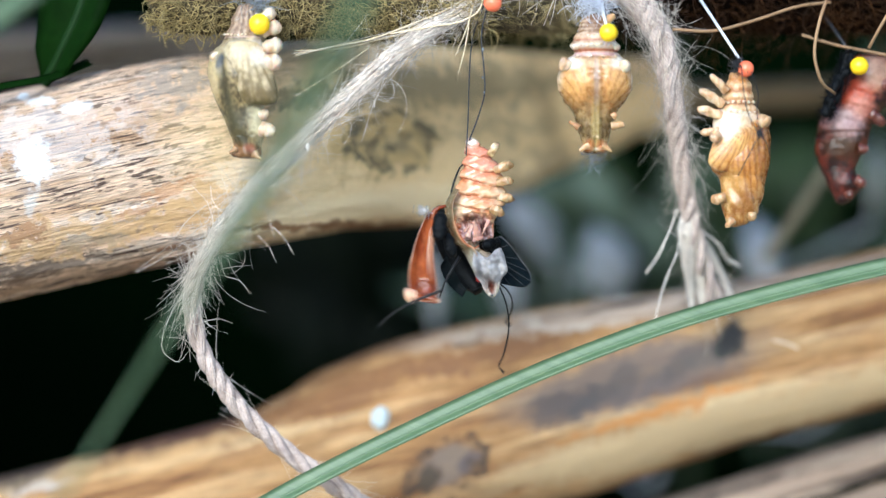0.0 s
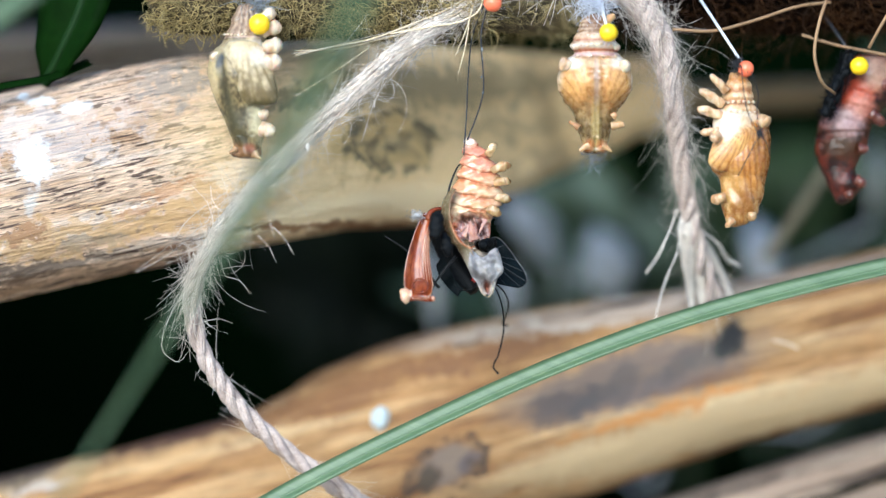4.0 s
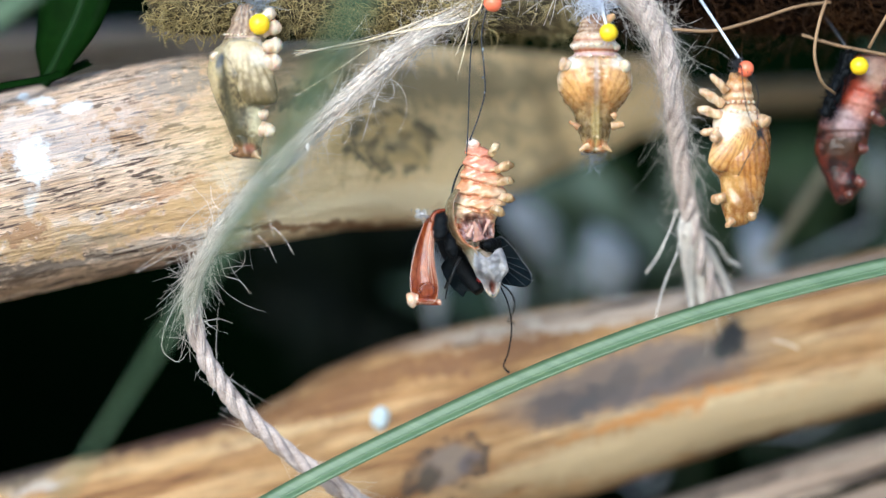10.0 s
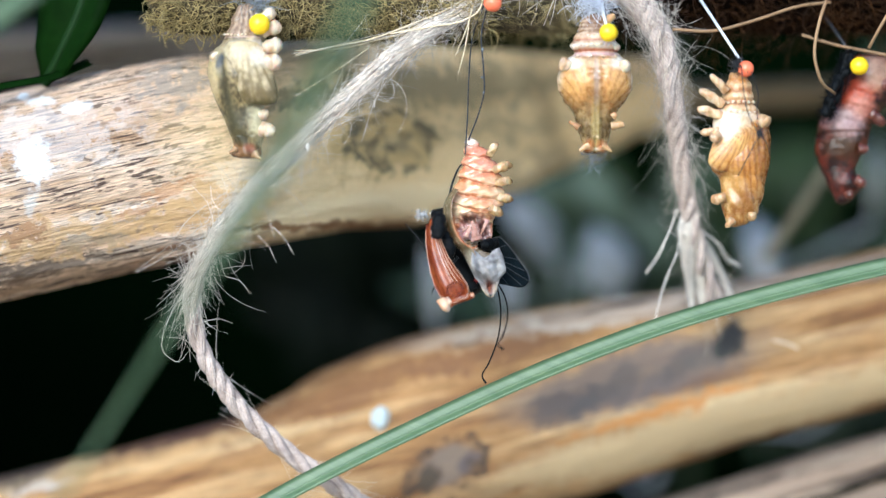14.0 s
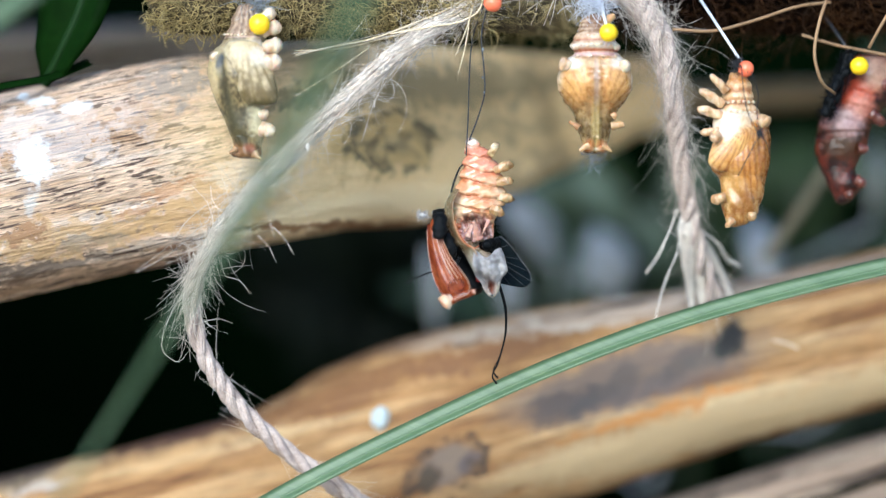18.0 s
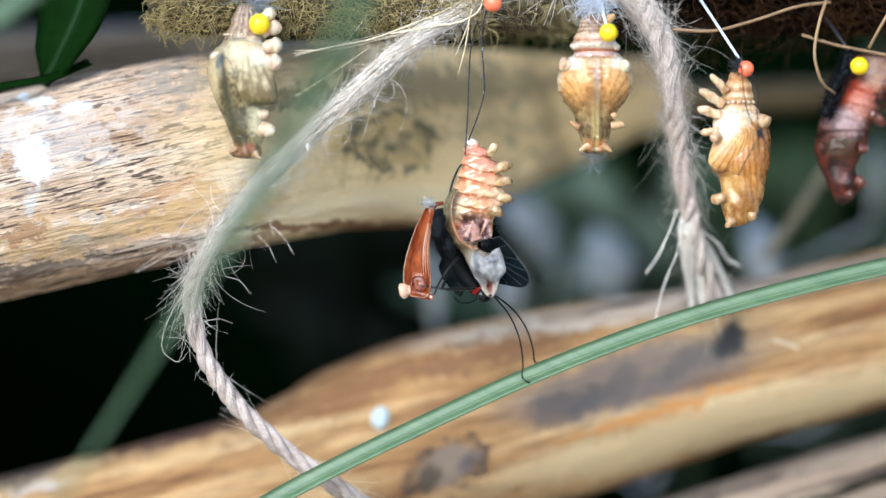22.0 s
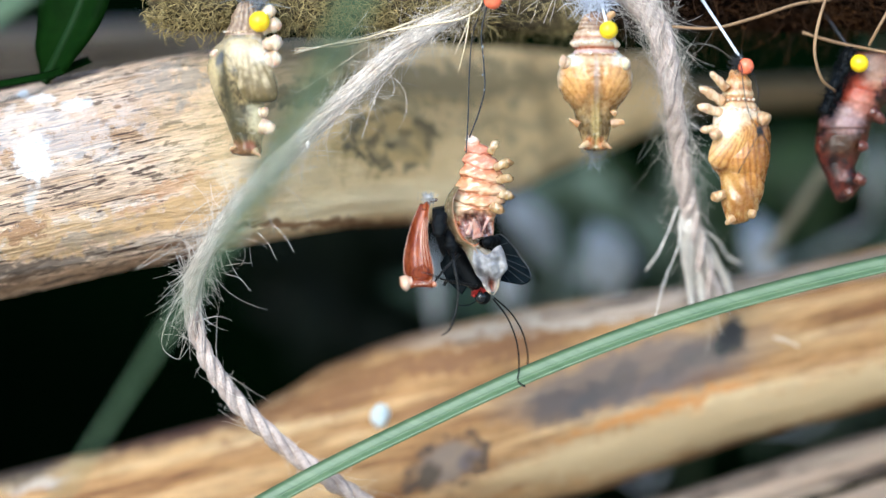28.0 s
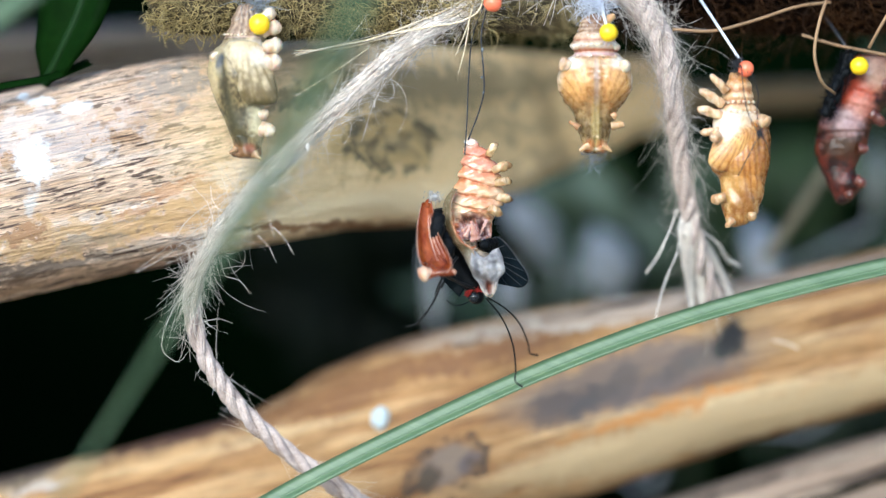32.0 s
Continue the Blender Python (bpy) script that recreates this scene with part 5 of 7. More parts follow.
def skin_c(x, z, c, q, t):
    n, f = noise.noise(Vector((x * 0.5, z * 0.5, q * 2))), noise.noise(Vector((x * 2, z * 1.0, q * 6)))
    k = mixc((0.38, 0.20, 0.07), (0.62, 0.40, 0.18), 0.5 + 0.8 * n + 0.5 * f)
    k = mixc(k, (0.74, 0.60, 0.38), 0.8 * max(0, min(1, (16.5 - z) / 2)) * max(0, min(1, 0.35 + 2.2 * noise.noise(Vector((x * 0.8, z * 0.45, 41))))))
    k = mixc(k, (0.26, 0.12, 0.04), 0.45 * max(0, noise.noise(Vector((x * 2.4, z * 0.35, 15)))) * 2 * (z < 22))
    k = mixc(k, mixc((0.70, 0.43, 0.16), (0.40, 0.19, 0.05), (0.5 + 0.5 * math.sin(x * 5.2 + 0.5 * z)) ** 3), 0.75 * soft(x, z, (65.5, 20), 5.0, 8.5, -8, 0.5))
    k = mixc(k, (0.40, 0.20, 0.06), 0.5 * soft(x, z, (68.58, 18.3), 1.6, 7.0, 0, 1.0))
    k = mixc(k, (0.70, 0.50, 0.24), 0.7 * soft(x, z, (61.31, 12.84), 2.4, 4.0, 0, 0.8))
    k = mixc(k, (0.40, 0.22, 0.07), 0.7 * soft(x, z, (64.7, 9.81), 3.0, 3.0, 0, 1.0))
    if z > 28.6:
        k = mixc((0.54, 0.33, 0.17), (0.74, 0.59, 0.41), 0.5 + 0.5 * math.sin((z - 29.5) / 2.5 * 2 * math.pi) + 0.5 * f)
        k = mixc(k, (0.60, 0.36, 0.14), 0.6 * soft(x, z, (63.13, 37.08), 2.6, 2.4, 0, 0.8))
    k = mixc(k, (0.80, 0.72, 0.60), 0.8 * soft(x, z, (63.5, 28.0), 5.5, 1.1, 0, 0.7))
    return mixc(k, (0.82, 0.75, 0.64), soft(x, z, (59.6, 26.6), 3.2, 3.2, -20, 0.6))


c = thing("pupa", mm(63.28, -2, 38.16), "orange-tan butterfly pupa tied to its pin with black thread", "pupa", "hanging pupae")
part("body", body(Shape(), [(38.28, 61.83, 64.25), (36.11, 60.87, 65.46), (33.33, 59.9, 66.18), (30.92, 59.42, 66.66), (29.1, 58.45, 67.87), (27.17, 57.73, 69.32), (24.27, 57.85, 70.04),
                            (20.89, 57.61, 70.04), (18.48, 57.0, 69.8), (16.79, 57.61, 69.6), (15.34, 58.93, 69.2), (12.2, 59.54, 68.6), (9.78, 59.3, 68.0), (7.61, 60.02, 67.2),
                            (5.92, 60.5, 65.7), (4.71, 60.75, 63.76)], 0.8, -2, relief_c, skin_c, tone=1.62), M_SKIN, c)
for p, q, r0, r1 in ((mm(60.42, -4, 33.58), mm(56.72, -5, 37.13), 1.2, 0.85), (mm(59.7, -4, 30.69), mm(54.43, -5, 34.01), 1.3, 0.95), (mm(59.34, -4, 28.29), mm(53.95, -5, 29.92), 1.3, 1.0), (mm(58.88, -5, 25.11), mm(54.67, -5, 24.63), 1.1, 0.9),
                     (mm(58.44, -7, 24.07), mm(56.67, -8, 23.07), 1.4, 1.15), (mm(67.42, -6, 27.47), mm(68.86, -8, 26.42), 1.5, 1.45), (mm(60.08, -5, 11.17), mm(56.96, -5, 10.09), 1.1, 1.25), (mm(65.37, -5, 6.85), mm(66.46, -6, 6.84), 1.1, 0.9),
                     (mm(61.52, -5, 5.89), mm(60.1, -6, 4.68), 1.2, 0.6)):
    part("tubercle", lobe(Shape(), p, q, r0, r1), M_TANLOBE if q.z > 0.017 else M_AMBER, c, "pale fleshy knob" if q.z > 0.017 else "")
def relief_sheath(x, z, c, q, t):
    return 0.05 * noise.noise(Vector((x * 0.5, z * 0.5, 23))) - 0.03 * vein(-x, z, (-65.8, 28.6), 58, 4)


def skin_sheath(x, z, c, q, t):
    n = noise.noise(Vector((x * 0.5, z * 0.5, 32)))
    k = mixc((0.60, 0.36, 0.13), (0.80, 0.58, 0.29), 0.5 + n)
    k = mixc(k, (0.36, 0.16, 0.045), 0.8 * vein(-x, z, (-65.8, 28.6), 58, 4))
    k = mixc(k, (0.34, 0.16, 0.05), 0.6 * max(0, 1 - (z - 16.6) / 1.6))
    k = mixc(k, (0.82, 0.66, 0.42), 0.6 * max(0, (-c - 0.5) / 0.5))
    k = mixc(k, (0.80, 0.72, 0.58), 0.6 * soft(x, z, (63.5, 27.4), 5.0, 1.5, 0, 0.8))
    return mixc(k, (0.84, 0.77, 0.66), 0.9 * soft(x, z, (59.6, 26.5), 3.4, 3.2, -20, 0.6))


part("wing_case", body(Shape(), [(28.4, 60.4, 66.0), (26.5, 58.8, 67.2), (24.2, 57.9, 67.3), (22, 57.2, 66.6), (20, 56.6, 65.6), (18.3, 56.5, 64.3), (17.1, 57.3, 63.2), (16.3, 59.0, 62.0)],
                       0.5, -4.9, relief_sheath, skin_sheath, 90, 110, 1.58), M_SKIN, c, "finely veined orange wing case")
beads(c, 63.2, 29.0, 3.6, -2.6, 7, 0.42)
beads(c, 63.4, 31.3, 3.4, -2.6, 6, 0.36)
s = Shape()
s.tube(spline([mm(63.34, -6, 38.75), mm(63.5, -9, 33.54), mm(64.52, -10.5, 28.1), mm(66.67, -10.5, 24.17)], 16), 0.00012, 5)
s.tube(spline([mm(65.5, -6, 37.55), mm(66.82, -7, 33.05), mm(66.3, -9.5, 28.74), mm(66.67, -10.5, 24.17)], 16), 0.00008, 5)
s.tube(spline([mm(66.67, -10.5, 24.17), mm(64.76, -10.5, 20.36), mm(62.41, -8, 15.42)], 16), 0.00012, 5)
s.tube(spline([mm(66.67, -10.5, 24.17), mm(68.27, -9, 22.56), mm(69.46, -6, 19.91)], 16), 0.00012, 5)
for _ in range(40):
    fibre(s, mm(66.7, -10.2, 24.18), wild(1), 0.0016, 0.00014, 0, 1, 8, 0.8)
for _ in range(70):
    fibre(s, mm(62.83, -4, 38.88) + wild(0.0010), wild(1), 0.0026, 0.00012, 0, 1, 9, 0.8)
tagged(part("thread", s, M_THREAD), "knotted black thread round the orange pupa", "thread")

# dark red pupa
def relief_d(x, z, c, q, t):
    k = 0.35 * noise.noise(Vector((x * 0.35, z * 0.35, q * 2))) + 0.10 * noise.noise(Vector((x * 1.1, z * 1.1, q * 4)))
    w = ((z - 24 + 0.25 * (x - 92)) / 3.4) % 1.0
    return k + (0.24 * min(1, w / 0.3) * (1 - 0.6 * w) if z > 26 else -0.5 * soft(x, z, (86.76, 25.32), 5.0, 0.7, 5, 0.8) * (q < 0))


def skin_d(x, z, c, q, t):
    n, f = noise.noise(Vector((x * 0.45, z * 0.45, q * 2 + 3))), noise.noise(Vector((x * 1.6, z * 1.6, q * 4)))
    k = mixc((0.055, 0.018, 0.012), (0.24, 0.075, 0.042), 0.5 + 1.5 * n + 0.9 * f)
    k = mixc(k, (0.17, 0.105, 0.055), 0.85 * soft(x, z, (88.2, 22.8), 4.2, 3.0, 0, 0.9))
    k = mixc(k, (0.24, 0.10, 0.09), 0.5 * soft(x, z, (85.3, 12.84), 2.6, 3.4, 0, 0.9))
    if z > 26:
        k = mixc(k, (0.58, 0.16, 0.07), 0.9 * soft(x, z, (89.6, 34.4), 6.0, 3.4, 20, 0.8))
    k = mixc(k, (0.56, 0.43, 0.43), 0.85 * soft(x, z, (88.4, 28.2), 4.2, 3.2, -10, 0.8))
    # Pink highlight, painted into the skin colour.
    k = mixc(k, (0.68, 0.40, 0.33), 0.75 * soft(x, z, (92.4, 30.8), 3.2, 2.2, -25, 0.8))
    k = mixc(k, (0.58, 0.43, 0.33), 0.8 * soft(x, z, (95.5, 38.6), 3.6, 4.0, 0, 0.8))
    return mixc(k, (0.40, 0.12, 0.05), 0.8 * soft(x, z, (88.58, 36.47), 1.6, 2.0, 0, 0.8))


d = thing("pupa", mm(90.61, 18, 42.56), "dark red wrinkled pupa, dried out, on black silk", "pupa", "hanging pupae")
part("body", body(Shape(), [(43.06, 89.36, 98.1), (39.81, 88.36, 100.59), (36.32, 87.36, 100.59), (32.82, 85.62, 98.6), (29.45, 83.87, 95.85), (25.71, 82.62, 94.35), (22.34, 82.25, 93.35),
                            (19.47, 82.75, 91.61), (16.97, 83.87, 91.11), (14.48, 84.87, 92.36), (11.98, 86.12, 91.11), (9.86, 86.86, 89.36)], 0.8, 18, relief_d, skin_d, tone=1.6), M_DRYSKIN, d)
for p, q, r0, r1 in ((mm(93.74, 14, 29.88), mm(96.97, 14, 27.16), 1.8, 1.2), (mm(91.26, 14, 22.2), mm(93.25, 14, 21.45), 1.4, 1.1), (mm(90.52, 14, 15.25), mm(92.75, 14, 13.76), 1.5, 1.2), (mm(88.78, 14, 12.52), mm(89.53, 14, 11.04), 1.3, 1.0), (mm(96.22, 14, 36.08), mm(100.69, 14, 35.84), 1.8, 1.6)):
    part("tubercle", lobe(Shape(), p, q, r0, r1), M_LOBE_RED, d)
s = Shape()
for i in range(5):
    o = wild(0.0006)
    s.tube(spline([mm(89.19, 10, 42.99).lerp(mm(83.51, 9, 29.64), k / 6) + o + wild(0.0008) for k in range(7)], 40), lambda t: 0.0007 + 0.0003 * math.sin(t * 31 + i), 10)
for _ in range(900):
    t = rng.random()
    fibre(s, mm(88.6, 11, 42.08).lerp(mm(83.41, 11, 29.12), t) + wild(0.0015), wild(1), 0.0018, 0.00010, 0, 1, 8, 0.7)
part("silk_band", s, M_BLACK, d, "black tangled silk")

# ---- the opening pupa ----
PIVOT = mm(9.9, -2, 52.29)
case = thing("opened_pupa", PIVOT, "opened pupa shell, pinkish and ribbed, hanging on black thread", "pupa", "hanging pupae")
part("thread", Shape().tube(spline([mm(9.63, -4, 52.36), mm(8.2, -3, 45.93), mm(8.68, -3, 38.7), mm(8.8, -3, 33.28), mm(7.73, -2, 29.1), mm(5.56, -1, 23.35)], 40), 0.00017, 6), M_THREAD, case, "black cotton thread")
part("thread", Shape().tube(spline([mm(8.94, -2, 52.53), mm(6.54, 0, 46.17), mm(5.57, 0, 36.47), mm(5.33, 0, 28.6), mm(4.82, -3, 20.01)], 40), 0.00015, 6), M_THREAD, case, "black cotton thread")


# Small balls for the pale droplets that cling to the thread.
s = Shape()
for p, r in ((mm(8.45, -3.2, 42.6), 0.28), (mm(8.4, -3.2, 36.6), 0.22), (mm(8.55, -3.1, 40.6), 0.16), (mm(8.75, -3.2, 33.4), 0.18)):
    s.ball(p, r / 1000, r / 1000, r / 1000 * 1.3, 10, 8)
part("thread_droplet", s, M_GREYSILK, case, "tiny pale droplets on the thread")


def rib(x, z, c):
    """Place within one rib, 0 at its lower crease, 1 at the next."""
    sag = min(1.2, max(0.25, (21 - z) * 0.11)) * (1 - c * c)
    return ((z + sag - 9.3 + 0.35 * (x - 7.5) * 0.4 + 0.8 * noise.noise(Vector((x * 0.25, z * 0.2, 9))) + 0.25 * noise.noise(Vector((x * 1.1, z * 0.4, 19)))) / 2.62) % 1.0


def relief_open(x, z, c, q, t):
    k = 0.10 * noise.noise(Vector((x * 0.7, z * 0.9, q * 2))) + 0.04 * noise.noise(Vector((x * 2, z * 2, q * 5)))
    back = 0.0
    if z > 8.6:
        w = rib(x, z, c)
        k += 0.85 * (min(1, w / 0.22) ** 0.7) * (1 - 0.75 * w * w) - 0.35
        k += 0.26 * noise.noise(Vector((x * 0.35 + z * 0.3, z * 1.3 - x * 0.6, 31))) * (0.4 + w) + 0.05 * math.sin(z * 5.5 + x * 1.1 + 2.5 * noise.noise(Vector((x * 0.4, z * 0.4, 77)))) * (1 - w)
        if c > 0.3:
            k += 0.55 * (c - 0.3) * math.sin(math.pi * w)
    if q < 0.15:
        hole = soft(x, z, (7.15, 4.0), 3.6, 3.1, -25, 0.5)
        lip = soft(x, z, (7.03, 3.88), 4.3, 3.9, -25, 0.3)
        k += 0.45 * max(0, lip - soft(x, z, (7.15, 4.0), 3.6, 3.1, -25, 0.4))
        back += hole * (1.7 + 0.5 * math.sin(x * 4.6 + 1.5 * z) + 0.7 * noise.noise(Vector((x * 1.2, z * 0.8, 5))))
        back += 1.6 * soft(x, z, (9.45, 0.36), 2.2, 0.8, -15, 0.6)
    return k, back


def skin_open(x, z, c, q, t):
    n, f = noise.noise(Vector((x * 0.6, z * 0.8, q * 2))), noise.noise(Vector((x * 1.2, z * 3.6, q * 6)))
    w = rib(x, z, c)
    # Rib crests lighter, creases darker: highlight and shade painted along with the orange.
    k = mixc((0.54, 0.25, 0.12), (0.75, 0.48, 0.28), 0.15 + 0.65 * math.sin(math.pi * min(1, w * 1.1)) + 0.4 * n + 0.15 * f)
    k = mixc(k, (0.40, 0.12, 0.05), (0.6 + 0.8 * n) * max(0, 1 - w / 0.16))
    k = mixc(k, (0.70, 0.32, 0.24), 0.75 * soft(x, z, (7.75, 19.2), 4.2, 3.8, 0, 1.0))
    k = mixc(k, (0.62, 0.30, 0.16), 0.5 * max(0, noise.noise(Vector((x * 0.5, z * 0.7, 61)))) * 2)
    k = mixc(k, (0.88, 0.72, 0.52), 0.55 * max(0, noise.noise(Vector((x * 0.8 + 4, z * 1.1, 15)))) * 2)
    k = mixc(k, (0.86, 0.74, 0.64), 0.9 * soft(x, z, (5.82, 22.9), 1.0, 1.2, 0, 0.8))
    k = mixc(k, (0.84, 0.68, 0.50), 0.75 * soft(x, z, (3.27, 9.09), 1.7, 3.0, 10, 0.8))
    k = mixc(k, (0.82, 0.64, 0.46), 0.55 * soft(x, z, (11.63, 10.78), 1.6, 4.0, 0, 0.9))
    if q < 0.2:
        hole = soft(x, z, (7.15, 4.0), 3.7, 3.2, -25, 0.35)
        k = mixc(k, mixc((0.50, 0.29, 0.26), (0.78, 0.61, 0.58), 0.5 + 0.5 * math.sin(x * 4.6 + 1.5 * z) + f), hole)
        k = mixc(k, (0.70, 0.54, 0.58), 0.6 * soft(x, z, (6.54, 2.3), 3.0, 1.2, -25, 0.8))
        # Shade in the hollow, painted: its deep right side and upper edge.
        k = mixc(k, (0.13, 0.055, 0.05), 0.9 * soft(x, z, (8.72, 4.24), 0.9, 1.9, 15, 0.7))
        k = mixc(k, (0.22, 0.12, 0.08), 0.9 * soft(x, z, (5.57, 6.42), 2.2, 1.0, -10, 0.8))
        ring = soft(x, z, (7.03, 3.88), 4.4, 4.0, -25, 0.25) - soft(x, z, (7.15, 4.0), 3.7, 3.2, -25, 0.25)
        k = mixc(k, (0.60, 0.17, 0.05), 0.85 * max(0, ring) * (z < 5.5))
    if z < 2.0:
        k = mixc(k, mixc((0.24, 0.19, 0.12), (0.46, 0.40, 0.32), 0.5 + n + f), 0.95)
    k = mixc(k, (0.02, 0.018, 0.018), soft(x, z, (9.69, 0.36), 2.6, 1.0, -15, 0.4) * (q < 0.3))
    return k


part("abdomen_tip", lobe(Shape(), mm(11.4, 0.5, 1.2), mm(8.5, -4.4, 0.7), 1.3, 1.25), M_BLACK, case, "black abdomen showing under the hollow")
part("shell", body(Shape(), [(23.99, 5.33, 5.94), (22.9, 5.09, 6.79), (21.2, 4.85, 9.45), (18.9, 4.48, 10.78), (16.72, 4.0, 11.87), (13.93, 3.15, 12.48), (11.39, 1.94, 12.84), (9.09, 1.09, 12.36), (7.15, 0.85, 11.39), (4.97, 1.09, 10.66),
                             (3.15, 1.58, 10.54), (1.33, 2.54, 10.18), (-0.48, 4.12, 10.18), (-2.54, 5.57, 11.39), (-4.73, 6.79, 11.87), (-6.42, 8.0, 11.63), (-7.63, 8.97, 11.15)],
                   0.75, 0, relief_open, skin_open, 170, 360), M_WETSKIN, case, "pink ribbed shell with a torn hollow")


def stub(p, q, r):
    """A short hollow knob, open at its end."""
    path = spline([p, (p + q) / 2 + mm(0, -0.2, 0.15), q, q - (q - p) * 0.02, q - (q - p) * 0.2], 30)
    s = Shape().tube(path[:26], lambda t: r / 1000 * (0.80 + 0.26 * math.sin(min(1, t * 1.05) * 2.6)) * (1 if t < 0.8 else max(0.3, 1 - ((t - 0.8) / 0.2) ** 2 * 0.5)), 18, 0.7)
    for i, v in enumerate(s.v):
        g = v * 1300
        s.v[i] = v + Vector((noise.noise(g), noise.noise(g + Vector((9, 0, 0))), noise.noise(g + Vector((0, 9, 0))))) * 0.00026
    return s


for p, q, r, dark in ((mm(9.89, -2.5, 19.91), mm(11.45, -3, 22.42), 0.95, 0.3), (mm(10.86, -2.5, 16.65), mm(14.47, -3, 18.08), 1.15, 0.45), (mm(11.34, -2.5, 14.0), mm(14.59, -3, 14.47), 1.12, 0.4), (mm(11.58, -2.5, 11.1), mm(14.47, -3, 10.61), 1.12, 1.0), (mm(10.12, -3.5, 8.55), mm(12.16, -4, 7.58), 1.25, 0.5)):
    q, r = p.lerp(q, 0.84), r * 0.88
    lb = part("tubercle", stub(p, q, r), M_HOLLOW, case, "cream hollow knob")
    way = (q - p).normalized()
    side = Vector((-way.z, 0, way.x))
    part("rim", Shape().tube([q - way * 0.0003 + (side * math.cos(a) * 0.72 + Vector((0, 1, 0)) * math.sin(a) * 0.5) * r / 1000 for a in (6.28 * i / 20 for i in range(21))], 0.00013, 6), M_LOBE, lb, "pale rim")
    part("tip", Shape().ball(q - way * 0.0001 - side * 0.0004 * (1 if side.z > 0 else -1), 0.0006 * (0.5 + dark * 0.5), 0.0005, 0.0005 * (0.5 + dark * 0.5), 12, 8), M_BLACK if dark > 0.9 else M_OLIVE_RIM, lb, "dark tip")
# smooth outer husk down the side, and the rim of the hollow
outside = spline([mm(3.16, 1, 13.35), mm(1.09, 2, 10.82), mm(0.37, 2.5, 8.4), mm(0.49, 2.5, 5.96), mm(1.22, 2, 3.53), mm(2.31, 1.5, 1.34), mm(4.01, 1, -0.73), mm(5.57, 0, -3.27), mm(7.02, -1, -5.69)], 60)
inside = spline([mm(3.49, -4.6, 12.63), mm(2.28, -5.2, 10.21), mm(2.04, -5.4, 8.05), mm(2.28, -5.4, 5.88), mm(3.0, -5.2, 3.6), mm(4.21, -5, 1.56), mm(6.49, -4.6, 0.12), mm(7.46, -4.4, -2.53), mm(8.18, -4, -5.18)], 60)
rows, tones = [], []
for i, (a_, b_) in enumerate(zip(outside, inside)):
    row, tone = [], []
    for j in range(17):
        u = j / 16
        p = a_.lerp(b_, u) + mm(-1.0 * math.sin(math.pi * u) * (1 - 0.3 * u), -1.6 * math.sin(math.pi * u * 0.8), 0)
        n = noise.noise(Vector((i * 0.12, u * 2.5, 40)))
        row.append(p + mm(0.12 * n, 0.15 * n, 0))
        k = mixc((0.10, 0.08, 0.04), (0.23, 0.19, 0.115), 0.4 + 0.9 * n + 0.4 * noise.noise(Vector((i * 0.5, u * 9, 2))))
        k = mixc(k, (0.58, 0.54, 0.48), max(0, (i - 44) / 16) * 0.9)
        k = mixc(k, (0.56, 0.26, 0.13), max(0, (u - 0.86) / 0.14) * (1 if 22 < i < 46 else 0.25))
        tone.append(k)
    rows.append(row)
    tones.extend(tone + tone[::-1])
s = Shape().sheet(rows, 0.0002)
s.col = tones
part("husk", s, M_WETSKIN, case, "smooth olive-brown outer husk")
part("hollow_rim", Shape().tube(spline([mm(2.4, -5.6, 6.84), mm(2.76, -5.7, 4.44), mm(3.96, -5.6, 2.04), mm(5.53, -5.2, 0.6), mm(6.73, -4.9, 0.24), mm(7.45, -4.6, 0.72)], 30), lambda t: 0.00014 * (0.5 + math.sin(math.pi * t)), 8), M_CREASE, case, "orange-red rim")
for line, r in (([mm(7.47, -3.4, 2.05), mm(6.98, -4.2, 3.73), mm(6.25, -4.8, 5.89)], 0.75), ([mm(5.06, -3.4, 2.53), mm(5.9, -4, 4.45), mm(6.5, -4.4, 5.41)], 0.45), ([mm(4.34, -3.4, 3.73), mm(5.3, -4, 4.69), mm(6.26, -4.2, 5.29)], 0.22), ([mm(6.51, -3.4, 1.57), mm(6.5, -4, 3.25), mm(6.37, -4.4, 4.69)], 0.3), ([mm(9.64, -3.4, 6.14), mm(8.9, -4.2, 4.69), mm(8.18, -4.2, 3.01)], 0.35)):
    part("fold", Shape().tube(spline(line, 14), lambda t: r * 1.45 / 1000 * (1 - 0.8 * t) * (1 + 0.15 * math.sin(t * 20)), 10, 0.6), M_FOLD, case)
# the grey skin hangs as a crumpled sheet with two torn corners
left = spline([mm(6.37, -4.6, 0.0), mm(6.15, -5.8, -3.01), mm(6.5, -5.8, -5.17), mm(7.9, -4.8, -7.46), mm(9.4, -3.4, -9.88)], 40)
right = spline([mm(12.29, -3.4, 0.24), mm(13.12, -3.8, -2.05), mm(13.48, -4, -4.69), mm(12.28, -4, -6.86), mm(11.45, -3.4, -9.52)], 40)
sheet, tones = [], []
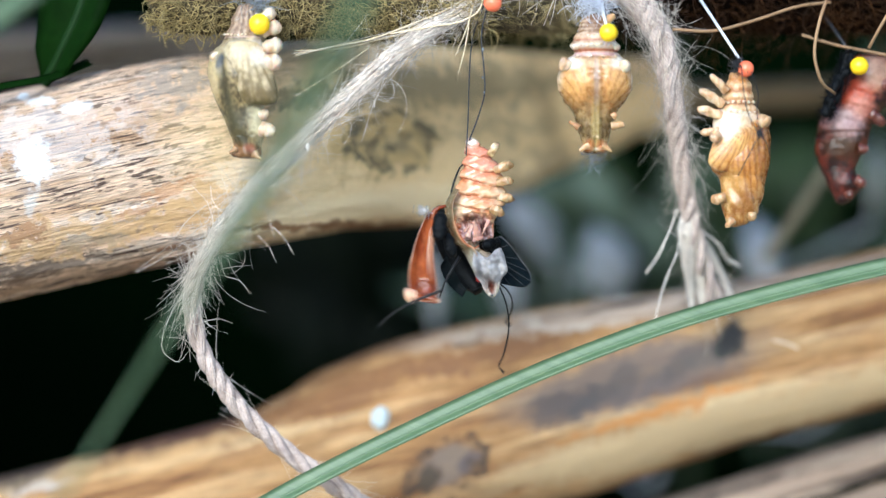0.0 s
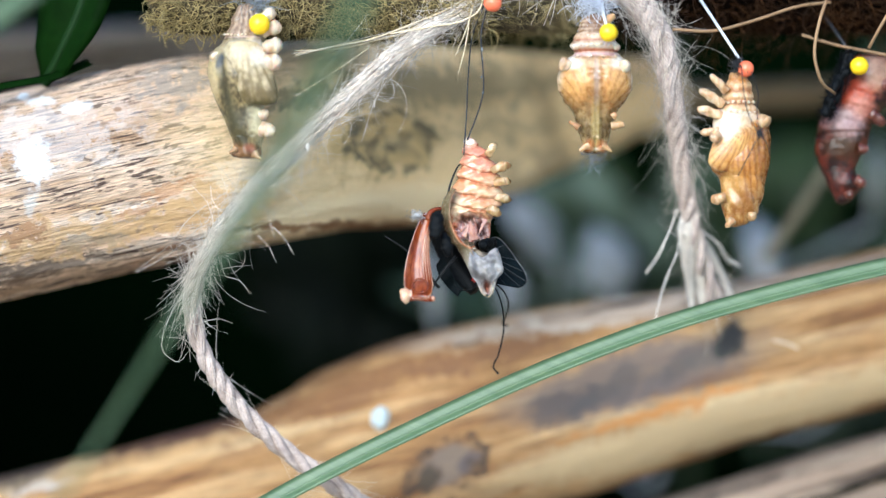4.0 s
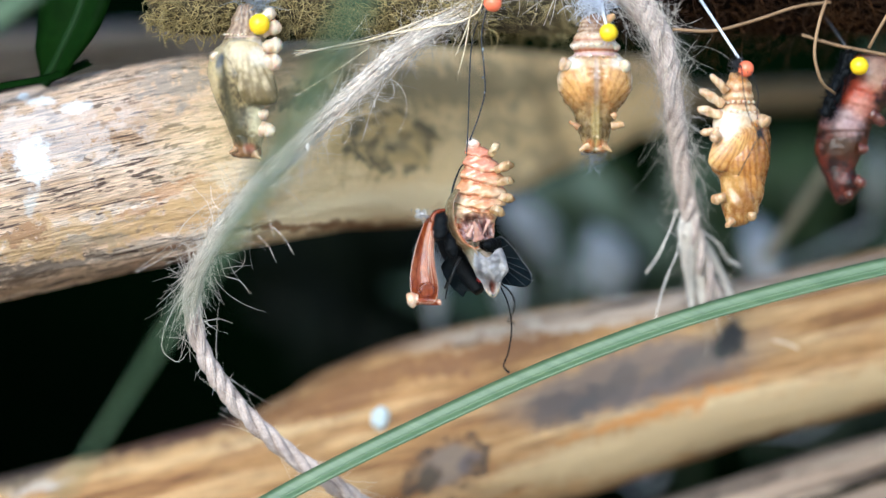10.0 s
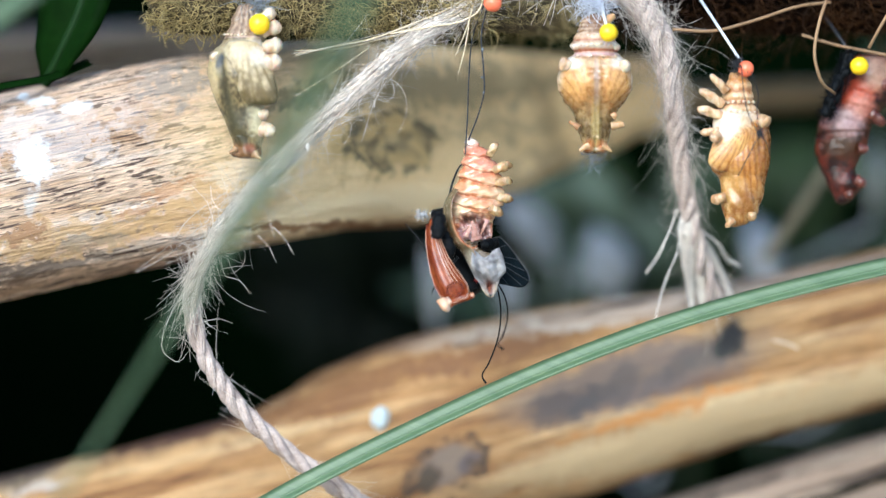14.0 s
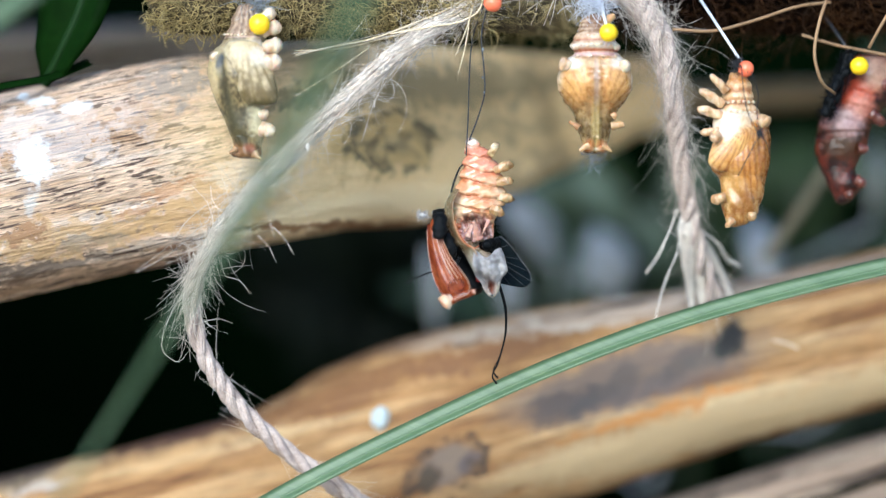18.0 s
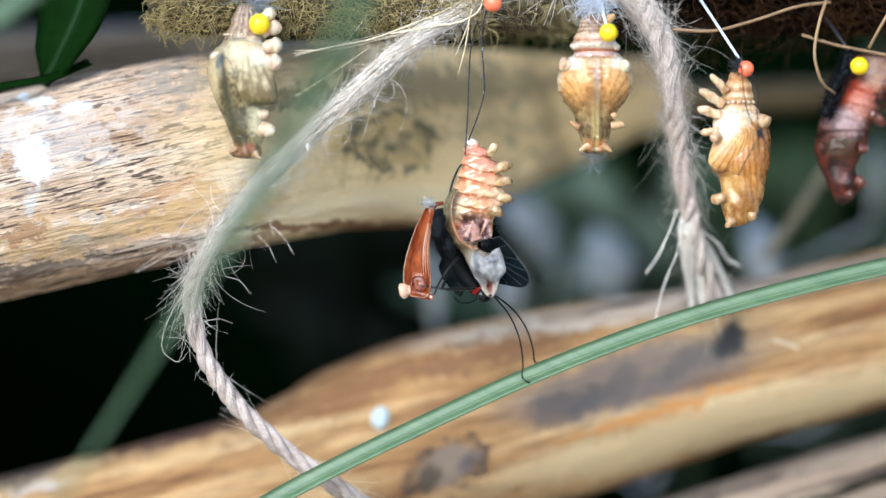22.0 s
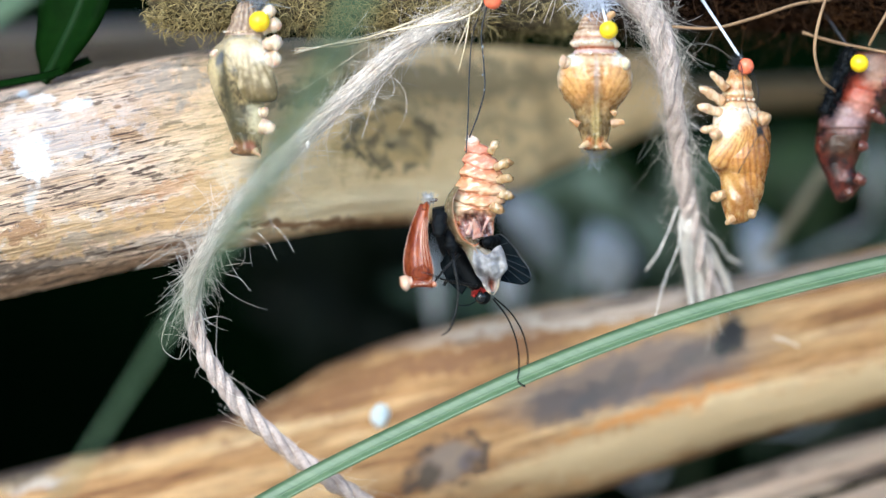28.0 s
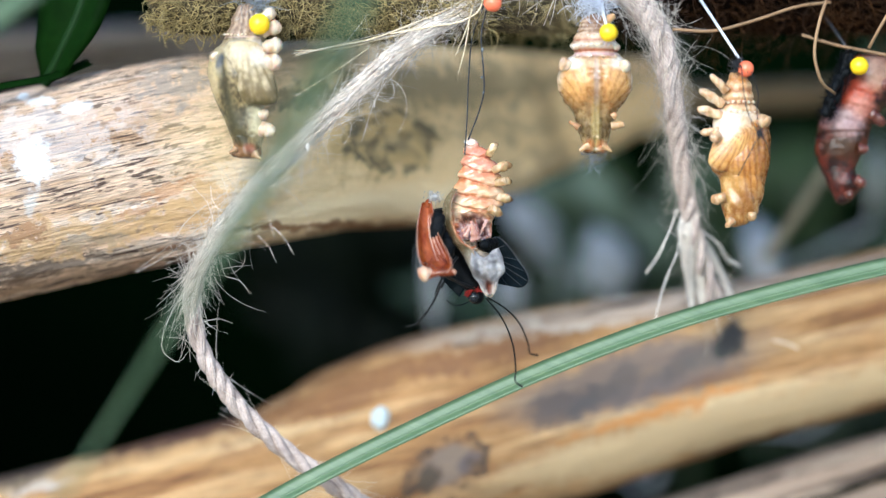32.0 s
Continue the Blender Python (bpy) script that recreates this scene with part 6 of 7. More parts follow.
for i in range(41):
    v, row, tone = i / 40, [], []
    for j in range(37):
        u = j / 36
        p = left[i].lerp(right[i], u)
        bulge = 1.2 * math.sin(u * math.pi) * (1 - 0.4 * v) + 1.0 * noise.noise(Vector((u * 2.6, v * 2.6, 11))) + 0.45 * noise.noise(Vector((u * 6, v * 6, 3)))
        gap = math.exp(-((u - 0.5 - 0.25 * (v - 0.85)) / 0.22) ** 2 - ((v - 0.86) / 0.13) ** 2)
        row.append(p + mm(0.25 * noise.noise(Vector((u * 3, v * 5, 50))), -bulge + 3.0 * gap, -1.9 * math.exp(-((u - 0.45) / 0.28) ** 2) * (1 - v) ** 4 + 0.3 * noise.noise(Vector((u * 6, v * 2, 8)))))
        n = 0.45 + 0.8 * noise.noise(Vector((u * 3, v * 3, 21))) + 0.4 * noise.noise(Vector((u * 9, v * 9, 5)))
        k = mixc((0.13, 0.125, 0.13), (0.46, 0.445, 0.44), n)
        k = mixc(k, (0.10, 0.09, 0.085), 0.85 * math.exp(-((u - 0.32) / 0.2) ** 2 - ((v - 0.62) / 0.1) ** 2))
        # Torn mouth: red-brown, with the cavity's shade darkened into the colour.
        k = mixc(k, (0.14, 0.035, 0.018), gap * 1.3)
        tone.append(mixc(k, (0.70, 0.56, 0.44), 1.4 * max(0, v - 0.72) * abs(u - 0.5) * 4))
    sheet.append(row)
    tones.extend(tone + tone[::-1])
s = Shape().sheet(sheet, 0.00015)
s.col = tones
part("grey_skin", s, M_GREYSKIN, case, "crumpled silver-grey skin with a torn mouth")
part("torn_edge", Shape().tube(spline([mm(8.75, -4.3, -8.5), mm(9.39, -3.8, -9.63), mm(10.48, -3.6, -10.24), mm(11.31, -4, -9.03), mm(11.66, -4.6, -7.09)], 40), lambda t: 0.00009 + 0.00004 * math.sin(t * 25), 8), M_LOBE, case, "pale torn edge")

# swinging red-brown flap, hung from its upper end
FLAP = mm(-2.41, -4, 7.58)
L = 157 * 0.12117
outer = []
for i in range(49):
    v = i / 48
    w = value([(0, 1.0), (0.12, 1.4), (0.25, 1.75), (0.45, 2.2), (0.6, 2.7), (0.72, 3.05), (0.84, 3.15), (0.93, 2.75), (1, 1.6)], v)
    row = []
    for j in range(25):
        u = -1 + j / 12
        dip = 1.9 * (1 - u * u) * value([(0, 0.3), (0.5, 0.8), (0.84, 1.25), (0.94, 0.6), (1, 0.0)], v)
        pleat = 0.10 * math.sin(u * 9) * min(1, v * 2) * (1 if v < 0.75 else max(0, (0.9 - v) / 0.15))
        pool = -0.7 * math.exp(-((u * 2.4) ** 2 + ((v - 0.84) / 0.06) ** 2))
        row.append(FLAP + mm(w * u - 1.3 * math.sin(math.pi * v), dip + pleat + pool - 0.6, -L * v))
    outer.append(row)
flap = part("flap", Shape().sheet(outer, 0.0004), M_FLAP, case, "glossy red-brown curled flap", FLAP)
part("rim", Shape().tube([r[0] for r in outer[3:]] + outer[-1][2:-2:2] + [r[24] for r in outer[:2:-1]], 0.00008, 8), M_FLAPRIM, flap, "pale rim")
# Folds drawn pale: the wet highlights along them are in the colour.
for j in (15, 18, 21):
    part("pleat", Shape().tube([r[j] - mm(0, 0.08, 0) for r in outer[8:38]], lambda t: 0.00015 * math.sin(math.pi * (0.1 + 0.85 * t)), 6), M_FLAPRIM, flap, "pleat, its highlight painted pale")
part("neck", Shape().tube(spline([FLAP + mm(-0.1, 0.2, -1.4), FLAP + mm(0.1, 0.2, 0.1), FLAP + mm(0.9, 0.5, 1.0), FLAP + mm(2.2, 1.2, 1.5)], 20), lambda t: 0.0007 * (1 - 0.5 * t), 12), M_FLAP, flap, "thin red-brown neck")
part("bowl", Shape().tube([FLAP + mm(-0.35 + 1.75 * math.cos(a), -0.35 + 0.25 * math.cos(a * 2), -L * 0.85 + 1.5 * math.sin(a)) for a in (6.2832 * i / 40 for i in range(41))], lambda t: 0.00020 + 0.00006 * math.sin(t * 40), 8), M_FLAP, flap, "glossy raised ring")
part("foot", Shape().tube(spline([FLAP + mm(-3.3, 0.5, -L * 0.985), FLAP + mm(-1.4, 0.1, -L * 0.965), FLAP + mm(1.1, 0.1, -L * 0.975), FLAP + mm(2.7, 0.5, -L * 0.985)], 30), lambda t: 0.00085 * (0.75 + 0.35 * math.sin(math.pi * t)), 14, 0.8), M_FLAP, flap, "red-brown lower edge")
part("lobe", lobe(Shape(), FLAP + mm(-2.2, 0.4, -L * 0.945), FLAP + mm(-4.7, 0.2, -L * 0.975), 1.3, 1.75), M_PEACH, flap, "pale rounded lobe")
part("lobe", lobe(Shape(), FLAP + mm(2.0, 0.5, -L * 0.975), FLAP + mm(3.1, 0.4, -L * 1.0), 0.75, 0.55), M_FLAPRIM, flap, "pale rounded lobe")
TUFT = mm(-3.85, -5, 9.01)
s = Shape()
s.ball(TUFT, 0.0009, 0.0008, 0.0006, 12, 8)
for _ in range(170):
    fibre(s, TUFT + Vector((rng.gauss(0, 0.0007), rng.gauss(0, 0.0005), rng.gauss(0, 0.0005))), wild(1), rng.uniform(0.0005, 0.0011), 0.00008, 0, 6)
tuft = part("tuft", s, M_TUFT, case, "grey-white fluffy tuft", TUFT)

# ---- the butterfly coming out ----
fly = thing("butterfly", PIVOT, "black butterfly with red collar struggling out of its pupa", "butterfly")
part("thorax", Shape().tube(spline([mm(-0.73, 4, 8.42), mm(0.0, 5, 3.79), mm(1.96, 6, -1.1), mm(4.89, 5, -5.74), mm(7.55, 3, -9.01)], 40), lambda t: 0.0018 + 0.0009 * math.sin(t * 3.1) - 0.0005 * t, 20), M_BLACK, fly, "velvety black thorax")
part("wing_base", lobe(Shape(), mm(-0.6, -7.2, 7.2), mm(-1.1, -8.6, 1.9), 1.5, 1.6), M_BLACK, fly)
part("wing_base", lobe(Shape(), mm(0.6, -5.5, 3.2), mm(2.0, -6.6, -1.8), 1.1, 1.25), M_BLACK, fly)
# crumpled wing on the far side of the skin
rows = []
ROOT = mm(9.01, 3, -0.85)
rim = spline([mm(9.22, 1, 1.34), mm(12.18, 3, 2.56), mm(14.76, 4, 0.24), mm(16.83, 4, -2.68), mm(18.51, 3, -5.24), mm(18.72, 2, -6.93), mm(17.48, 1, -8.13), mm(14.3, 0, -7.88), mm(10.91, 0, -7.15)], 64)
for i in range(25):
    v = i / 24
    rows.append([ROOT.lerp(p, v) + mm(0, (0.14 * math.sin(j * 0.62) + noise.noise(Vector((j * 0.10, v * 2, 3))) * 0.5) * v * (1.15 - v * 0.5), 0) for j, p in enumerate(rim)])
wing = part("wing", Shape().sheet(rows, 0.00018), M_WING, fly, "crumpled black wing")
for j in (5, 14, 23, 31, 40, 48, 56):
    part("vein", Shape().tube([r[j] - mm(0, 0.08, 0) for r in rows[1:]], lambda t: 0.00013 - 0.00006 * t, 6), M_VEIN, wing)
part("margin", Shape().tube([p - mm(0, 0.1, 0) for p in rows[-1][4:42]], 0.00009, 6), M_WINGEDGE, wing, "grey wing margin")
rows = [[mm(0.73, 4, -1.1).lerp(mm(5.61, 4, -7.81), j / 20) + mm(-1.6 * v - 1.0 * math.sin(j / 20 * 3.1) * v, 0.5 * math.sin(j * 0.5) * v, -2.6 * v) for j in range(21)] for v in (i / 12 for i in range(13))]
part("wing", Shape().sheet(rows, 0.00018), M_WING, fly, "crumpled black wing")

HEAD = mm(7.51, 0, -9.57)
head = part("head", Shape().ball(HEAD, 0.0017, 0.0016, 0.0016, 20, 14), M_BLACK, fly, "", HEAD)
part("eye", Shape().ball(HEAD + mm(-0.5, -0.9, 0.0), 0.00125, 0.0011, 0.00125, 18, 12), M_EYE, head, "dark grey round eye")
s = Shape()
for _ in range(80):
    g = rng.choice((rng.uniform(-0.25, -0.05), rng.uniform(0.2, 0.75)))
    p = HEAD + mm(-1.2 + 3.2 * g, -1.2, 0.9 + 0.9 * g) + wild(0.0005)
    fibre(s, p, Vector((rng.uniform(-1, 1), -0.6, rng.uniform(-0.5, 1))), rng.uniform(0.0004, 0.0010), 0.00012, 0, 1)
part("collar", s, M_RED, head, "bright red hairy collar")
part("proboscis", Shape().tube(spline([HEAD + mm(-1.0, -0.8, -0.6), HEAD + mm(-3.2, -1.2, -1.7), HEAD + mm(-5.4, -1.4, -1.5), HEAD + mm(-6.4, -1.4, -0.5)], 20), 0.00013, 6), M_BLACK, head)

AL = 176 * 0.12117


def feeler(root, name="antenna"):
    line = [root, root + mm(1.5, 0, -AL * 0.2), root + mm(2.1, 0, -AL * 0.5), root + mm(0.9, 0, -AL * 0.8), root + mm(0.0, 0, -AL * 0.94), root + mm(1.0, 0, -AL)]
    path = spline(line, 60)
    s = Shape().tube(path, lambda t: 0.00017 * (1 + 0.12 * math.sin(t * 190)) * (1 + 0.55 * max(0, t - 0.8) / 0.2), 7)
    return part(name, s, M_BLACK, head, "", root)


ANT = [feeler(HEAD + mm(2.2, -0.6, -0.4)), feeler(HEAD + mm(2.5, 1.4, -0.2))]


def leg(start, line, label=""):
    path = spline([start, *[start + q for q in line]], 30)
    return part("leg", Shape().tube(path, lambda t: 0.00034 - 0.00021 * t, 8), M_LEG, fly, label, start)


LEGS = [leg(mm(7.0, -4, -8.5), [mm(-3.2, -3, 0.2), mm(-6.4, -6, 0.5), mm(-9, -8.6, 1.1), mm(-11.8, -9.8, 1.6)]),
        leg(mm(3.38, -3, -1.69), [mm(-2.0, -1, -3.2), mm(-3.6, -1.2, -6.5), mm(-4.2, -1.2, -8.6)]),
        leg(mm(1.93, -5, 0.12), [mm(-0.8, -3.2, -3.0), mm(-2.2, -4.0, -10.2), mm(-4.9, -4.2, -15.0), mm(-6.6, -4.2, -16.8), mm(-8.2, -4.0, -17.2)]),
        leg(mm(-0.12, -9, -8.6), [mm(-5, 0, 0.8), mm(-11, 0, 1.1), mm(-16.2, 0, 0.2)])]


# ---- what moves ----
def hang(hinge, foot, twist):
    """The flap's pose in the case's space: hinge and lower end in mm, and its turn about its own length."""
    v = Vector((foot[0] - hinge[0], 0, foot[1] - hinge[1]))
    lean = math.sqrt(max(0, L * L - v.length_squared))
    q = Vector((0, 0, -1)).rotation_difference(Vector((v.x, -lean, v.z)))
    return Matrix.LocRotScale(mm(hinge[0], -4, hinge[1]) - PIVOT, q @ Euler((0, 0, radians(twist))).to_quaternion(), None)


def motions():
    sway = [
        (0, -0.18), (0.5, -0.18), (1, -0.35), (1.5, 0.18), (2, 0.35), (2.5, 0.35), (3, 0.35), (3.5, 0.71),
        (5.5, 0.71), (6, 0.35), (6.5, 0.18), (7, -0.35), (7.5, -0.35), (8, 0.18), (8.5, -0.18), (9, -0.18),
        (9.5, 0.18), (10, -0.35), (10.5, -0.18), (11, -0.18), (11.5, 0.35), (12, 0.35), (12.5, 0.18), (13, -0.88),
        (13.5, -0.71), (14, 0.18), (14.5, 0.71), (16.5, -0.18), (17, 0.35), (17.5, 0.35), (18, -0.18), (18.5, -0.35),
        (19, -0.35), (19.5, 0.18), (20, 0.18), (20.5, -0.18), (21, -0.18), (21.5, 0.18), (22, 0.18), (22.5, 0.35),
        (23, 0.35), (23.5, -0.18), (24, -0.18), (24.5, -0.18), (25, -0.18), (25.5, -0.18), (27.5, -0.18), (28, -0.18),
        (28.5, -0.18), (29, 0.18), (29.5, -0.18), (30, -0.35), (30.5, -0.18), (31, 0.18), (31.5, 0.71), (32, 0.35),
    ]
    for ob in (case, fly):
        walk(ob, [(t, Matrix.Translation(O + PIVOT) @ pose(0, 0, 0, 0, a, 0)) for t, a in sway])
    flaps = [
        (0, hang((-2.18, 7.88), (-3.98, -11.13), -20)),
        (0.1, hang((-2.3, 7.8), (0.6, -11.0), -10)),
        (0.2, hang((-2.4, 7.8), (-3.2, -11.1), -18)),
        (0.3, hang((-2.42, 7.88), (-4.9, -11.0), -24)),
        (0.5, hang((-2.42, 7.88), (-7.05, -10.88), -30)),
        (0.6, hang((-2.42, 7.88), (-7.05, -10.88), -30)),
        (0.7, hang((-2.42, 7.88), (-5.0, -11.0), -25)),
        (0.8, hang((-2.3, 7.8), (0.3, -11.0), -10)),
        (0.9, hang((-2.4, 7.8), (-2.8, -11.1), -18)),
        (1, hang((-2.42, 7.88), (-6.5, -10.88), -28)),
        (1.1, hang((-2.42, 7.88), (-8.2, -10.8), -32)),
        (1.2, hang((-2.42, 7.88), (-5.0, -11.0), -24)),
        (1.3, hang((-2.3, 7.8), (0.4, -11.0), -10)),
        (1.4, hang((-2.4, 7.8), (-3.0, -11.1), -18)),
        (1.5, hang((-2.42, 7.88), (-6.6, -10.88), -28)),
        (1.7, hang((-2.42, 7.8), (-7.7, -10.9), -30)),
        (1.9, hang((-2.42, 7.7), (-7.8, -11.0), -30)),
        (2, hang((-2.18, 7.63), (-5.01, -11.12), -25)),
        (2.1, hang((-2.2, 7.63), (-3.7, -11.12), -20)),
        (2.2, hang((-2.3, 7.63), (-6.0, -11.12), -26)),
        (2.4, hang((-2.42, 7.63), (-7.9, -11.1), -30)),
        (2.5, hang((-2.42, 7.63), (-7.4, -11.12), -30)),
        (2.6, hang((-2.42, 7.5), (-3.4, -11.1), -14)),
        (2.8, hang((-2.42, 7.4), (-0.2, -11.1), -6)),
        (3, hang((-2.42, 7.39), (-2.94, -11.1), -10)),
        (3.2, hang((-2.42, 7.39), (-2.9, -11.0), -10)),
        (3.3, hang((-2.42, 7.39), (-0.6, -11.0), -6)),
        (3.5, hang((-2.42, 7.39), (-2.68, -10.85), -10)),
        (5.5, hang((-2.42, 7.39), (-4.61, -11.36), -25)),
        (6, hang((-2.18, 7.39), (-5.01, -11.49), -25)),
        (6.5, hang((-2.18, 7.15), (-5.01, -11.22), -25)),
        (7, hang((-2.42, 7.15), (-3.58, -11.35), -20)),
        (7.5, hang((-2.42, 7.15), (-5.76, -11.47), -28)),
        (8, hang((-3.15, 6.42), (0.45, -11.05), 0)),
        (8.5, hang((-3.15, 6.42), (1.22, -11.05), 0)),
        (9, hang((-2.91, 6.66), (0.3, -11.32), 0)),
        (9.5, hang((-2.67, 6.91), (-0.1, -11.33), -5)),
        (10, hang((-2.42, 7.15), (-3.71, -11.47), -22)),
        (10.5, hang((-2.42, 7.15), (-0.88, -11.35), -12)),
        (11, hang((-2.42, 7.15), (-1.65, -11.35), -14)),
        (11.5, hang((-2.67, 6.66), (0.67, -11.32), -10)),
        (12, hang((-2.67, 6.91), (0.16, -11.33), -12)),
        (12.5, hang((-2.67, 6.66), (1.96, -11.06), -10)),
        (13, hang((-2.67, 6.91), (1.19, -11.2), -14)),
        (13.5, hang((-2.42, 6.42), (1.94, -11.05), -12)),
        (14, hang((-2.42, 5.45), (4.0, -10.99), -12)),
        (14.5, hang((-2.42, 5.45), (3.74, -10.99), -12)),
        (16.5, hang((-2.42, 5.45), (4.26, -10.73), -12)),
        (17, hang((-2.42, 5.45), (3.61, -10.6), -12)),
        (17.5, hang((-2.42, 5.45), (3.36, -10.35), -12)),
        (18, hang((-2.42, 5.45), (3.87, -10.22), -12)),
        (18.5, hang((-2.42, 5.69), (3.23, -10.1), -10)),
        (19, hang((-2.18, 8.12), (-5.01, -11.4), -25)),
        (19.5, hang((-2.18, 8.36), (-4.49, -11.16), -25)),
        (20, hang((-2.18, 8.6), (-4.24, -11.18), -25)),
        (20.5, hang((-2.18, 8.42), (-4.24, -11.1), -22)),
        (21, hang((-2.18, 8.48), (-4.24, -11.04), -22)),
        (21.5, hang((-2.42, 8.57), (-4.74, -10.96), -22)),
        (22, hang((-2.42, 8.6), (-4.99, -10.92), -20)),
        (22.5, hang((-2.42, 8.83), (-3.45, -10.18), -8)),
        (23, hang((-2.42, 9.06), (-2.04, -8.66), 0)),
        (23.5, hang((-2.42, 9.03), (-2.68, -8.31), 0)),
        (24, hang((-2.42, 9.09), (-3.07, -8.38), 0)),
        (24.5, hang((-2.42, 8.94), (-3.19, -8.4), 0)),
        (25, hang((-2.42, 8.92), (-3.32, -8.16), 0)),
        (25.5, hang((-2.67, 8.77), (-3.69, -8.05), -2)),
        (26.5, hang((-3.15, 8.85), (-4.43, -8.24), -8)),
        (27.5, hang((-3.76, 9.02), (-4.66, -8.2), -12)),
        (28, hang((-3.88, 9.02), (-4.65, -8.19), -12)),
        (28.5, hang((-4.12, 9.03), (-5.02, -8.18), -14)),
        (29, hang((-4.36, 9.12), (-5.13, -7.7), -14)),
        (29.5, hang((-4.6, 9.25), (-4.6, -7.32), -10)),
        (30, hang((-5.33, 9.54), (-3.02, -6.13), 48)),
        (30.5, hang((-3.39, 9.38), (-1.85, -6.29), 6)),
        (31, hang((-3.15, 9.81), (-1.35, -5.6), 4)),
        (31.5, hang((-3.15, 9.81), (-0.84, -5.85), 2)),
        (32, hang((-3.15, 9.81), (0.06, -5.34), 0)),
    ]
    walk(flap, flaps)
    walk(tuft, [(t, Matrix.Translation(mm(x, -5, z) - PIVOT)) for t, x, z in (
        (0, -4.36, 8.12),
        (1, -5.57, 6.79),
        (2, -5.21, 6.79),
        (3, -5.09, 6.91),
        (3.5, -5.09, 6.91),
        (5.5, -5.45, 6.91),
        (6, -5.57, 6.91),
        (7, -5.09, 6.66),
        (8, -4.73, 5.09),
        (9, -5.09, 5.33),
        (10, -4.97, 7.39),
        (11, -5.09, 7.15),
        (12, -4.73, 7.39),
        (13, -4.36, 8.12),
        (14, -4.48, 7.15),
        (17, -4.48, 7.27),
        (18, -4.6, 7.15),
        (18.5, -4.12, 8.12),
        (19, -3.15, 9.57),
        (20, -3.27, 10.06),
        (22, -3.15, 9.81),
        (24, -3.15, 10.06),
        (25.5, -3.27, 9.74),
        (27.5, -3.39, 10.23),
        (29, -3.27, 10.58),
        (29.6, -2.42, 10.71),
        (30, -1.82, 10.87),
        (30.5, -2.3, 10.59),
        (31, -2.18, 10.78),
        (32, -1.7, 11.03),
    )])
    heads = [
        (0, 9.45, -7.15),
        (0.5, 9.45, -7.15),
        (1, 9.45, -7.15),
        (2, 9.45, -7.15),
        (3, 9.45, -7.15),
        (3.5, 9.45, -7.15),
        (5.5, 9.45, -7.15),
        (6, 9.45, -7.15),
        (7, 9.45, -7.15),
        (8, 9.45, -7.15),
        (9, 9.45, -7.15),
        (10, 9.45, -7.15),
        (11, 9.45, -7.15),
        (12, 9.45, -7.15),
        (13, 9.45, -7.15),
        (14, 9.45, -7.15),
        (14.5, 9.45, -7.15),
        (16.5, 9.45, -7.15),
        (17, 9.45, -7.15),
        (18, 9.45, -7.15),
        (18.5, 6.54, -9.81),
        (19, 6.54, -10.3),
        (20, 7.51, -10.54),
        (21, 8.24, -10.18),
        (22, 8.97, -9.81),
        (23, 9.69, -9.96),
        (24, 9.21, -9.94),
        (25, 8.72, -10.23),
        (25.5, 8.48, -10.37),
        (27.5, 8.0, -10.86),
        (28, 8.36, -10.85),
        (28.5, 8.36, -10.84),
        (29, 8.24, -10.75),
        (30, 7.75, -11.06),
        (30.5, 7.75, -10.98),
        (31, 7.39, -10.06),
        (31.5, 7.51, -9.81),
        (32, 7.51, -10.3),
    ]
    walk(head, [(t, Matrix.Translation(mm(x, 0, z) - PIVOT)) for t, x, z in heads])
    tips = [
        (0, 12.6, -26.05),
        (0.5, 16.48, -25.32),
        (1, 15.87, -25.45),
        (2, 13.09, -26.05),
        (3, 15.75, -26.05),
        (3.5, 13.21, -26.05),
        (5.5, 12.24, -26.78),
        (6, 13.09, -26.66),
        (7, 12.36, -27.26),
        (8, 14.3, -27.38),
        (9, 12.72, -27.38),
        (10, 13.45, -26.05),
        (11, 11.75, -26.78),
        (12, 13.81, -26.9),
        (13, 13.57, -27.38),
        (14, 9.45, -28.96),
        (14.5, 9.21, -29.2),
        (16.5, 9.45, -29.69),
        (17, 7.15, -29.93),
        (18, 11.27, -29.81),
        (18.5, 11.63, -29.69),
        (19, 12.48, -29.69),
        (20, 15.87, -29.44),
        (21, 18.54, -28.35),
        (22, 18.54, -28.23),
        (23, 21.08, -27.05),
        (24, 19.87, -27.38),
        (25, 18.9, -27.8),
        (25.5, 18.42, -28.18),
        (27.5, 17.45, -29.15),
        (28, 17.08, -29.63),
        (28.5, 16.84, -29.14),
        (29, 16.96, -29.65),
        (30, 16.24, -28.87),
        (30.5, 17.81, -28.55),
        (31, 14.42, -29.08),
        (31.5, 16.24, -29.08),
        (32, 17.33, -29.08),
    ]
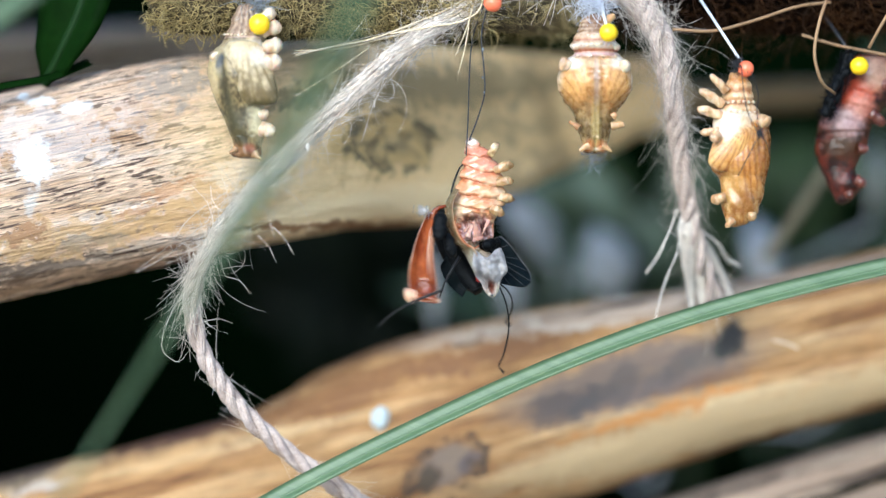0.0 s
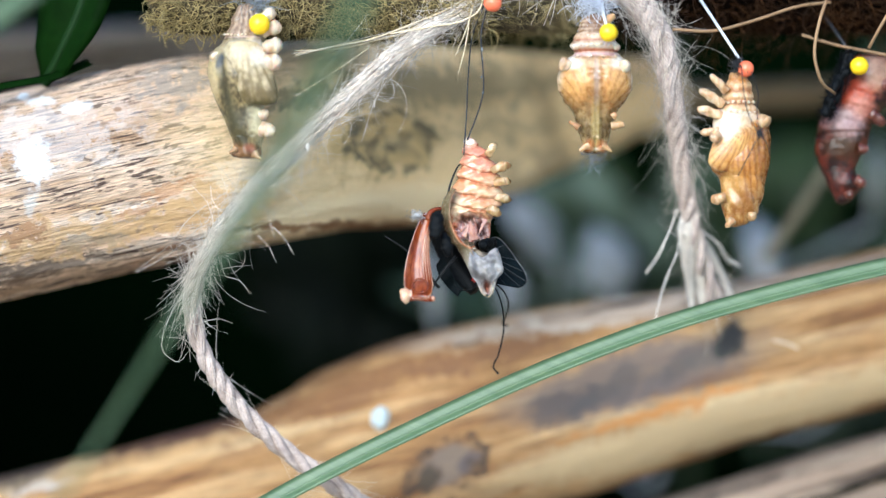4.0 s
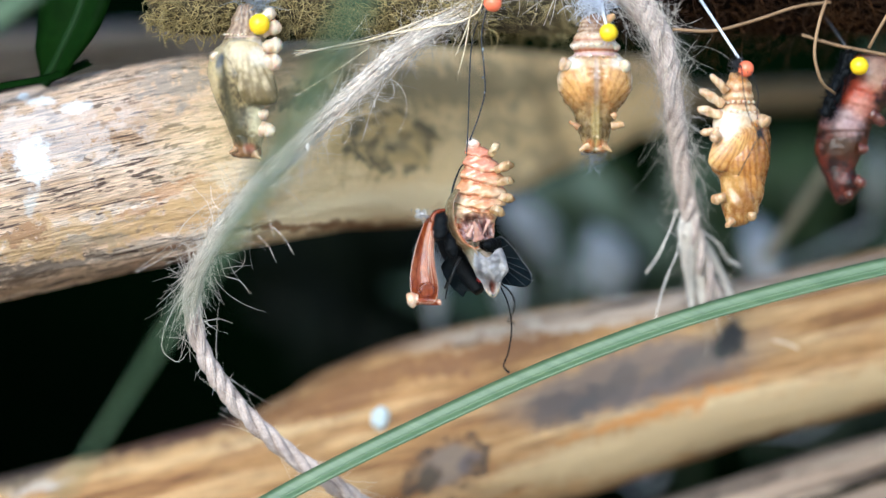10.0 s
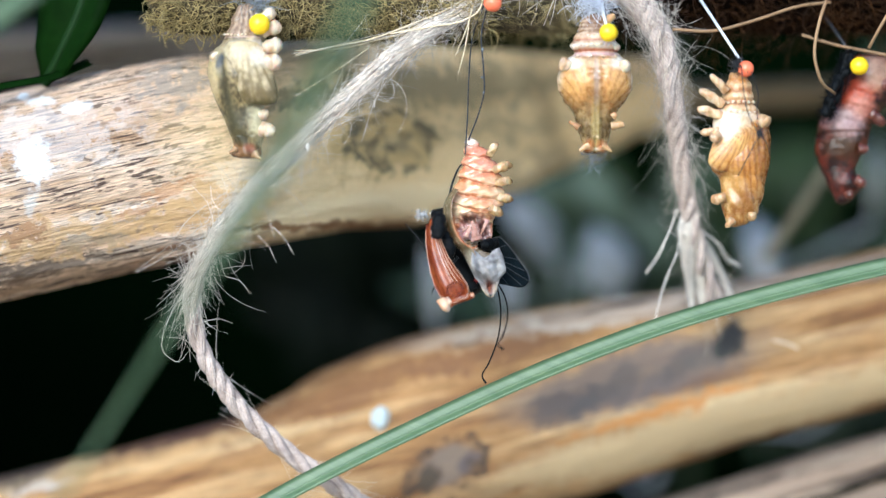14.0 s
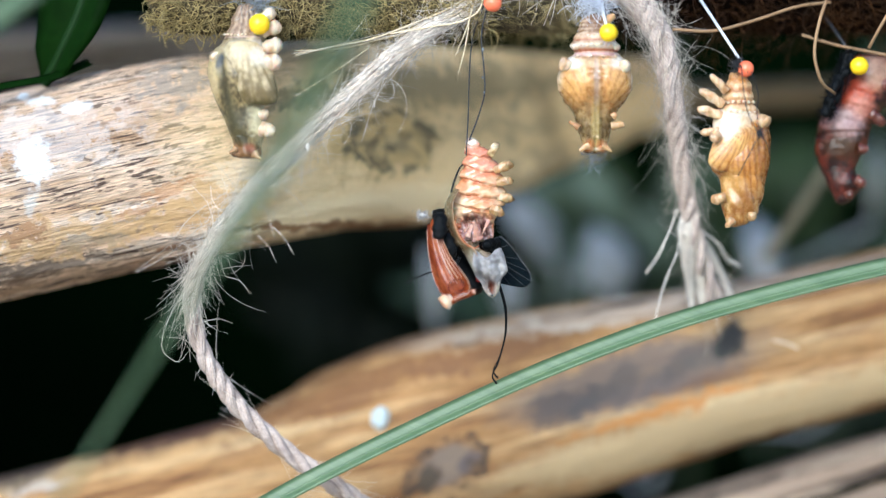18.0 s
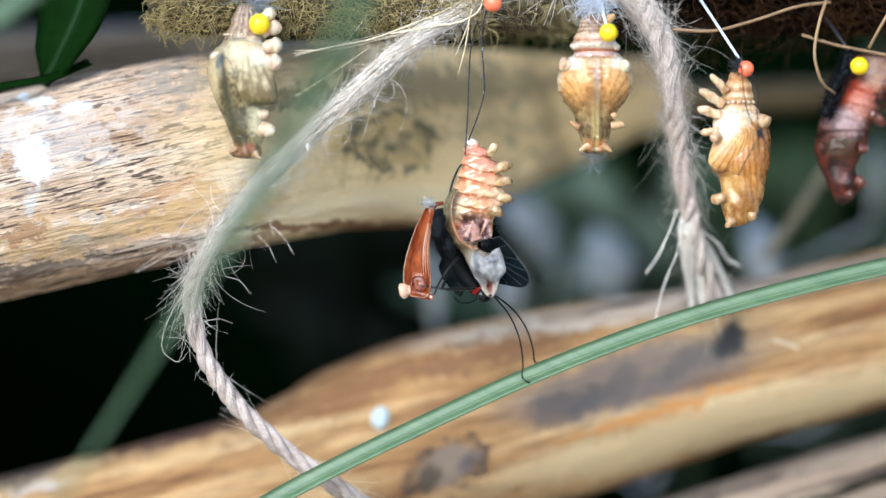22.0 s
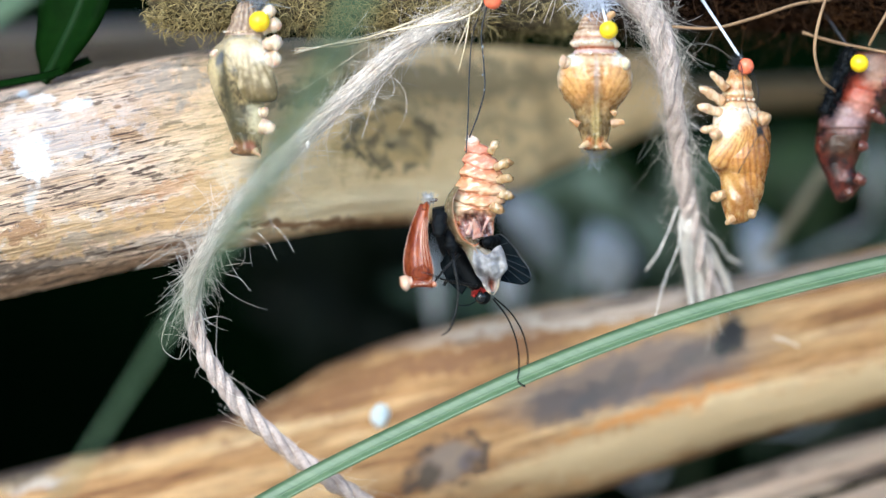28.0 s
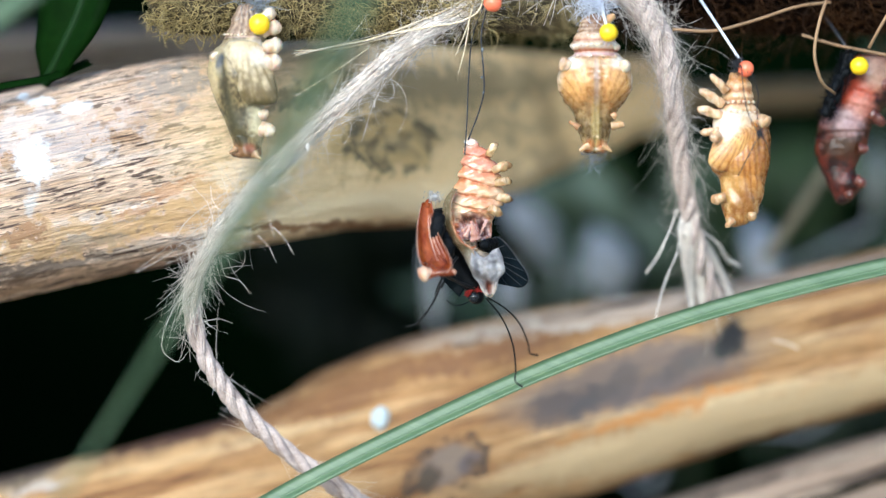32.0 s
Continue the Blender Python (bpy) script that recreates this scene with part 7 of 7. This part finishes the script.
    tips2 = [
        (0, 14.78, -16.84),
        (0.5, 16.72, -17.08),
        (1, 16.6, -17.08),
        (2, 14.78, -17.33),
        (3, 16.6, -15.99),
        (3.5, 15.27, -16.6),
        (5.5, 15.03, -17.57),
        (6, 15.15, -17.81),
        (7, 14.66, -18.05),
        (8, 16.6, -19.87),
        (9, 15.63, -18.54),
        (10, 15.27, -16.6),
        (11, 13.45, -17.45),
        (12, 15.99, -16.48),
        (13, 14.66, -16.84),
        (14, 13.45, -22.05),
        (14.5, 12.84, -22.9),
        (16.5, 11.63, -25.32),
        (17, 10.91, -26.54),
        (18, 11.63, -27.99),
        (18.5, 13.45, -27.99),
        (19, 14.78, -28.23),
        (20, 18.78, -25.93),
        (21, 21.2, -25.32),
        (22, 21.93, -25.2),
        (23, 22.66, -23.29),
        (24, 22.78, -23.51),
        (25, 21.2, -24.28),
        (25.5, 20.96, -24.91),
        (27.5, 20.6, -26.12),
        (28, 19.99, -26.97),
        (28.5, 20.6, -26.48),
        (29, 21.08, -26.38),
        (30, 20.11, -22.33),
        (30.5, 20.36, -21.64),
        (31, 19.14, -22.66),
        (31.5, 21.08, -21.93),
        (32, 21.2, -23.26),
    ]
    for ob, table, off, side in ((ANT[0], tips, mm(2.2, -0.6, -0.4), -1), (ANT[1], tips2, mm(2.5, 1.4, -0.2), 1)):
        rows = []
        for (t, x, z), (_, hx, hz) in zip(table, heads):
            v = mm(x - hx, 0, z - hz) - off
            v.y = side * math.sqrt(max(0, (AL / 1000) ** 2 - v.x * v.x - v.z * v.z))
            rows.append((t, Matrix.LocRotScale(off, Vector((1.0, 0, -AL)).rotation_difference(v), None)))
        walk(ob, rows)
    # legs: folded away behind the body, then feeling about
    fold = (95, 19)
    turns = (
        [(0, *fold), (19, *fold), (19.6, 45, 10), (20, -12, 0), (20.6, -6, 0), (22, -4, 0), (23.5, 2, 0), (25.5, 0, 0), (27.5, 6, 0), (28.5, 8, 0), (29.5, 6, 0), (29.8, 35, 6), (30, 60, 14), (30.3, 40, 8), (30.5, 18, 0), (31, 32, 0), (31.5, 38, 2), (32, 20, 0)],
        [(0, 0, 0), (5, 8, 0), (9, -10, 0), (13, 12, 0), (18, -8, 0), (22, 6, 0), (25, -4, 0), (28, 14, 0), (30, -10, 0), (32, 4, 0)],
        [(0, 165, 12), (22.1, 165, 12), (22.3, 100, 12), (22.5, 40, 6), (22.7, 4, 0), (23, -7, 0), (24, -8, 0), (25, 0, 0), (25.5, 2, 0), (27.5, -8, 0), (28, -18, 0), (28.5, -6, 0), (29, 2, 0), (29.5, 4, 0), (29.65, 60, 8), (29.85, 120, 12), (30, 165, 12), (30.2, 110, 12), (30.35, 60, 6), (30.5, 18, 0), (31, 12, 0), (31.5, 14, 0), (32, 4, 0)],
        [(0, -30, 0), (0.3, -2, 0), (0.6, -4, 0), (1, -9, 0), (1.5, 0, 0), (2, 4, 0), (2.5, 10, 0), (2.7, 30, 14), (3, 44, 14), (5.5, 40, 14), (6, 52, 14), (6.5, 85, 16), (7, 104, 18), (11, 104, 18), (11.5, 75, 14), (12, 48, 14), (12.5, 30, 14), (13, 20, 14, -2.5), (14, 60, 14), (16.5, 64, 14), (17, 58, 14), (17.5, 20, 14, 4, 3), (18, -14, 14, 7.6, 5), (18.4, 40, 16, 5, 3), (19, 104, 18), (30.9, 104, 18), (31.2, 40, 14), (31.5, -24, 11, -3.5, -0.5), (31.8, 40, 14), (32, 104, 18)])
    for ob, rows in zip(LEGS, turns):
        rest = BASE[ob.name] - PIVOT
        walk(ob, [(t, Matrix.Translation(rest + mm(slid[0] if slid else 0, back, slid[1] if len(slid) > 1 else 0)) @ pose(0, 0, 0, 0, a, 0)) for t, a, back, *slid in rows])


motions()
